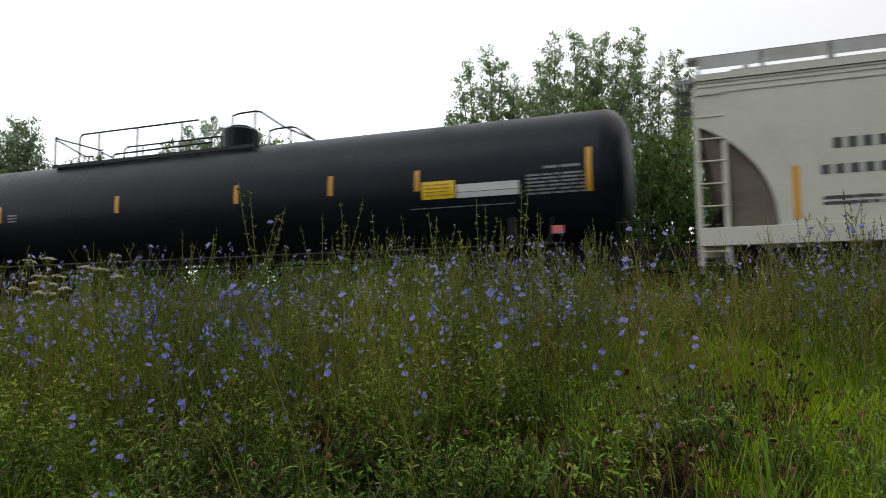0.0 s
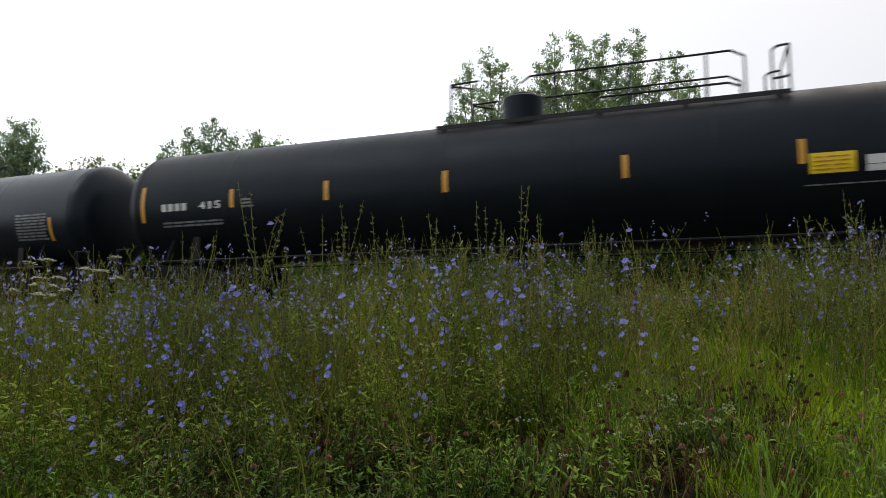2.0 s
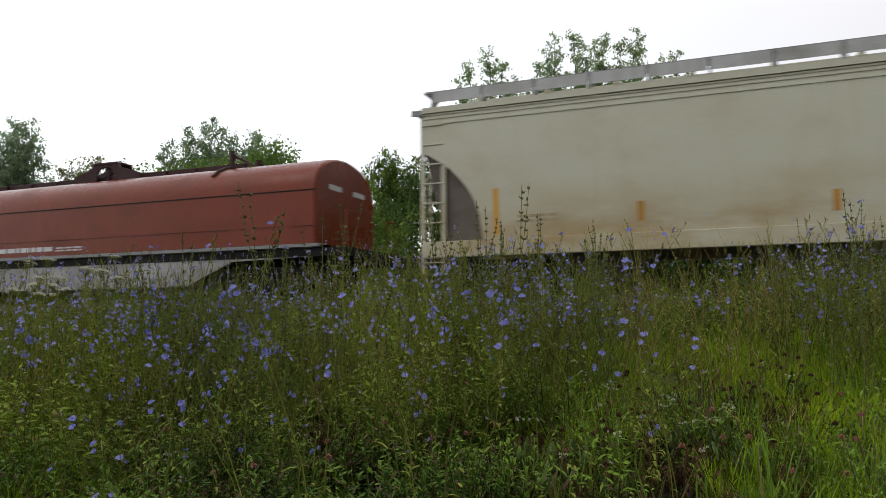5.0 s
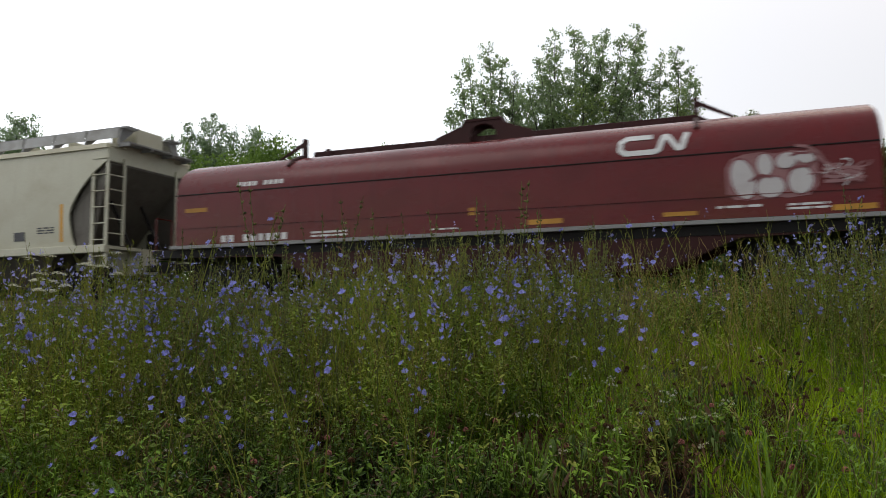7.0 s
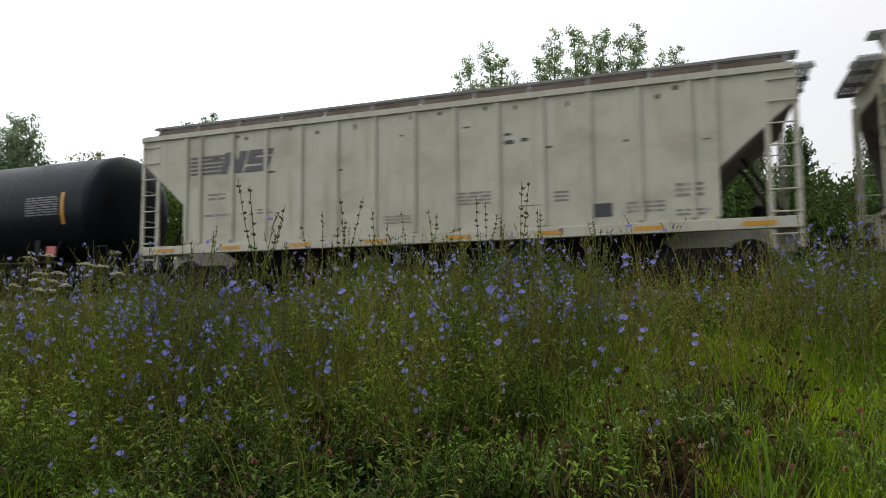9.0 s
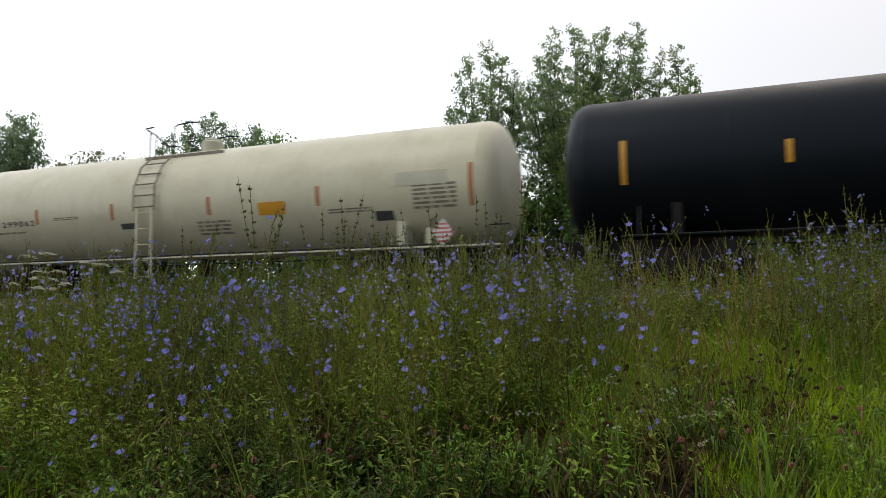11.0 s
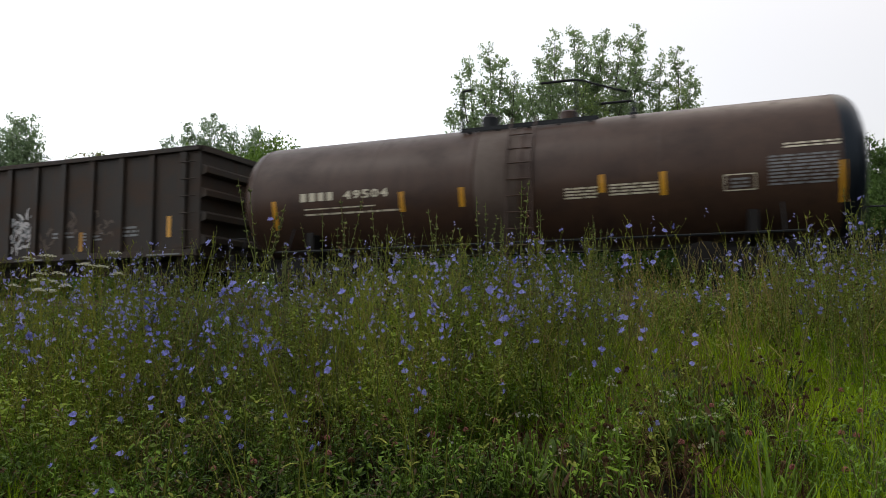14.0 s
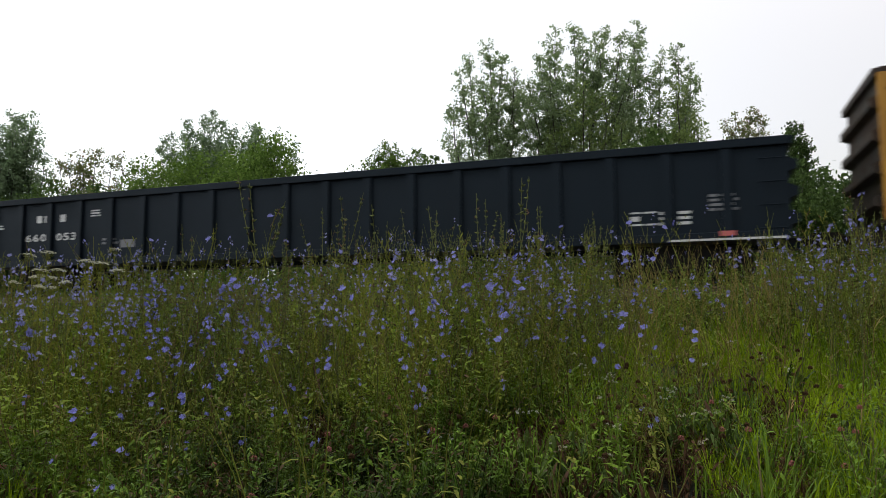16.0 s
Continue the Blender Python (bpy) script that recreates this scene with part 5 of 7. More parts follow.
def build_high_gondola(middle):
    ribs = [-5.9 + k * 0.985 for k in range(14)]
    car = gondola("high_gondola_car", "high-sided rusty dark brown gondola with yellow end", middle, 7.38, 1.02, 3.72, RUST, ribs, 0.12, 4)
    bm = bmesh.new()
    box(bm, -7.40, -6.28, -1.475, -1.452, 1.2, 3.58)
    part("yellow_end_panel", bm, YELLOW, car, "faded yellow end panel")
    bm = bmesh.new()
    box(bm, -6.40, -6.24, -1.56, -1.45, 1.1, 3.6, 0.01)
    part("yellow_rib", bm, YELLOW, car, "faded yellow rib")
    bm = bmesh.new()
    for x in (-7.32,):
        box(bm, x - 0.1, x + 0.08, -1.56, -1.45, 1.05, 3.62, 0.01)
    part("corner_post", bm, YELLOW, car, "faded yellow corner post")
    face = lambda z: -1.452
    figures(car, WHITE, [(-6.02, -5.16, 2.14, 2.36, 4, ()), ], face)
    lettering(car, WHITE, "160", -5.65, -5.12, 1.69, 1.88, face)
    lettering(car, WHITE, "292", -4.85, -4.27, 1.69, 1.88, face)
    rng = random.Random(11)
    for cx, cz_, w, h, cnt in ((-5.75, 2.55, 0.34, 0.30, 9), (1.45, 1.85, 0.40, 0.40, 46), (-3.6, 1.95, 0.12, 0.13, 4), (2.33, 1.62, 0.2, 0.2, 8), (3.26, 1.85, 0.22, 0.25, 10), (4.31, 1.85, 0.25, 0.26, 10)):
        for k in range(cnt):     # short curved strokes, wider and narrower along their length
            bm = bmesh.new()
            x, z = cx + rng.uniform(-w, w), cz_ + rng.uniform(-h, h)
            a, bend, step = rng.uniform(0, math.tau), rng.uniform(-0.7, 0.7), rng.uniform(0.04, 0.075)
            prev = None
            for q in range(6):
                wide = (0.012, 0.034, 0.045, 0.04, 0.028, 0.01)[q] * rng.uniform(0.6, 1.1)
                two = [bm.verts.new((x - math.sin(a) * wide, -1.458 - 0.0008 * k, z + math.cos(a) * wide)), bm.verts.new((x + math.sin(a) * wide, -1.458 - 0.0008 * k, z - math.cos(a) * wide))]
                if prev:
                    bm.faces.new((prev[0], prev[1], two[1], two[0]))
                prev = two
                x, z, a = x + math.cos(a) * step, z + math.sin(a) * step, a + bend
            part("spray_stroke", bm, (GRAFFITI if k % 3 else DIM) if cx < 2 else DUSTY, car, "white spray-painted stroke")
    bm = bmesh.new()
    prism_y(bm, [(-0.62, 1.32), (0.5, 1.32), (0.5, 1.52), (0.36, 1.66), (0.05, 1.72), (-0.25, 1.68), (-0.5, 1.56), (-0.62, 1.42)], -1.462, -1.45)
    part("spray_patch", bm, paint("olive_spray_paint", (0.16, 0.135, 0.06), (0.05, 0.04, 0.03), 0.9, 0.7), car, "faded olive spray-painted patch")
    marks(car, DIM, [(2.6, 3.4, 1.6, 1.8, 2), (3.6, 4.3, 1.5, 1.75, 3), (4.8, 5.5, 1.55, 1.85, 3), (-1.4, -0.9, 1.6, 1.65, 1)], face)
    plates(car, STRIP, [(6.40, 6.52, 1.5, 2.03)], face, "reflector_strip", "yellow reflective strip")
    plates(car, YELLOW, [(-3.45, -3.33, 1.15, 1.6), (-0.4, -0.3, 1.2, 1.5), (3.54, 3.66, 1.25, 1.75)], face, "reflector_strip", "yellow reflective strip")
    plates(car, DIM, [(5.9, 6.9, 1.05, 1.09), (-2.2, -0.6, 1.05, 1.08), (1.4, 2.4, 1.05, 1.08)], lambda z: -1.552, "sill_mark", "worn white sill line")
    return car


def build_low_gondola(middle):
    ribs = [-9.8 + k * 1.045 for k in range(19)]
    car = gondola("low_gondola_car", "long low blue-black gondola with broad top rim", middle, 10.05, 0.80, 2.66, NAVY, ribs, 0.16, 3)
    face = lambda z: -1.452
    figures(car, WHITE, [(-8.21, -7.1, 1.98, 2.17, 4, (2,)), ], face)
    lettering(car, WHITE, "660", -8.61, -7.85, 1.48, 1.68, face)
    lettering(car, WHITE, "053", -7.5, -6.78, 1.48, 1.68, face)
    marks(car, WHITE, [(7.28, 7.77, 1.14, 1.2, 1), (7.28, 7.77, 1.37, 1.43, 1), (7.28, 7.45, 1.2, 1.37, 1), (7.82, 8.05, 1.12, 1.42, 3), (8.15, 8.38, 1.12, 1.42, 3), (-6.3, -6.0, 2.05, 2.25, 3), (-9.66, -9.46, 1.85, 2.0, 2)], face)
    marks(car, DIM, [(8.7, 9.2, 1.35, 1.7, 4), (-5.9, -5.4, 1.3, 1.5, 2)], face)
    plates(car, PINK, [(8.87, 9.13, 0.89, 0.98)], lambda z: -1.552, "small_placard", "small red placard")
    plates(car, WHITE, [(7.98, 9.98, 0.81, 0.85)], lambda z: -1.552, "sill_mark", "worn white sill line")
    bm = bmesh.new()
    plate_on(bm, -5.3, -4.85, 1.22, 1.42, face)
    part("spray_patch", bm, DIM, car, "faded grey spray-painted patch")
    # heap of scrap at the far end of the load
    rng = random.Random(6)
    heap = new("scrap_load")
    tagged(heap, "dark heap of scrap steel lying in the gondola", "scrap", group="")
    CARS.append((heap, middle))
    for k in range(60):
        bm = bmesh.new()
        x, y = -9.2 + abs(rng.gauss(0, 0.5)), rng.uniform(-1.1, 1.1)
        z = 0.95 + rng.random() * max(0.2, 2.0 - (x + 9.3) * 1.1)
        box(bm, -rng.uniform(0.2, 0.5), rng.uniform(0.2, 0.5), -0.22, 0.22, -0.14, 0.14, 0.04)
        bmesh.ops.transform(bm, matrix=pose(max(x, -9.45), y, z, rng.uniform(-40, 40), rng.uniform(-30, 30), rng.uniform(-40, 40)), verts=bm.verts)
        part("scrap_piece", bm, SCRAP, heap)
    return car


build_long_hopper(125.9, True)
build_black_tank(105.2, False)
build_black_tank(83.7, True)
build_faded_tank(65.05)
build_long_hopper(47.5, False)
build_coil_car(28.05, ORANGE, "orange_coil_car", "rust-orange coil car with rounded hood", False)
build_coil_car(10.05, MAROON, "maroon_coil_car", "maroon coil car with rounded hood and spray paint", True)
build_short_hopper(-5.55)
build_ribbed_hopper(-20.26)
build_plain_tank(-37.75)
build_cream_tank(-56.1)
build_slate_tank(-74.65)
build_brown_tank(-91.15)
build_high_gondola(-106.19)
build_low_gondola(-125.1)
# ---- plants: materials ----
def leaf_material(name, low, high, through_=0.35, rough=0.55, tired=None, patchy=True, gloss=0.05):
    """Leaf colour that differs from leaf to leaf and along each leaf, with light coming through."""
    m, n, l, p = nodes_of(name)
    geo = n.new("ShaderNodeNewGeometry")
    c = mixed(n, l, geo.outputs["Random Per Island"], low, high)
    c = mixed(n, l, ramp(n, l, noise_at(n, l, 1.3, (1, 1, 1), 3), 0.42, 0.68), c, tuple(v * 0.6 for v in low))
    c = mixed(n, l, ramp(n, l, noise_at(n, l, 60, (1, 1, 1), 3), 0.5, 0.85), c, tuple(v * 1.25 for v in high))
    if patchy:
        c = mixed(n, l, ramp(n, l, noise_at(n, l, 0.55, (1, 1, 0.4), 2), 0.40, 0.62), c, tuple(v * k for v, k in zip(high, (1.05, 1.0, 0.8))))
    if tired:
        pick = n.new("ShaderNodeMath"); pick.operation = "GREATER_THAN"; pick.inputs[1].default_value = 0.88
        more = n.new("ShaderNodeMath"); more.operation = "FRACT"
        mul = n.new("ShaderNodeMath"); mul.operation = "MULTIPLY"; mul.inputs[1].default_value = 7.31
        l.new(geo.outputs["Random Per Island"], mul.inputs[0]); l.new(mul.outputs[0], more.inputs[0]); l.new(more.outputs[0], pick.inputs[0])
        c = mixed(n, l, pick.outputs[0], c, tired)
    l.new(c, p.inputs["Base Color"])
    p.inputs["Roughness"].default_value = rough
    p.inputs["Specular IOR Level"].default_value = gloss
    tr = n.new("ShaderNodeBsdfTranslucent")
    l.new(c, tr.inputs["Color"])
    mx = n.new("ShaderNodeMixShader")
    mx.inputs[0].default_value = through_
    l.new(p.outputs[0], mx.inputs[1]); l.new(tr.outputs[0], mx.inputs[2])
    l.new(mx.outputs[0], n["Material Output"].inputs["Surface"])
    return m


STEM = leaf_material("chicory_stem", (0.048, 0.066, 0.012), (0.245, 0.27, 0.05), 0.15, 0.7, (0.17, 0.105, 0.06))
SPRIG = leaf_material("fine_weed_leaf", (0.013, 0.032, 0.006), (0.225, 0.315, 0.032), 0.2, 0.5, (0.075, 0.05, 0.025), gloss=0.1)
SPIRE = leaf_material("budding_stem", (0.042, 0.054, 0.016), (0.20, 0.225, 0.07), 0.1, 0.7, (0.13, 0.075, 0.045), False)
BUD = leaf_material("chicory_bud", (0.058, 0.074, 0.016), (0.19, 0.205, 0.048), 0.1, 0.7, (0.09, 0.06, 0.035))
PETAL = leaf_material("chicory_petal", (0.125, 0.135, 0.45), (0.38, 0.39, 0.82), 0.35, 0.6)
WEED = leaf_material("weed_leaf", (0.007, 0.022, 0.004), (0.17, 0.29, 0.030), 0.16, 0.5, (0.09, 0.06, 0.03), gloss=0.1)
GRASS = leaf_material("grass_blade", (0.014, 0.036, 0.006), (0.13, 0.225, 0.028), 0.17, 0.48, (0.16, 0.13, 0.055), gloss=0.12)
LUSH = leaf_material("bright_grass_blade", (0.075, 0.16, 0.006), (0.32, 0.46, 0.018), 0.34, 0.5, (0.17, 0.16, 0.05))
STRAW = leaf_material("dry_grass_stalk", (0.17, 0.13, 0.05), (0.33, 0.26, 0.105), 0.15, 0.7)
LACE = leaf_material("lace_floret", (0.45, 0.46, 0.34), (0.62, 0.62, 0.50), 0.3, 0.7)
CLOVER = leaf_material("clover_head", (0.30, 0.10, 0.10), (0.48, 0.21, 0.20), 0.2, 0.8, (0.12, 0.06, 0.04))
DAISY = leaf_material("white_floret", (0.50, 0.50, 0.45), (0.66, 0.66, 0.60), 0.3, 0.7)
LITTER = leaf_material("dead_leaf", (0.04, 0.022, 0.012), (0.13, 0.075, 0.038), 0.1, 0.9, None, False)
DULL = leaf_material("dull_leaf", (0.022, 0.040, 0.010), (0.14, 0.20, 0.05), 0.12, 0.5, (0.10, 0.055, 0.03), False, gloss=0.1)


# ---- plants: building blocks, each a set of corners and triangles ----
class Soup:
    def __init__(self):
        self.v, self.f, self.n = [], [], 0

    def add(self, v, f):
        v = np.asarray(v, float)
        self.v.append(v)
        self.f.append(np.asarray(f, int) + self.n)
        self.n += len(v)

    def arrays(self):
        if not self.v:
            return np.zeros((0, 3)), np.zeros((0, 3), int)
        return np.concatenate(self.v), np.concatenate(self.f)


def stalk(soup, pts, r0, r1):
    """A thin three-sided stalk along pts."""
    pts = np.asarray(pts, float)
    k = len(pts)
    ring = np.array([(math.cos(a), math.sin(a), 0) for a in (0.3, 2.4, 4.5)])
    rad = np.linspace(r0, r1, k)
    v = (pts[:, None] + ring[None] * rad[:, None, None]).reshape(-1, 3)
    f = []
    for i in range(k - 1):
        for j in range(3):
            a, b = i * 3 + j, i * 3 + (j + 1) % 3
            f += [(a, b, b + 3), (a, b + 3, a + 3)]
    soup.add(v, f)


def spindle(soup, at, way, length, r):
    way = np.asarray(way, float) / np.linalg.norm(way)
    u = np.cross(way, (0.3, 0.9, 0.2)); u /= np.linalg.norm(u)
    w = np.cross(way, u)
    mid = np.asarray(at) + way * length * 0.4
    v = [np.asarray(at), mid + u * r, mid + (w * 0.87 - u * 0.5) * r, mid - (w * 0.87 + u * 0.5) * r, np.asarray(at) + way * length]
    soup.add(v, [(0, 2, 1), (0, 3, 2), (0, 1, 3), (4, 1, 2), (4, 2, 3), (4, 3, 1)])


def blade(soup, base, way, side, length, width, droop):
    """A bent leaf blade of two quads and a tip."""
    way, side, base = np.asarray(way, float), np.asarray(side, float), np.asarray(base, float)
    p1 = base + way * length * 0.45 - np.array((0, 0, droop * 0.15 * length))
    p2 = base + way * length * 0.8 - np.array((0, 0, droop * 0.5 * length))
    p3 = base + way * length - np.array((0, 0, droop * length))
    v = [base - side * width * 0.25, base + side * width * 0.25, p1 - side * width * 0.5, p1 + side * width * 0.5, p2 - side * width * 0.32, p2 + side * width * 0.32, p3]
    soup.add(v, [(0, 1, 3), (0, 3, 2), (2, 3, 5), (2, 5, 4), (4, 5, 6)])


def blossom(soup, at, way, r, rng, petals=13):
    """A chicory flower: two rounds of blunt, toothed petals."""
    way = np.asarray(way, float); way /= np.linalg.norm(way)
    u = np.cross(way, (0.2, 0.3, 0.93)); u /= np.linalg.norm(u)
    w = np.cross(way, u)
    for layer, (k, rr, lift) in enumerate(((petals, r, 0.34), (petals - 4, r * 0.66, 0.95))):
        off = rng.random() * 2
        for i in range(k):
            a = off + i * math.tau / k + rng.uniform(-0.14, 0.14)
            d = u * math.cos(a) + w * math.sin(a)
            s = -u * math.sin(a) + w * math.cos(a)
            ln = rr * rng.uniform(0.72, 1.1)
            hw = ln * rng.uniform(0.16, 0.23)
            c = np.asarray(at) + way * (0.003 + 0.003 * layer)
            m_ = c + d * ln * 0.6 + way * ln * lift * 0.5
            t_ = c + d * ln + way * ln * lift * rng.uniform(0.5, 1.1)
            soup.add([c - s * hw * 0.3, c + s * hw * 0.3, m_ + s * hw, t_ + s * hw * 0.95, t_ - s * hw * 0.95, m_ - s * hw],
                     [(0, 1, 2), (0, 2, 5), (5, 2, 3), (5, 3, 4)])


def chicory(seed, height, bloom, plain=False):
    """One wiry chicory plant: stem with buds, and flowers. Returns two soups."""
    rng = random.Random(seed)
    green, blue = Soup(), Soup()
    lean = (rng.uniform(-0.24, 0.24), rng.uniform(-0.24, 0.24))
    def on(k):
        return np.array((lean[0] * k ** 1.6 * height + 0.026 * math.sin(k * 9 + seed), lean[1] * k ** 1.6 * height + 0.026 * math.cos(k * 8), k * height))
    stalk(green, [on(k / 7) for k in range(8)], 0.0034, 0.0014)
    for k in range(rng.randint(6, 8) if plain else rng.randint(9, 13)):
        h = rng.uniform(0.28, 0.97)
        p0 = on(h)
        a = rng.uniform(0, math.tau)
        ln = height * rng.uniform(0.10, 0.42) * (1.15 - h)
        up = rng.uniform(0.9, 2.4)
        d = np.array((math.cos(a), math.sin(a), up)); d /= np.linalg.norm(d)
        p1 = p0 + d * ln * 0.5 + (0, 0, 0.02)
        p2 = p0 + d * ln + (0, 0, 0.10 * ln)
        stalk(green, [p0, p1, p2], 0.0021, 0.0011)
        for q in range(2 if plain else rng.randint(3, 5)):
            t = rng.uniform(0.2, 1.0)
            b = p0 + (p2 - p0) * t
            out_ = np.array((rng.uniform(-1, 1), rng.uniform(-1, 1), rng.uniform(0.4, 1.6)))
            spindle(green, b, out_, rng.uniform(0.010, 0.017), rng.uniform(0.0026, 0.0044))
            if rng.random() < (0.2 if plain else 0.55):
                blade(green, b, out_ / np.linalg.norm(out_), (rng.uniform(-1, 1), rng.uniform(-1, 1), 0), rng.uniform(0.018, 0.045), rng.uniform(0.005, 0.011), rng.uniform(0, 0.6))
        if rng.random() < bloom * (0.35 + 1.5 * max(0.0, min(1.0, (h - 0.4) / 0.3))):
            t = rng.uniform(0.15, 0.9)
            for q in range(rng.choice((1, 1, 2, 3))):
                b = p0 + (p2 - p0) * min(1.0, t + q * 0.14) + (0, 0, 0.006 * q)
                out_ = np.array((rng.uniform(-0.9, 0.9), rng.uniform(-0.9, 0.9), rng.uniform(-0.1, 1.1)))
                blossom(blue, b + out_ * 0.010, out_, rng.uniform(0.0100, 0.0155) * (1.0 if plain else 1.2), rng, 7 if plain else 10)
    for q in range(4 if plain else rng.randint(8, 12)):
        b = on(rng.uniform(0.55, 1.0))
        spindle(green, b, (rng.uniform(-1, 1), rng.uniform(-1, 1), rng.uniform(0.3, 1.4)), rng.uniform(0.010, 0.016), 0.0036)
    for q in range(5 if plain else rng.randint(14, 20)):
        h = rng.uniform(0.03, 0.75)
        a = rng.uniform(0, math.tau)
        blade(green, on(h), (math.cos(a) * 0.85, math.sin(a) * 0.85, 0.45), (-math.sin(a), math.cos(a), 0), rng.uniform(0.05, 0.13) * (1.15 - h), 0.018, rng.uniform(0.2, 0.8))
    return green.arrays(), blue.arrays()


def spire(seed, height):
    """A tall unbranched chicory stem set with tight knots of buds."""
    rng = random.Random(seed)
    s = Soup()
    lean = (rng.uniform(-0.1, 0.1), rng.uniform(-0.1, 0.1))
    on = lambda k: np.array((lean[0] * k ** 2 * height + 0.008 * math.sin(k * 11 + seed), lean[1] * k ** 2 * height, k * height))
    stalk(s, [on(k / 8) for k in range(9)], 0.0042, 0.0018)
    stems = [(0.45, 1.0, on)]
    for k in range(rng.randint(1, 3)):
        h0, a, ln = rng.uniform(0.5, 0.75), rng.uniform(0, math.tau), rng.uniform(0.18, 0.34) * height
        side = lambda q, h0=h0, a=a, ln=ln: on(h0) + np.array((math.cos(a) * 0.32 * ln * q ** 0.7, math.sin(a) * 0.32 * ln * q ** 0.7, ln * q))
        stalk(s, [side(q) for q in (0, 0.3, 0.65, 1)], 0.0026, 0.0014)
        stems.append((0.15, 1.0, side))
    for lo, hi, at in stems:
        knots = int((hi - lo) * height / (0.045 if at is on else 0.13))
        for i in range(knots):
            b = at(lo + (hi - lo) * (i + rng.random() * 0.6) / knots)
            for q in range(rng.randint(2, 4)):
                out_ = np.array((rng.uniform(-1, 1), rng.uniform(-1, 1), rng.uniform(0.3, 1.3)))
                spindle(s, b, out_, rng.uniform(0.014, 0.024), rng.uniform(0.0042, 0.0062))
            if rng.random() < 0.5:
                out_ = np.array((rng.uniform(-1, 1), rng.uniform(-1, 1), rng.uniform(-0.2, 0.8))); out_ /= np.linalg.norm(out_)
                blade(s, b, out_, (-out_[1], out_[0], 0.2), rng.uniform(0.018, 0.036), 0.008, 0.4)
    return s.arrays()


def weed(seed, height, leaf, width):
    """An upright broad-leaved weed with leaves all along its stem."""
    rng = random.Random(seed)
    s = Soup()
    lean = (rng.uniform(-0.2, 0.2), rng.uniform(-0.2, 0.2))
    on = lambda k: np.array((lean[0] * k * height, lean[1] * k * height, k * height))
    stalk(s, [on(0), on(0.5), on(1)], 0.004, 0.002)
    count = int(height / 0.022)
    for i in range(count):
        h = 0.15 + 0.85 * i / count
        a = i * 2.4 + rng.uniform(-0.4, 0.4)
        up = 0.2 + 0.9 * h
        d = np.array((math.cos(a), math.sin(a), up)); d /= np.linalg.norm(d)
        blade(s, on(h), d, (-math.sin(a), math.cos(a), rng.uniform(-0.3, 0.3)), leaf * rng.uniform(0.6, 1.15) * (1.15 - 0.5 * h), width * rng.uniform(0.7, 1.2), rng.uniform(0.15, 0.75))
    return s.arrays()


def leaflet(soup, base, way, side, length, width):
    tip = base + way * length
    mid = base + way * length * 0.45
    fold = np.array((0, 0, -0.12 * length))
    soup.add([base, mid + side * width / 2, tip + fold, mid - side * width / 2], [(0, 1, 2), (0, 2, 3)])


def sprig(seed, height, spread, leaf, width, count):
    """A bushy fine-leaved weed: several leaning stems set with small pointed leaves."""
    rng = random.Random(seed)
    s = Soup()
    for k in range(5):
        a0 = k * 1.257 + rng.uniform(-0.4, 0.4)
        lean = spread * rng.uniform(0.3, 1.0)
        h = height * rng.uniform(0.65, 1.05)
        on = lambda q: np.array((math.cos(a0) * lean * q ** 1.3, math.sin(a0) * lean * q ** 1.3, h * q))
        stalk(s, [on(0), on(0.5), on(1)], 0.0026, 0.0012)
        for i in range(count):
            q = 0.12 + 0.88 * (i + rng.random()) / count
            a = rng.uniform(0, math.tau)
            d = np.array((math.cos(a), math.sin(a), rng.uniform(-0.15, 0.9))); d /= np.linalg.norm(d)
            sd = np.array((-math.sin(a), math.cos(a), rng.uniform(-0.5, 0.5)))
            off = d * rng.uniform(0, 0.05) * (1.1 - q)
            leaflet(s, on(q) + off, d, sd, leaf * rng.uniform(0.6, 1.2), width * rng.uniform(0.7, 1.2))
    return s.arrays()


def tuft(seed, height, blades, width):
    rng = random.Random(seed)
    s = Soup()
    for i in range(blades):
        a = rng.uniform(0, math.tau)
        out_ = rng.uniform(0.1, 0.75)
        d = np.array((math.cos(a) * out_, math.sin(a) * out_, 1.0)); d /= np.linalg.norm(d)
        b = np.array((rng.gauss(0, 0.035), rng.gauss(0, 0.035), 0))
        blade(s, b, d, (-math.sin(a), math.cos(a), 0), height * rng.uniform(0.5, 1.15), width * rng.uniform(0.7, 1.3), rng.uniform(0.05, 0.85))
    return s.arrays()


def seed_grass(seed, height):
    """A dry grass stalk with a nodding seed head."""
    rng = random.Random(seed)
    s = Soup()
    a = rng.uniform(0, math.tau)
    lean = rng.uniform(0.05, 0.3)
    on = lambda k: np.array((math.cos(a) * lean * k ** 2 * height, math.sin(a) * lean * k ** 2 * height, k * height))
    stalk(s, [on(k / 5) for k in range(6)], 0.0022, 0.0009)
    for i in range(16):
        b = on(0.78 + 0.24 * i / 16)
        spindle(s, b, (rng.uniform(-1, 1), rng.uniform(-1, 1), rng.uniform(0.2, 1.4)), rng.uniform(0.012, 0.024), 0.0028)
    for i in range(3):
        aa = rng.uniform(0, math.tau)
        blade(s, on(rng.uniform(0.1, 0.5)), (math.cos(aa) * 0.6, math.sin(aa) * 0.6, 0.8), (-math.sin(aa), math.cos(aa), 0), 0.2, 0.006, 0.5)
    return s.arrays()


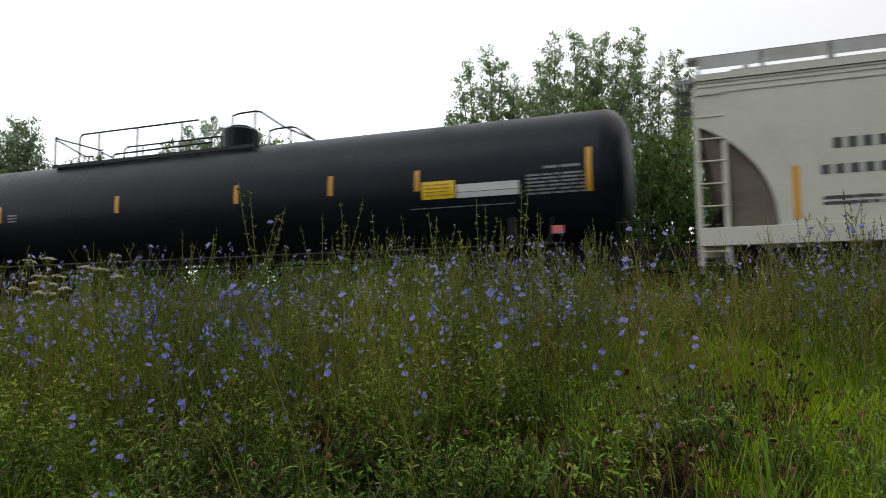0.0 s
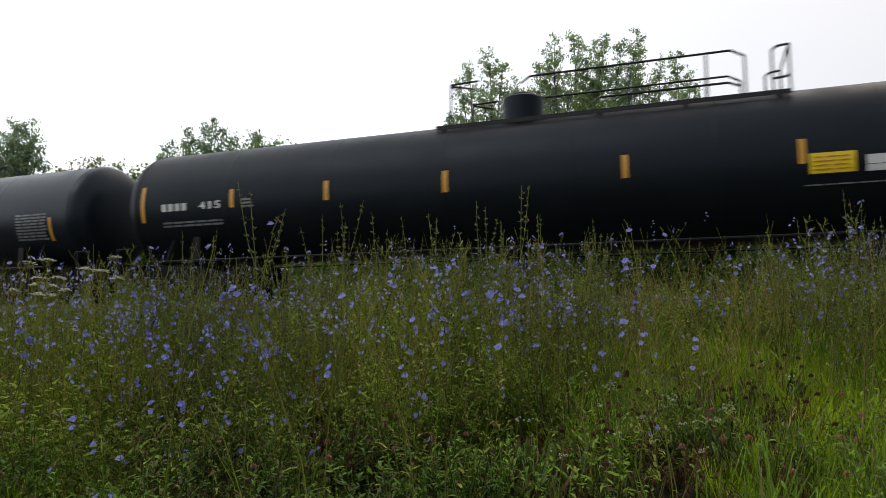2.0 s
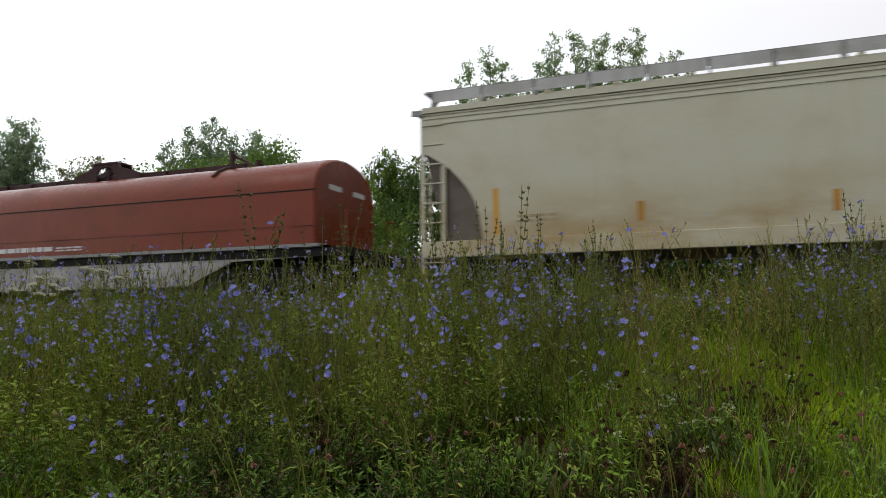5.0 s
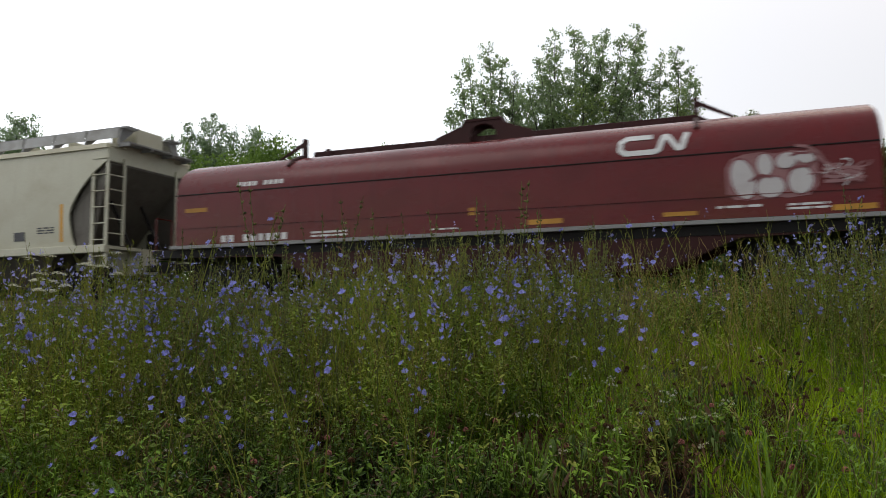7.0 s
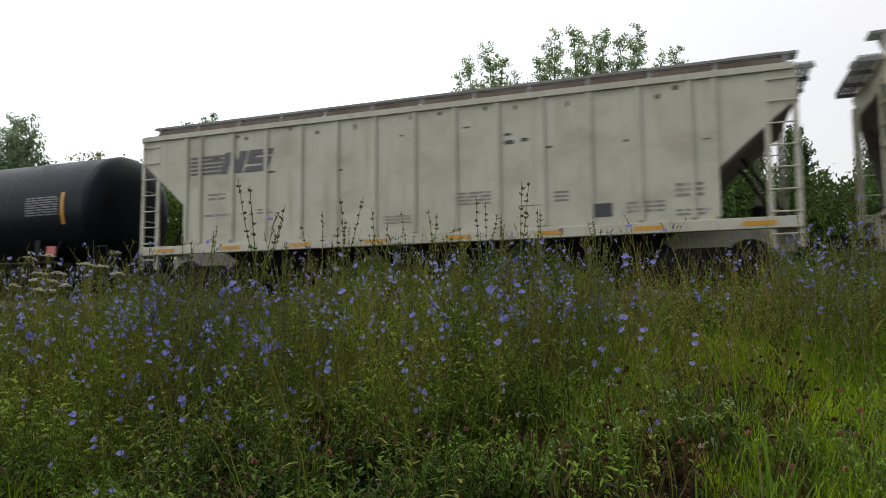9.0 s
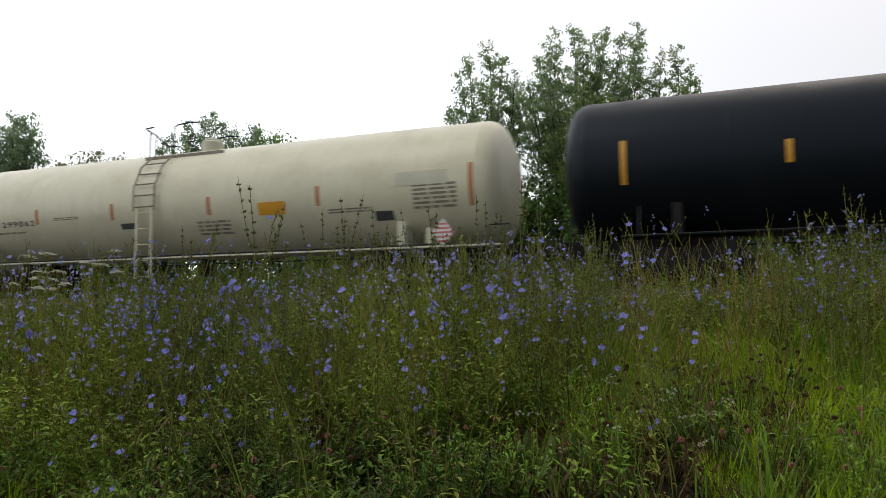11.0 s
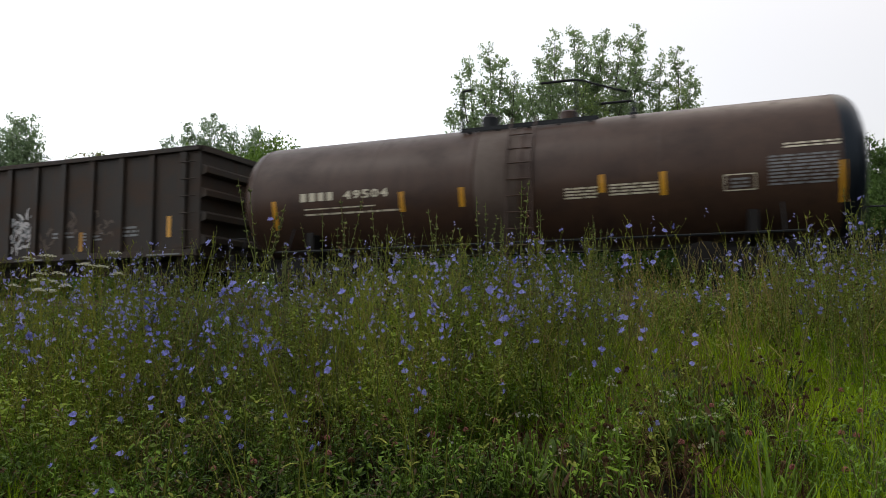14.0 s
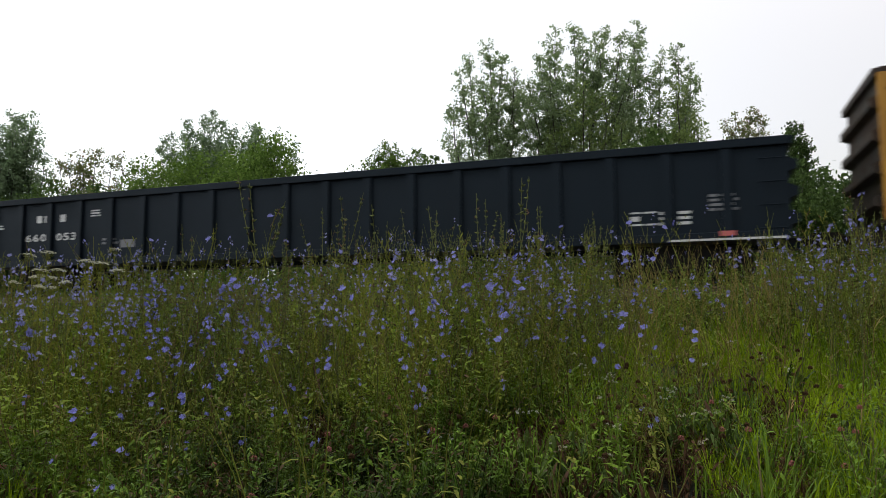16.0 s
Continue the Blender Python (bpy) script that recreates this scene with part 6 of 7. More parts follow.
def globe(seed, r, spikes):
    """A round flower head of many small florets."""
    rng = random.Random(seed)
    s = Soup()
    for i in range(spikes):
        z = 1 - 1.6 * (i + 0.5) / spikes
        a = i * 2.39996
        q = math.sqrt(max(0, 1 - z * z))
        d = np.array((q * math.cos(a), q * math.sin(a), z))
        spindle(s, d * r * 0.25, d, r * rng.uniform(0.75, 1.0), r * 0.16)
    return s.arrays()


def scatter(name, kinds, x, y, label, category, material, rs, lo=0.85, hi=1.15, sink=0.02, lift=None, tilt=0.08):
    """Plants of several kinds at the places x, y, joined into one object."""
    which = rs.randint(0, len(kinds), len(x))
    vs, fs, at = [], [], 0
    z = land(x, y) - sink if lift is None else lift
    for k, (v, f) in enumerate(kinds):
        pick = np.nonzero(which == k)[0]
        if not len(pick) or not len(v):
            continue
        a = rs.uniform(0, math.tau, len(pick))
        sc = rs.uniform(lo, hi, len(pick))[:, None]
        ca, sa = np.cos(a)[:, None], np.sin(a)[:, None]
        tx, ty = rs.uniform(-tilt, tilt, (len(pick), 1)), rs.uniform(-tilt, tilt, (len(pick), 1))
        X = (v[None, :, 0] * ca - v[None, :, 1] * sa) * sc + v[None, :, 2] * tx
        Y = (v[None, :, 0] * sa + v[None, :, 1] * ca) * sc + v[None, :, 2] * ty
        Z = v[None, :, 2] * sc
        P = np.stack([X + x[pick][:, None], Y + y[pick][:, None], Z + z[pick][:, None]], -1)
        vs.append(P.reshape(-1, 3))
        fs.append((f[None] + (np.arange(len(pick)) * len(v))[:, None, None]).reshape(-1, 3) + at)
        at += len(v) * len(pick)
    ob = new(name, mesh_from(name, np.concatenate(vs), np.concatenate(fs), material))
    return tagged(ob, label, category, kind="stuff")


TURN = radians(20.407)


def field(rs, count, near, far, a0, a1):
    """Places in the wedge of field between two bearings (tangent to the right of the line of sight) and two distances, even by area."""
    d = np.sqrt(rs.uniform(near ** 2, far ** 2, count))
    a = rs.uniform(a0, a1, count)
    return d * (-math.sin(TURN) + a * math.cos(TURN)), d * (math.cos(TURN) + a * math.sin(TURN))


def clumped(rs, places, keep):
    """Thins the places out, in hollows about half a metre across."""
    x, y = places
    v = np.sin(x * 5.3 + 2.1 * np.sin(y * 2.9)) + np.sin(y * 4.7 + 1.8 * np.sin(x * 3.7 + 1.0)) + rs.normal(0, 0.35, len(x))
    ok = v > np.quantile(v, 1 - keep)
    return x[ok], y[ok]


def join(*pairs):
    return np.concatenate([p[0] for p in pairs]), np.concatenate([p[1] for p in pairs])


def build_field():
    rs = np.random.RandomState(21)
    # tall chicory
    tall_, rich = (0.80, 0.92, 1.0, 1.08, 1.16, 1.24, 0.88, 1.02, 1.12, 1.3), (0.22, 0.28, 0.17, 0.34, 0.24, 0.16, 0.34, 0.25, 0.28, 0.15)
    for plain, places in ((False, join(field(rs, 180, 4.0, 6.4, -0.46, 0.17), field(rs, 20, 3.2, 4.0, -0.46, 0.05), field(rs, 70, 3.6, 6.4, -0.70, -0.42), field(rs, 12, 5.0, 6.4, 0.22, 0.46), field(rs, 42, 4.9, 6.4, 0.10, 0.26), field(rs, 24, 5.0, 6.4, 0.52, 0.72))),
                          (True, join(field(rs, 260, 6.4, 9.4, -0.46, 0.24), field(rs, 110, 6.4, 9.4, -0.72, -0.42), field(rs, 40, 6.4, 10.0, 0.22, 0.46), field(rs, 180, 5.6, 11.0, 0.46, 0.74), field(rs, 100, 9.4, 12.4, -0.75, 0.22)))):
        forms = [chicory(100 + k + 20 * plain, tall_[k], rich[k] * (1.25 if plain else 0.75), plain) for k in range(10)]
        for k, (name, mat, label) in enumerate((("chicory_stems", STEM, "thicket of wiry chicory stems with buds"), ("chicory_flowers", PETAL, "many small blue-violet chicory flowers"))):
            scatter(name, [f[k] for f in forms], *places, label, "wildflowers", mat, np.random.RandomState(11), tilt=0.3)
    spires = [spire(340 + k, 1.12 + 0.045 * k) for k in range(8)]
    spires = [mesh_from("chicory_spire", *s, SPIRE) for s in spires]
    x, y = join(field(rs, 130, 4.2, 7.5, -0.44, 0.26), field(rs, 26, 4.5, 8.0, 0.46, 0.70), field(rs, 18, 4.0, 7.0, -0.70, -0.38))
    for k in range(len(x)):
        ob = new("chicory_spire", spires[k % 8])
        ob.matrix_basis = pose(x[k], y[k], float(land(x[k], y[k])) - 0.02, rs.uniform(-4, 4), rs.uniform(-4, 4), rs.uniform(0, 360)) @ Matrix.Scale(rs.uniform(0.76, 1.1), 4)
        tagged(ob, "tall dark chicory spire with unopened buds", "wildflower", group="chicory spires in the field")
    # the tallest spires, by bearing, distance and the height of their points above the rails
    for k, (a, d, top) in enumerate(((0.108, 4.6, 0.48), (-0.144, 5.0, 0.41), (-0.171, 5.4, 0.41), (-0.076, 5.2, 0.42), (-0.039, 5.6, 0.43), (-0.001, 5.0, 0.37), (0.057, 4.9, 0.41), (0.068, 5.3, 0.45),
                                     (0.138, 5.2, 0.37), (-0.257, 4.4, 0.42), (-0.357, 5.0, 0.24), (0.60, 6.0, 0.42), (0.57, 6.4, 0.40))):
        x, y = d * (-math.sin(TURN) + a * math.cos(TURN)), d * (math.cos(TURN) + a * math.sin(TURN))
        g = float(land(x, y)) - 0.02
        ob = new("chicory_spire", spires[(3 * k + 1) % 8])
        ob.matrix_basis = pose(x, y, g, rs.uniform(-2, 2), rs.uniform(-2, 2), rs.uniform(0, 360)) @ Matrix.Scale((top - g) / (1.12 + 0.045 * ((3 * k + 1) % 8)), 4)
        tagged(ob, "tall dark chicory spire with unopened buds", "wildflower", group="chicory spires in the field")
    # stems without flowers fill the thicket
    bare = [chicory(300 + k, 0.72 + 0.07 * k, 0.0)[0] for k in range(6)]
    scatter("weed_stalks", bare, *join(field(rs, 30, 4.0, 9.0, -0.72, 0.30), field(rs, 30, 5.5, 10.0, 0.25, 0.72)), "thin green and brown weed stalks", "weeds", BUD, rs, tilt=0.2)
    # broad-leaved weeds
    low = [weed(400 + k, (0.22, 0.28, 0.34, 0.40, 0.46, 0.30)[k], (0.050, 0.058, 0.047, 0.062, 0.055, 0.066)[k], (0.012, 0.010, 0.014, 0.011, 0.009, 0.015)[k]) for k in range(6)]
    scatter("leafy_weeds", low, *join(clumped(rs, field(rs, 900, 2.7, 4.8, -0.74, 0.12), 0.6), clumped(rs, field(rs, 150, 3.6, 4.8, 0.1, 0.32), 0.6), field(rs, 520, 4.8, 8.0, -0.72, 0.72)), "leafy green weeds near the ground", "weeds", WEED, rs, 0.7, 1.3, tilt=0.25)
    fine = [sprig(430 + k, (0.45, 0.6, 0.72, 0.85, 0.55)[k], 0.24, (0.058, 0.05, 0.054, 0.046, 0.062)[k], (0.019, 0.016, 0.020, 0.015, 0.022)[k], 20) for k in range(5)]
    scatter("fine_weeds", fine, *join(clumped(rs, field(rs, 760, 3.8, 8.0, -0.74, 0.15), 0.62), field(rs, 150, 6.0, 10.0, 0.28, 0.76), field(rs, 160, 8.5, 12.5, -0.8, 0.8)), "bushy fine-leaved green weeds", "weeds", SPRIG, rs, 0.75, 1.2, tilt=0.15)
    crest = [sprig(435 + k, (0.92, 1.02, 1.1)[k], 0.26, 0.044, 0.012, 26) for k in range(3)]
    scatter("crest_weeds", crest, *join(field(rs, 330, 5.0, 8.6, -0.74, 0.24), field(rs, 60, 6.4, 9.6, 0.46, 0.76)), "tall leafy weeds among the chicory", "weeds", SPRIG, rs, 0.85, 1.12, tilt=0.25)
    short = [sprig(440 + k, (0.25, 0.32, 0.4)[k], 0.2, (0.044, 0.052, 0.038)[k], (0.013, 0.015, 0.011)[k], 26) for k in range(3)]
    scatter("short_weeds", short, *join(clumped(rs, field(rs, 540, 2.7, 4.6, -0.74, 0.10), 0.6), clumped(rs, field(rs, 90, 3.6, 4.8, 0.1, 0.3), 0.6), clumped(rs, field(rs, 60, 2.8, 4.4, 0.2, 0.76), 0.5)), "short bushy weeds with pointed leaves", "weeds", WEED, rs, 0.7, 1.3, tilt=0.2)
    broad = [weed(470 + k, (0.2, 0.3, 0.38, 0.26)[k], (0.066, 0.074, 0.062, 0.078)[k], (0.019, 0.017, 0.017, 0.022)[k]) for k in range(4)]
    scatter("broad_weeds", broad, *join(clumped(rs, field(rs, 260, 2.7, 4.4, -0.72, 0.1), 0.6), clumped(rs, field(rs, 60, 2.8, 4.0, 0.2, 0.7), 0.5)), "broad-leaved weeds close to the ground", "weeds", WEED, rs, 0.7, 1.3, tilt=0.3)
    rosette = [tuft(480 + k, (0.16, 0.2, 0.24)[k], 16, 0.022) for k in range(3)]
    scatter("leaf_rosettes", rosette, *clumped(rs, field(rs, 420, 2.8, 5.2, -0.74, 0.5), 0.5), "low rosettes of pointed dull green leaves", "weeds", DULL, rs, 0.7, 1.3, sink=-0.1, tilt=0.4)
    tall = [weed(450 + k, 0.5 + 0.09 * k, 0.06, 0.014) for k in range(5)]
    scatter("tall_weeds", tall, *join(clumped(rs, field(rs, 400, 4.2, 9.5, -0.72, 0.22), 0.7), field(rs, 200, 6.5, 11.0, 0.3, 0.75)), "tall narrow-leaved weeds", "weeds", WEED, rs, 0.8, 1.2, tilt=0.3)
    # grass
    sods = [tuft(500 + k, (0.26, 0.34, 0.42, 0.5)[k], 26, 0.006) for k in range(4)]
    scatter("meadow_grass", sods, *join(field(rs, 90, 2.7, 3.8, -0.75, 0.75), clumped(rs, field(rs, 130, 2.8, 4.8, 0.02, 0.5), 0.6), field(rs, 170, 3.8, 6.0, -0.75, 0.1), field(rs, 480, 6.0, 12.5, -0.8, 0.8)), "dense dark green meadow grass", "grass", GRASS, rs, 0.7, 1.25, tilt=0.2)
    lush = [tuft(520 + k, (0.20, 0.27, 0.36)[k], 30, 0.0050) for k in range(3)]
    scatter("lush_grass", lush, *join(clumped(rs, field(rs, 640, 4.6, 7.6, 0.10, 0.42), 0.75), clumped(rs, field(rs, 220, 4.9, 6.4, -0.02, 0.2), 0.5), clumped(rs, field(rs, 380, 4.8, 8.2, 0.40, 0.56), 0.6), field(rs, 380, 3.7, 7.6, 0.48, 0.78), clumped(rs, field(rs, 110, 3.0, 3.8, 0.46, 0.78), 0.5),
                                      clumped(rs, field(rs, 150, 3.2, 4.8, 0.34, 0.54), 0.6), clumped(rs, field(rs, 720, 4.0, 5.6, 0.02, 0.50), 0.6), clumped(rs, field(rs, 260, 3.8, 5.0, -0.06, 0.22), 0.5), field(rs, 70, 3.0, 4.0, -0.72, -0.54)), "bright yellow-green grass", "grass", LUSH, rs, 0.75, 1.3, tilt=0.25)
    dry = [seed_grass(540 + k, (0.6, 0.72, 0.85, 0.95, 1.05)[k]) for k in range(5)]
    scatter("seeding_grass", dry, *join(field(rs, 230, 4.5, 9.5, 0.24, 0.50), field(rs, 200, 3.5, 9.5, -0.72, 0.72)), "dry grass stalks with seed heads", "grass", STRAW, rs, 0.8, 1.15, tilt=0.3)
    # the meadow goes on to both sides and behind
    wide = [tuft(580 + k, (0.3, 0.4, 0.5)[k], 14, 0.016) for k in range(3)]
    x, y = rs.uniform(-34, 30, 1000), rs.uniform(-9, 12.3, 1000)
    ahead = y * math.cos(TURN) - x * math.sin(TURN)
    across = x * math.cos(TURN) + y * math.sin(TURN)
    out_ = (np.abs(across) > 0.72 * ahead) & (np.hypot(x, y) > 0.8)
    scatter("outer_meadow", wide, x[out_], y[out_], "rough green meadow grass beside the railway", "grass", GRASS, rs, 0.7, 1.3, tilt=0.3)
    # withered leaves and stalks
    dead = [tuft(560 + k, 0.16, 12, 0.014) for k in range(3)]
    scatter("withered_leaves", dead, *join(field(rs, 420, 2.8, 5.5, -0.72, 0.2), field(rs, 230, 2.9, 5.2, 0.06, 0.50)), "brown withered leaves low among the weeds", "litter", LITTER, rs, 0.6, 1.3, sink=-0.08, tilt=0.6)
    husk = [sprig(570 + k, 0.3, 0.16, 0.035, 0.012, 9) for k in range(3)]
    scatter("withered_weeds", husk, *join(field(rs, 60, 3.0, 5.0, -0.4, 0.0), field(rs, 80, 3.2, 5.6, 0.16, 0.52), field(rs, 60, 5.0, 8.0, -0.7, 0.4)), "brown withered weeds gone to seed", "weeds", LITTER, rs, 0.7, 1.3, tilt=0.3)


def build_lace(x, y, z, r, tilt, seed):
    """Wild carrot: a thin stem, rays and a flat umbel of florets."""
    rng = random.Random(seed)
    plant = new("wild_carrot")
    g = float(land(x, y)) - 0.02
    plant.location = (x, y, g)
    tagged(plant, "wild carrot with a flat creamy white umbel", "wildflower", group="wild carrots in the field")
    h = z - g
    s = Soup()
    stalk(s, [(0.03, 0.02, 0), (0.02, 0.0, h * 0.5), (0, 0, h - 0.05)], 0.0034, 0.002)
    heads = []
    for i in range(26):
        a = i * 2.39996
        q = r * math.sqrt((i + 0.5) / 26)
        p = np.array((q * math.cos(a), q * math.sin(a), h + 0.012 * rng.random() + q * tilt * math.cos(a) - 0.25 * q * q / r))
        stalk(s, [(0, 0, h - 0.05), p - (0, 0, 0.004)], 0.0010, 0.0007)
        heads.append(p)
    v, f = s.arrays()
    st = new("stem", mesh_from("stem", v, f, STEM)); st.parent = plant
    s = Soup()
    for p in heads:
        for k in range(7):
            q = p + np.array((rng.gauss(0, 0.005), rng.gauss(0, 0.005), rng.uniform(0, 0.004)))
            e = rng.uniform(0.003, 0.005)
            a = rng.uniform(0, 3)
            c_, s_ = math.cos(a) * e, math.sin(a) * e
            s.add([q + (c_, s_, 0.001), q + (-s_, c_, -0.001), q + (-c_, -s_, 0.001), q + (s_, -c_, -0.001)], [(0, 1, 2), (0, 2, 3)])
    v, f = s.arrays()
    um = new("umbel", mesh_from("umbel", v, f, LACE)); um.parent = plant


def build_chicory_plant(x, y, z, seed):
    """A single chicory plant that stands out from the thicket."""
    rng = random.Random(seed)
    plant = new("chicory_plant")
    x, y, z = x * 1.3, y * 1.3, -0.374 + (z + 0.374) * 1.3
    bx, by = x + rng.choice((-1, 1)) * rng.uniform(0.08, 0.32), y + rng.uniform(-0.02, 0.2)
    g = float(land(bx, by)) - 0.02
    plant.location = (bx, by, g)
    tagged(plant, "single chicory plant with blue-violet flowers", "wildflower", group="chicory plants in the field")
    top = np.array((x - bx, y - by, z - g))
    s = Soup()
    tip = top + np.array((rng.uniform(-0.03, 0.03), 0.02, rng.uniform(0.02, 0.12)))
    bow = top[0] * 0.35
    path = [np.zeros(3), top * 0.25 + (-bow * 0.6, 0, 0.01), top * 0.5 + (-bow, 0.01, 0), top * 0.76 + (-bow * 0.7, 0.01, 0), top + (0.008, 0.012, -0.006), tip]
    stalk(s, path, 0.0038, 0.0015)
    for k in range(7):
        h = rng.uniform(0.35, 1.0)
        b = top * h
        a = rng.uniform(0, math.tau)
        e = b + np.array((math.cos(a), math.sin(a), 1.1)) * rng.uniform(0.04, 0.13)
        stalk(s, [b, (b + e) / 2 + (0, 0, -0.006), e], 0.0018, 0.0011)
        for q in range(3):
            spindle(s, b + (e - b) * rng.uniform(0.3, 1), (rng.uniform(-1, 1), rng.uniform(-1, 1), 0.9), 0.014, 0.0035)
    for k in range(5):
        spindle(s, path[4] + (tip - path[4]) * rng.random(), (rng.uniform(-1, 1), rng.uniform(-1, 1), 0.8), 0.014, 0.0038)
    for k in range(8):
        a = rng.uniform(0, math.tau)
        blade(s, top * rng.uniform(0.05, 0.5), (math.cos(a) * 0.8, math.sin(a) * 0.8, 0.5), (-math.sin(a), math.cos(a), 0), rng.uniform(0.05, 0.12), 0.016, 0.5)
    v, f = s.arrays()
    st = new("stem", mesh_from("stem", v, f, STEM)); st.parent = plant
    for k in range(1 + (seed % 3 == 0)):
        s = Soup()
        at = top if k == 0 else top + np.array((rng.uniform(-0.03, 0.03), 0, rng.uniform(-0.045, -0.02)))
        blossom(s, at, (rng.uniform(-0.7, 0.7), -0.75, rng.uniform(0.2, 1.5)), rng.uniform(0.0155, 0.0205), rng, 14)
        v, f = s.arrays()
        fl = new("flower", mesh_from("flower", v, f, PETAL)); fl.parent = plant


def build_flowers():
    spots = [(-0.23, 2.14, -0.40), (-0.28, 2.57, -0.45), (-0.23, 2.88, -0.46), (-0.19, 2.90, -0.54), (-0.39, 2.83, -0.53), (-0.54, 3.62, -0.64),
             (-0.30, 2.57, -0.59), (-0.06, 2.95, -0.59), (-0.04, 2.66, -0.47), (-0.27, 2.83, -0.05), (-0.16, 3.24, -0.03), (-0.29, 2.83, -0.17),
             (-0.24, 3.69, -0.14), (-0.28, 3.26, -0.83), (-0.20, 2.92, -0.82), (-0.10, 3.35, -1.00), (-0.63, 2.20, -0.48), (-1.13, 2.56, -0.58),
             (-1.31, 1.57, -0.53), (-2.42, 2.45, -0.65), (-2.11, 1.91, -0.73), (-2.19, 1.90, -0.91), (-1.96, 1.98, -0.87), (-2.04, 1.94, -0.82),
             (-1.57, 1.51, -0.86), (-1.49, 1.85, -0.15), (-1.20, 1.59, -0.30), (-1.43, 2.10, -0.05), (-1.59, 1.86, -0.72), (-1.75, 2.04, -0.68)]
    for k, s in enumerate(spots):
        build_chicory_plant(*s, 700 + k)
    more = [(-1.00, 1.84, -0.32), (-0.55, 1.84, -0.32), (-0.62, 2.42, -0.29), (-0.63, 2.74, -0.50), (-0.88, 2.09, -0.39), (-1.14, 2.01, -0.54), (-1.06, 2.02, -0.34), (-1.99, 1.98, -1.0), (-2.05, 2.22, -0.71)]
    for k, s in enumerate(more):
        build_chicory_plant(*s, 760 + k)
    rs = np.random.RandomState(31)
    x, y = field(rs, 16, 4.2, 5.6, -0.62, -0.46)
    for k in range(16):
        build_lace(x[k], y[k], -0.374 + y[k] * rs.uniform(0.025, 0.108) + 0.05, rs.uniform(0.028, 0.055), rs.uniform(-0.3, 0.3), k)
    # one fresh shoot of goldenrod among the dry grass
    x, y = 5.5 * (-math.sin(TURN) + 0.423 * math.cos(TURN)), 5.5 * (math.cos(TURN) + 0.423 * math.sin(TURN))
    shoot = new("goldenrod_shoot", mesh_from("goldenrod_shoot", *weed(661, 1.04, 0.085, 0.010), LUSH))
    shoot.location = (x, y, float(land(x, y)) - 0.02)
    tagged(shoot, "bright green leafy goldenrod shoot among dry grass", "weed")
    # clover and small white flowers low in the grass
    head = globe(1, 0.0175, 70)
    x, y = field(rs, 34, 3.0, 4.6, -0.66, 0.6)
    stem = Soup()
    stalk(stem, [(0, 0, -0.32), (0.01, 0, -0.15), (0, 0, 0)], 0.0017, 0.0013)
    sv, sf = stem.arrays()
    stem_me, head_me = mesh_from("stem", sv, sf, STEM), mesh_from("flower_head", *head, CLOVER)
    for k in range(34):
        c_ = new("red_clover")
        c_.location = (x[k], y[k], float(land(x[k], y[k])) + rs.uniform(0.22, 0.36))
        tagged(c_, "faded pink red-clover head on a thin stem", "wildflower", group="red clover in the grass")
        a, b_ = new("stem", stem_me), new("flower_head", head_me)
        a.parent = b_.parent = c_
    # dried heads, gone brown
    brown = mesh_from("flower_head", *globe(2, 0.0165, 60), LITTER)
    x, y = join(field(rs, 46, 3.4, 5.4, 0.22, 0.55), field(rs, 22, 3.0, 4.0, -0.3, 0.3))
    for k in range(len(x)):
        c_ = new("dried_clover")
        c_.location = (x[k], y[k], float(land(x[k], y[k])) + rs.uniform(0.24, 0.38))
        tagged(c_, "dried brown clover head on a thin stem", "wildflower", group="dried clover in the grass")
        a, b_ = new("stem", stem_me), new("flower_head", brown)
        a.parent = b_.parent = c_
    tiny = globe(3, 0.0078, 11)
    x, y = join(field(rs, 60, 3.2, 6.0, -0.5, 0.5), field(rs, 16, 3.1, 4.8, -0.05, 0.4))
    gx, gy = np.repeat(x, 5) + rs.normal(0, 0.02, 380), np.repeat(y, 5) + rs.normal(0, 0.02, 380)
    lift = np.repeat(land(x, y) + rs.uniform(0.28, 0.5, 76), 5) + rs.normal(0, 0.008, 380)
    scatter("white_florets", [tiny], gx, gy, "clusters of tiny white flowers in the grass", "wildflowers", DAISY, rs, lift=lift)


build_field()
build_flowers()
# ---- trees and hedge behind the railway ----
BARK = paint("grey_bark", (0.065, 0.055, 0.045), (0.03, 0.026, 0.02), 0.6, 0.9)
POPLAR = leaf_material("poplar_leaf", (0.23, 0.325, 0.15), (0.39, 0.49, 0.25), 0.7, 0.5, None, False)
# Lightened leaf colour: distance haze is mixed in for the far wood.
DEEP = leaf_material("hazed_tree_leaf", (0.13, 0.20, 0.085), (0.255, 0.35, 0.155), 0.6, 0.5, None, False)
FRESH = leaf_material("hedge_leaf", (0.085, 0.155, 0.028), (0.21, 0.32, 0.065), 0.55, 0.5, None, False)
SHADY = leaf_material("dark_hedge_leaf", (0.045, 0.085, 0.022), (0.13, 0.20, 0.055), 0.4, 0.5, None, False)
# Paler than real foliage: the haze over distant trees is in the colour.
HAZEGREEN = leaf_material("haze_pale_leaf", (0.21, 0.30, 0.165), (0.36, 0.46, 0.26), 0.6, 0.5, None, False)
YOUNG = leaf_material("young_poplar_leaf", (0.17, 0.245, 0.075), (0.33, 0.42, 0.14), 0.6, 0.5, None, False)
TIRED = leaf_material("browning_tree_leaf", (0.15, 0.19, 0.07), (0.30, 0.33, 0.13), 0.5, 0.5, (0.22, 0.14, 0.07), False)


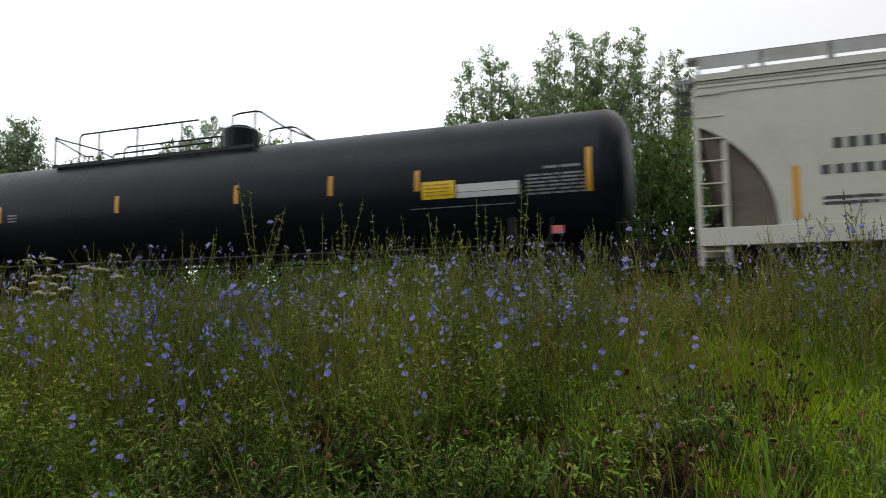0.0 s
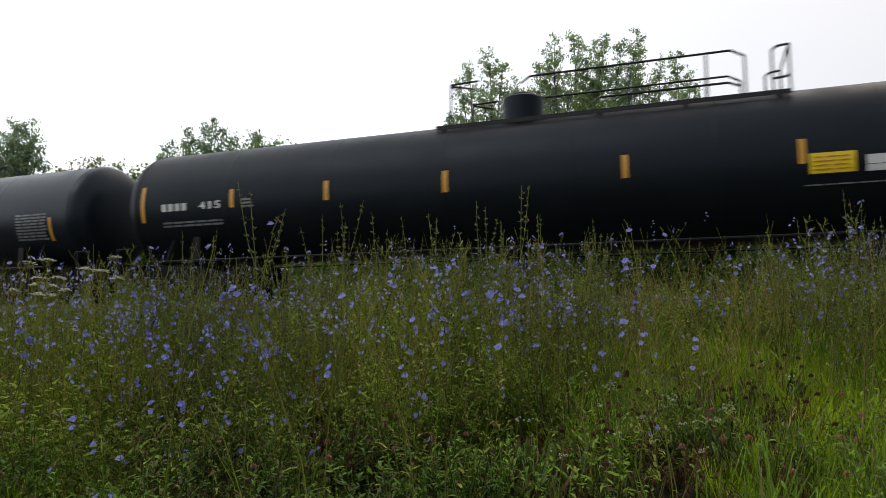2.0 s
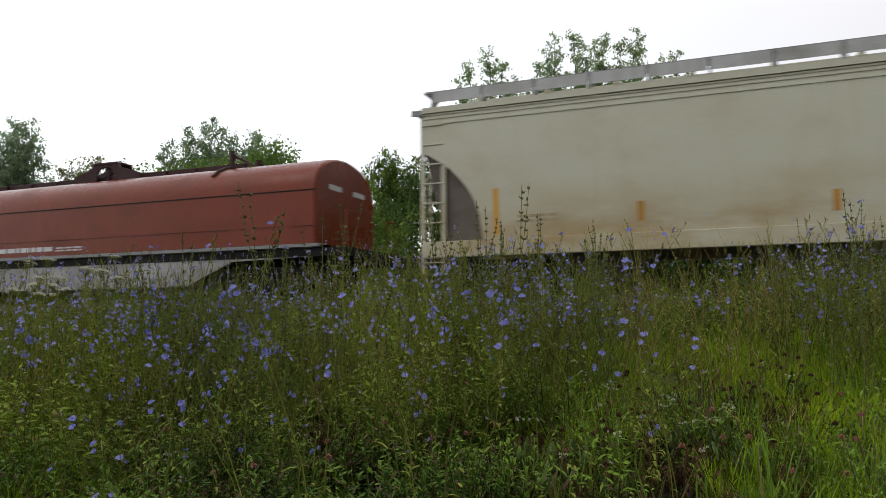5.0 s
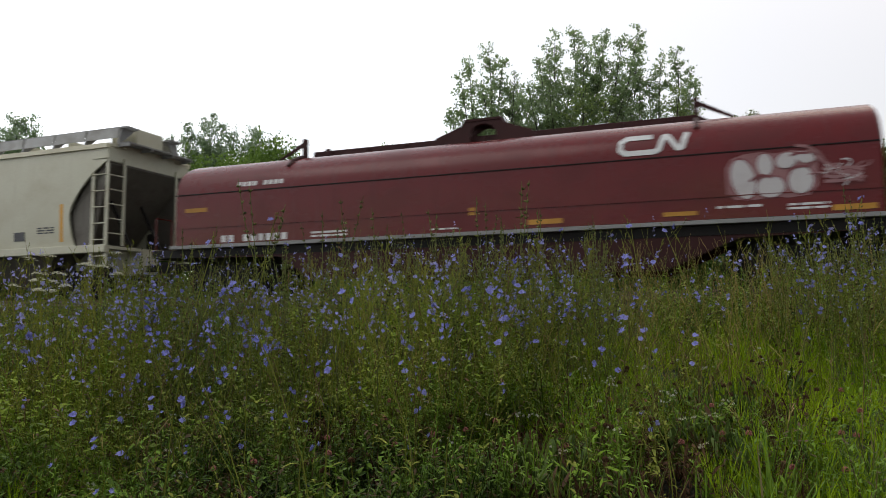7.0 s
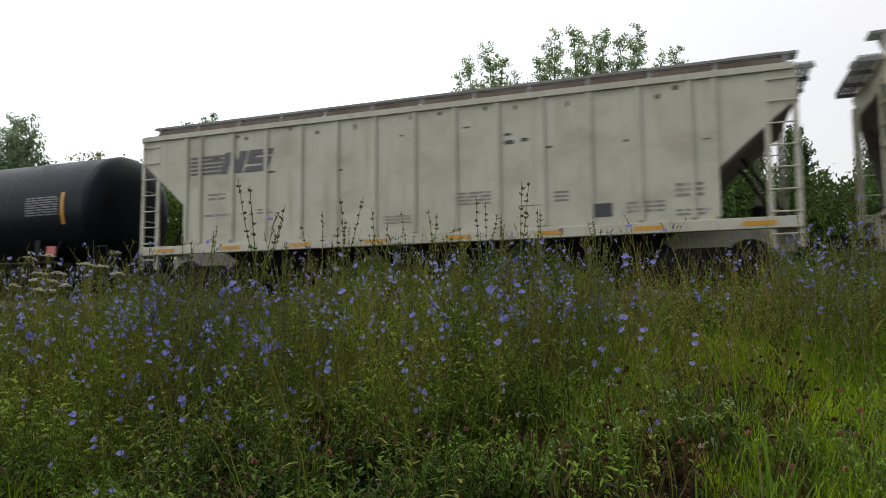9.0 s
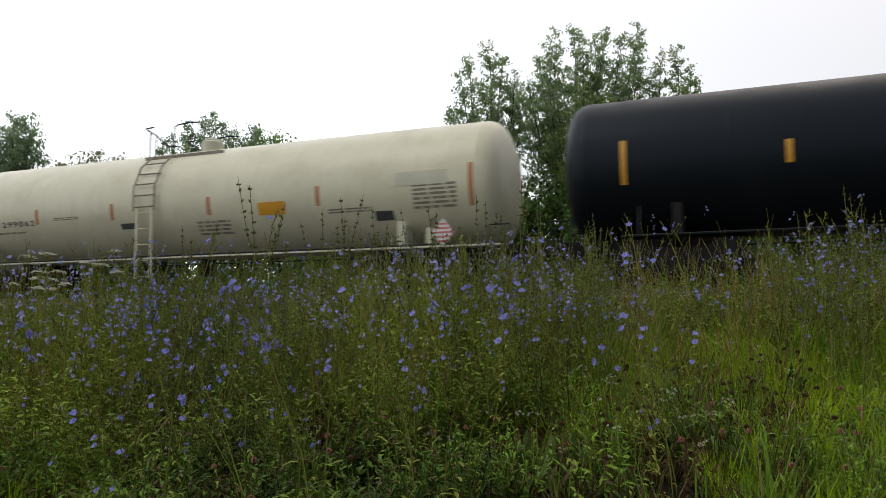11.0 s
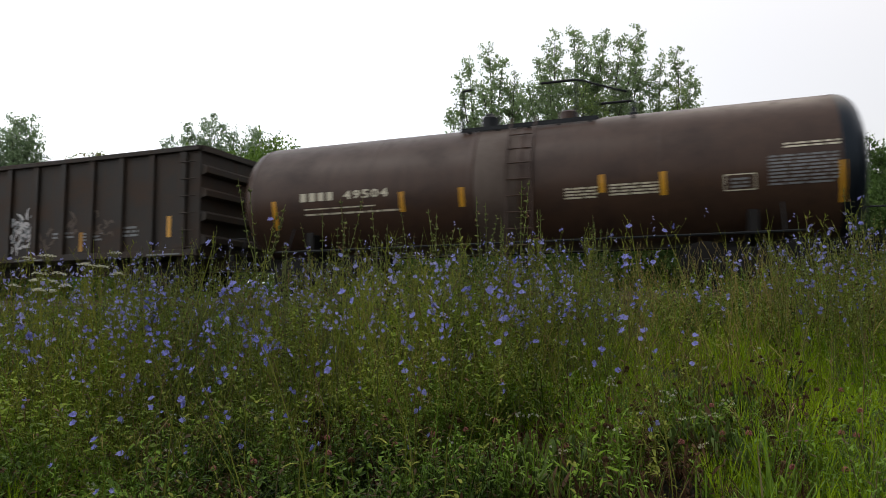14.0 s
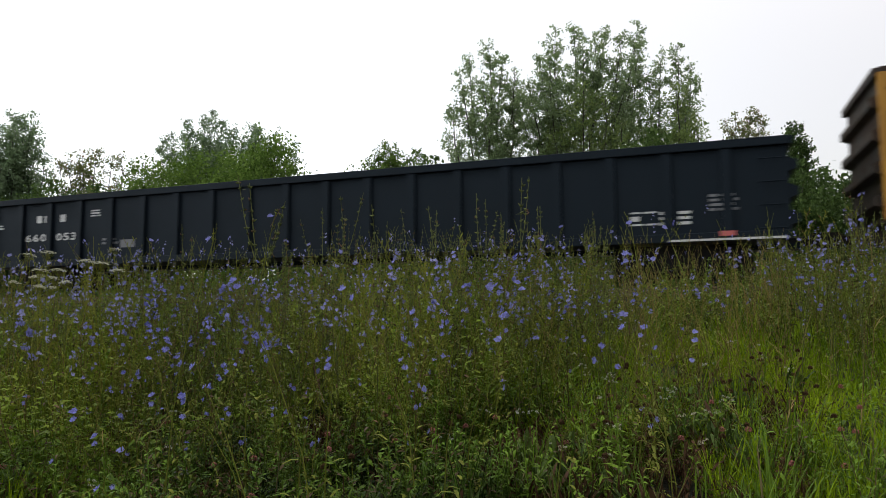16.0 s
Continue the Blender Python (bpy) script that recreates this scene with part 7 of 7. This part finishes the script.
def leaves(rs, centres, radii, per_m2, size, flat=0.8):
    """Leaf quads in clumps through the outer part of each lobe; returns corners and quads."""
    out_ = []
    for c, r in zip(centres, radii):
        k = int(per_m2 * 12.6 * r * r)
        d = rs.normal(size=(k, 3)); d /= np.linalg.norm(d, axis=1)[:, None]
        clump = rs.normal(size=(max(6, k // 26), 3)); clump /= np.linalg.norm(clump, axis=1)[:, None]
        near = clump[rs.randint(0, len(clump), k)]
        d = near * rs.uniform(0.35, 1.0, (k, 1)) + rs.normal(size=(k, 3)) * 0.115
        out_.append(np.asarray(c) + d * r * np.array((1, 1, flat)))
    return leaf_quads(rs, np.concatenate(out_), size)


def leaf_quads(rs, p, size):
    """A pointed leaf at each place of p, turned at random."""
    k = len(p)
    u = rs.normal(size=(k, 3)); u /= np.linalg.norm(u, axis=1)[:, None]
    w = np.cross(u, rs.normal(size=(k, 3))); w /= np.linalg.norm(w, axis=1)[:, None]
    s = size * rs.uniform(0.6, 1.25, (k, 1))
    v = np.stack([p - u * s * 0.6, p + w * s * 0.42, p + u * s * 0.6, p - w * s * 0.42], 1).reshape(-1, 3)
    return v, np.arange(4 * k).reshape(k, 4)


def limb(bm, pts, r0, r1):
    pts = [Vector(p) for p in pts]
    sides = 7
    rings = []
    for i, c in enumerate(pts):
        d = (pts[min(i + 1, len(pts) - 1)] - pts[max(i - 1, 0)]).normalized()
        u = d.cross(Vector((0.31, 0.9, 0.1))).normalized()
        w = d.cross(u)
        r = r0 + (r1 - r0) * i / (len(pts) - 1)
        rings.append([bm.verts.new(c + (u * math.cos(k * math.tau / sides) + w * math.sin(k * math.tau / sides)) * r) for k in range(sides)])
    for a, b in zip(rings, rings[1:]):
        for k in range(sides):
            bm.faces.new((a[k], a[(k + 1) % sides], b[(k + 1) % sides], b[k]))
    bm.faces.new(rings[-1])


def build_tree(name, label, x, y, tips, material, leaf, dense, seed, twig=0.068, rise=0.6):
    """A tree of upright plumes. tips: each plume's reach across from the foot, the height of its point above the rails and its half width.
    A trunk forks into a limb for each plume; shoots rise all along a plume and carry the leaves in loose clusters."""
    rs = np.random.RandomState(seed)
    g = float(land(x, y)) - 0.1
    tree = new(name)
    tree.location = (x, y, g)
    tagged(tree, label, "tree", group="trees behind the railway")
    across = np.array((math.cos(TURN), math.sin(TURN), 0.0))
    away = np.array((-math.sin(TURN), math.cos(TURN), 0.0))
    highest = max(t[1] for t in tips) - g
    middle = sum(t[0] for t in tips) / len(tips)
    def leader(k):
        return across * middle * k * 0.6 + away * 0.25 * math.sin(3 * k + seed) + np.array((0, 0, k * highest))
    bm = bmesh.new()
    limb(bm, [leader(k) for k in (0, 0.15, 0.3, 0.45, 0.6)], 0.05 + 0.011 * highest, 0.05)
    part("trunk", bm, BARK, tree, "grey trunk with forking limbs", True)
    boughs, twigs, spots = bmesh.new(), Soup(), []
    for reach, top, w in tips:
        depth = rs.uniform(-1, 1) * (0.5 + 0.9 * w)
        tip = across * reach + away * depth + np.array((0, 0, top - g - 0.35 * w))
        length = 0.43 * tip[2]
        base = across * (middle * 0.3 + reach * 0.45) + away * depth * 0.5 + np.array((0, 0, tip[2] - length))
        fork = leader(min(0.58, max(0.12, base[2] / highest * 0.62)))
        bend = across * rs.uniform(-0.25, 0.25) * w
        stem = lambda q: base + (tip - base) * q + bend * math.sin(math.pi * q) * 2 + across * (reach - middle) * 0.12 * math.sin(math.pi * q)
        limb(boughs, [fork, fork + (base - fork) * 0.5 + np.array((0, 0, -0.1)), base], 0.07, 0.045)
        limb(boughs, [stem(q) for q in (0, 0.3, 0.6, 0.85, 1.0)], 0.045, 0.006)
        for k in range(int(length / twig)):
            q = rs.uniform(0.02, 1.0)
            wide = w * 1.5 * (min(1.0, 0.5 + q * 1.6) * (1 - 0.66 * max(0.0, (q - 0.5) / 0.5) ** 1.6))
            a = rs.uniform(0, math.tau)
            d = np.array((math.cos(a), math.sin(a), rise * rs.uniform(0.5, 1.4)))
            d /= np.linalg.norm(d)
            ln = wide * rs.uniform(0.45, 1.2) + 0.05
            p0 = stem(q)
            p1 = p0 + d * ln
            stalk(twigs, [p0, p1], 0.009, 0.004)
            m_ = max(2, int(ln * dense * rs.uniform(0.5, 1.3)))
            along = rs.uniform(0.12, 1.06, m_) ** 0.75
            spots.append(p0 + (p1 - p0) * along[:, None] + rs.normal(0, leaf * 0.75, (m_, 3)))
    v, f = twigs.arrays()
    part("bough", boughs, BARK, tree, "thin dark branches")
    tw = new("twig", mesh_from("twig", v, f, BARK))
    tw.parent = tree
    crown = new("crown", mesh_from("crown", *leaf_quads(rs, np.concatenate(spots), leaf), material))
    crown.parent = tree
    tagged(crown, "loose crown of small fluttering green leaves")
    return tree


def build_trees():
    build_tree("poplar_tree", "tall poplar with upright plumes of grey-green leaves", -9.22, 31.25,
               [(0.0, 12.3, 0.6), (-0.9, 11.9, 0.45), (-1.4, 10.9, 0.5), (0.7, 11.7, 0.5), (1.2, 11.0, 0.45), (-1.7, 9.1, 0.55), (-1.5, 7.4, 0.6), (0.4, 9.3, 0.7), (1.0, 9.3, 0.65), (-1.0, 6.6, 0.6), (-0.4, 10.1, 0.6),
                (0.2, 7.2, 0.8), (-0.6, 5.4, 0.9), (0.9, 5.6, 0.9)], POPLAR, 0.10, 50, 3)
    build_tree("poplar_tree", "broad poplar with many pointed plumes of grey-green leaves", -5.94, 32.47,
               [(-0.2, 13.4, 0.55), (-0.7, 12.7, 0.45), (0.6, 13.3, 0.6), (1.7, 13.2, 0.7), (2.1, 13.0, 0.4), (2.8, 12.7, 0.5), (3.4, 13.0, 0.5), (3.8, 12.6, 0.35), (3.6, 11.3, 0.55), (-1.2, 11.5, 0.4),
                (-1.4, 10.8, 0.55), (-2.2, 10.7, 0.7), (-1.8, 10.1, 0.7), (-0.8, 9.9, 0.6), (0.4, 10.4, 0.5), (1.4, 10.7, 0.5), (2.4, 10.6, 0.6), (2.9, 9.0, 0.65), (-1.5, 8.2, 0.8),
                (0.9, 11.8, 0.65), (-1.6, 6.0, 1.0)], POPLAR, 0.10, 50, 13)
    build_tree("poplar_tree", "leaning poplar with an open grey-green crown", -2.71, 33.67,
               [(2.0, 12.2, 0.6), (1.3, 11.9, 0.4), (2.7, 11.3, 0.5), (0.8, 10.9, 0.45), (0.3, 10.6, 0.3), (2.3, 9.8, 0.65), (2.9, 8.6, 0.65), (3.1, 7.7, 0.6), (-0.2, 8.7, 0.4), (-0.7, 7.9, 0.6), (0.2, 6.0, 0.9)],
               POPLAR, 0.10, 50, 23)
    build_tree("young_poplar", "young yellow-green poplar before the tall ones", -4.97, 31.57,
               [(0.0, 9.8, 0.7), (-0.8, 8.7, 0.7), (0.9, 9.1, 0.65), (-1.4, 7.7, 0.7), (1.5, 7.9, 0.65), (0.2, 7.6, 0.9), (-0.5, 6.4, 0.9), (0.9, 6.5, 0.9)], YOUNG, 0.10, 27, 33)
    build_tree("young_poplar", "spreading yellow-green young poplar with a low crown", -1.22, 32.97,
               [(0.0, 9.5, 0.6), (-0.9, 8.4, 0.6), (0.8, 9.0, 0.6), (1.5, 8.2, 0.6), (0.3, 7.4, 0.8), (-0.5, 6.4, 0.9), (1.2, 6.8, 0.8)], YOUNG, 0.10, 27, 34)
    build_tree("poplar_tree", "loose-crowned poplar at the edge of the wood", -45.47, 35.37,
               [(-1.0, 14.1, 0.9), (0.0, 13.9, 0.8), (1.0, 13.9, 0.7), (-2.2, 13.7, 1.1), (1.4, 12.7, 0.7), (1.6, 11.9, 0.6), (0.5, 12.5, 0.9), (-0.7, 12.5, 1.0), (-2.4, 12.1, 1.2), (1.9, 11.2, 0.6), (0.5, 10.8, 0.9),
                (-1.1, 10.9, 1.0), (0.9, 9.4, 1.0), (-0.6, 9.0, 1.2)], HAZEGREEN, 0.15, 26, 4, 0.07)
    build_tree("thin_tree", "thin-leaved small tree with bare twigs showing", -36.12, 33.51,
               [(-2.5, 9.5, 0.55), (-2.0, 9.8, 0.5), (-1.3, 10.0, 0.5), (-0.8, 9.9, 0.45), (-0.2, 10.1, 0.6), (0.7, 9.7, 0.6), (1.4, 9.6, 0.55), (2.0, 9.6, 0.55), (2.7, 8.6, 0.5), (3.6, 8.5, 0.6), (4.5, 8.5, 0.4)],
               TIRED, 0.13, 22, 6, 0.08)
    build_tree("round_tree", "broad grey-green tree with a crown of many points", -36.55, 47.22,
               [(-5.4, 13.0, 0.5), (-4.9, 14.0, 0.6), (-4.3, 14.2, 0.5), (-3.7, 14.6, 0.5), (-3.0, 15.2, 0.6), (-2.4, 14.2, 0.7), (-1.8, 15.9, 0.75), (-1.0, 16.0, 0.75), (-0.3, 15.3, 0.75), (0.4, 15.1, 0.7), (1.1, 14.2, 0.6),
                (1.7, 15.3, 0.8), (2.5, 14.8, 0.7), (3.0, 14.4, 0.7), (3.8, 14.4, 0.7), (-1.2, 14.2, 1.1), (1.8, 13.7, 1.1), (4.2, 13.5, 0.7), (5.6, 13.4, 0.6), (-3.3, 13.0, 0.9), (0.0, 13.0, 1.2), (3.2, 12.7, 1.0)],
               HAZEGREEN, 0.15, 30, 5, 0.075, 0.8)
    build_tree("small_tree", "small bright green tree", -18.78, 42.1,
               [(-1.9, 9.6, 0.45), (-1.2, 10.2, 0.55), (-0.6, 10.6, 0.7), (0.0, 10.3, 0.65), (0.6, 9.9, 0.5), (1.2, 10.4, 0.6), (1.8, 9.9, 0.45), (2.3, 9.2, 0.4), (-0.6, 9.4, 0.7), (1.0, 9.2, 0.7)], FRESH, 0.14, 32, 7, 0.06)
    build_tree("small_tree", "small dull green tree with an open crown", 2.82, 51.2, [(-0.9, 12.5, 0.4), (-0.4, 12.8, 0.5), (0.3, 13.0, 0.5), (0.8, 12.9, 0.5), (1.3, 12.5, 0.45), (0.1, 12.1, 0.5)], TIRED, 0.13, 26, 8, 0.06)
    build_tree("small_tree", "small dark green tree with a narrow crown", 5.39, 48.95, [(-0.4, 10.7, 0.45), (0.1, 11.3, 0.45), (0.5, 11.0, 0.45), (0.4, 10.2, 0.5), (0.9, 10.0, 0.45)], SHADY, 0.13, 40, 9, 0.05)
    build_tree("small_tree", "small dark green tree with a ragged crown", 9.2, 42.1, [(-0.5, 8.9, 0.5), (0.3, 8.6, 0.5), (0.8, 8.2, 0.5), (-0.9, 7.8, 0.5), (0.2, 7.6, 0.7)], SHADY, 0.13, 40, 10, 0.05)


def bush(seed, width, height, material, label, many=42, leaf=0.145):
    """A hedge bush, its base at the origin."""
    rs = np.random.RandomState(seed)
    ob = new("bush")
    tagged(ob, label, "bush", group="hedge behind the railway")
    bm = bmesh.new()
    lobes, rad = [], []
    for k in range(11):
        a = rs.uniform(0, math.tau)
        q = rs.uniform(0, 1)
        z = height * rs.uniform(0.2, 0.86)
        lobes.append((math.cos(a) * q * width * 0.4, math.sin(a) * q * width * 0.3, z))
        rad.append(rs.uniform(0.2, 0.3) * width * (1.1 - 0.4 * z / height))
        limb(bm, [(0.2 * math.cos(a), 0.2 * math.sin(a), -0.1), Vector(lobes[-1]) * 0.5 + Vector((0.1, 0, 0.2)), lobes[-1]], 0.06, 0.015)
    part("bough", bm, BARK, ob, "thin dark branches")
    v, f = leaves(rs, lobes, rad, many, leaf, 0.9)
    c = new("crown", mesh_from("crown", v, f, material))
    c.parent = ob
    tagged(c, "dense leafy crown")
    return ob


def build_hedge():
    kinds = [bush(40, 6.0, 6.6, FRESH, "broad light green hedge bush", 72, 0.105), bush(41, 5.0, 5.4, FRESH, "rounded light green hedge bush", 80, 0.1),
             bush(42, 5.5, 6.0, SHADY, "dark green hedge bush", 46, 0.15), bush(43, 4.2, 4.4, FRESH, "low green hedge bush"), bush(44, 4.4, 4.8, SHADY, "low dark green hedge bush", 46, 0.15)]
    spots = [(0, -26.9, 30.2, 1.18), (0, -24.0, 32.6, 1.32), (1, -21.5, 33.8, 1.5), (1, -19.2, 35.4, 1.36), (2, -34.5, 26.5, 1.02), (2, -30.5, 31.5, 1.05), (3, -28.0, 27.0, 1.2),
             (1, -15.8, 34.5, 1.0), (3, -12.5, 33.0, 1.25), (2, -9.6, 28.6, 0.92), (2, -5.6, 29.4, 0.98), (1, -7.6, 27.2, 0.85), (2, -2.0, 30.6, 1.02), (2, 0.6, 33.2, 1.08),
             (1, 2.9, 35.0, 1.0), (2, 5.6, 38.0, 1.02), (2, 8.9, 38.6, 1.04), (1, 12.4, 38.4, 1.1), (2, 16.5, 39.0, 1.1), (2, 7.6, 33.5, 0.88), (2, 10.6, 35.5, 0.95), (3, -3.8, 26.6, 0.9), (3, 1.2, 28.6, 0.85),
             (2, -38.5, 24.5, 1.0), (3, 4.4, 33.0, 0.9), (3, 8.0, 34.0, 0.85), (1, -32.5, 28.6, 0.95), (3, -17.5, 31.0, 1.0), (3, -22.5, 29.0, 1.0), (2, 3.2, 36.5, 1.06), (2, 5.0, 39.5, 1.08), (2, 1.6, 31.0, 0.92), (2, -16.9, 37.5, 0.98), (2, -18.9, 38.6, 1.0), (2, 7.4, 36.2, 0.98), (2, -8.4, 33.4, 1.0), (2, -4.2, 34.6, 1.0), (2, -10.9, 31.6, 0.95),
             (0, -38.0, 33.0, 1.05), (0, -42.0, 33.5, 1.05), (1, -34.0, 34.5, 1.15), (1, -20.8, 36.4, 1.2), (1, -17.6, 36.6, 1.1)]
    rng = random.Random(9)
    used = set()
    for k, x, y, s in spots:
        if x > -11 and k in (1, 3):     # the hedge is darker here
            k = 4
        m = pose(x, y, float(land(x, y)) - 0.05, 0, 0, rng.uniform(0, 360))
        ob = kinds[k]
        if k in used:
            ob = copy_thing(ob, m)
        else:
            used.add(k)
            ob.matrix_basis = m
        ob.scale = (s * 1.12, s * 1.12, s * 1.24)


def build_undergrowth():
    """The tangle at the foot of the hedge and the wood far behind it."""
    rs = np.random.RandomState(77)
    for name, label, y0, y1, top, count, size, mat in (("undergrowth", "tangled green undergrowth below the hedge", 25.5, 31, 2.4, 26000, 0.17, SHADY),
                                                       ("far_wood", "dark green wood far behind the railway", 58, 66, 5.6, 26000, 0.42, DEEP),
                                                       # Added dark band beyond the track: stands in for shade under the
                                                       # cars.
                                                       ("added_trackside_weeds", "added dark rank weeds along the far side of the track", 17.7, 19.4, 1.25, 26000, 0.11, DULL)):
        x = rs.uniform(-62 if y0 < 40 else -95, 34 if y0 < 40 else 60, count)
        y = rs.uniform(y0, y1, count)
        wave = 0.72 + 0.28 * np.sin(x * 0.7 + 1.3 * np.sin(x * 0.23))
        z = land(x, y) + top * wave * rs.uniform(0, 1, count) ** 0.8
        p = np.stack([x, y, z], -1)
        ob = new(name, mesh_from(name, *leaf_quads(rs, p, size), mat))
        tagged(ob, label, "wood" if y0 > 40 else "undergrowth", kind="stuff")


build_undergrowth()
build_trees()
build_hedge()


def motions():
    """The train rolls past at one speed; its wheels turn with it."""
    for car, middle in CARS:
        walk(car, [(t, pose(middle - 0.06 + SPEED * (t - 8), TRACK_Y, 0)) for t in (0, 4, 8, 12, 16)])
    turn = math.degrees(SPEED / 0.462)
    first = WHEELSETS[0]
    walk(first, [(k / FPS, pose(0, 0, 0, 0, turn * k / FPS % 360, 0)) for k in range(16 * FPS + 1)])
    keys = first.animation_data
    for other in WHEELSETS[1:]:
        other.rotation_mode = "QUATERNION"
        mine = other.animation_data_create()
        mine.action = keys.action
        mine.action_slot = keys.action_slot


motions()
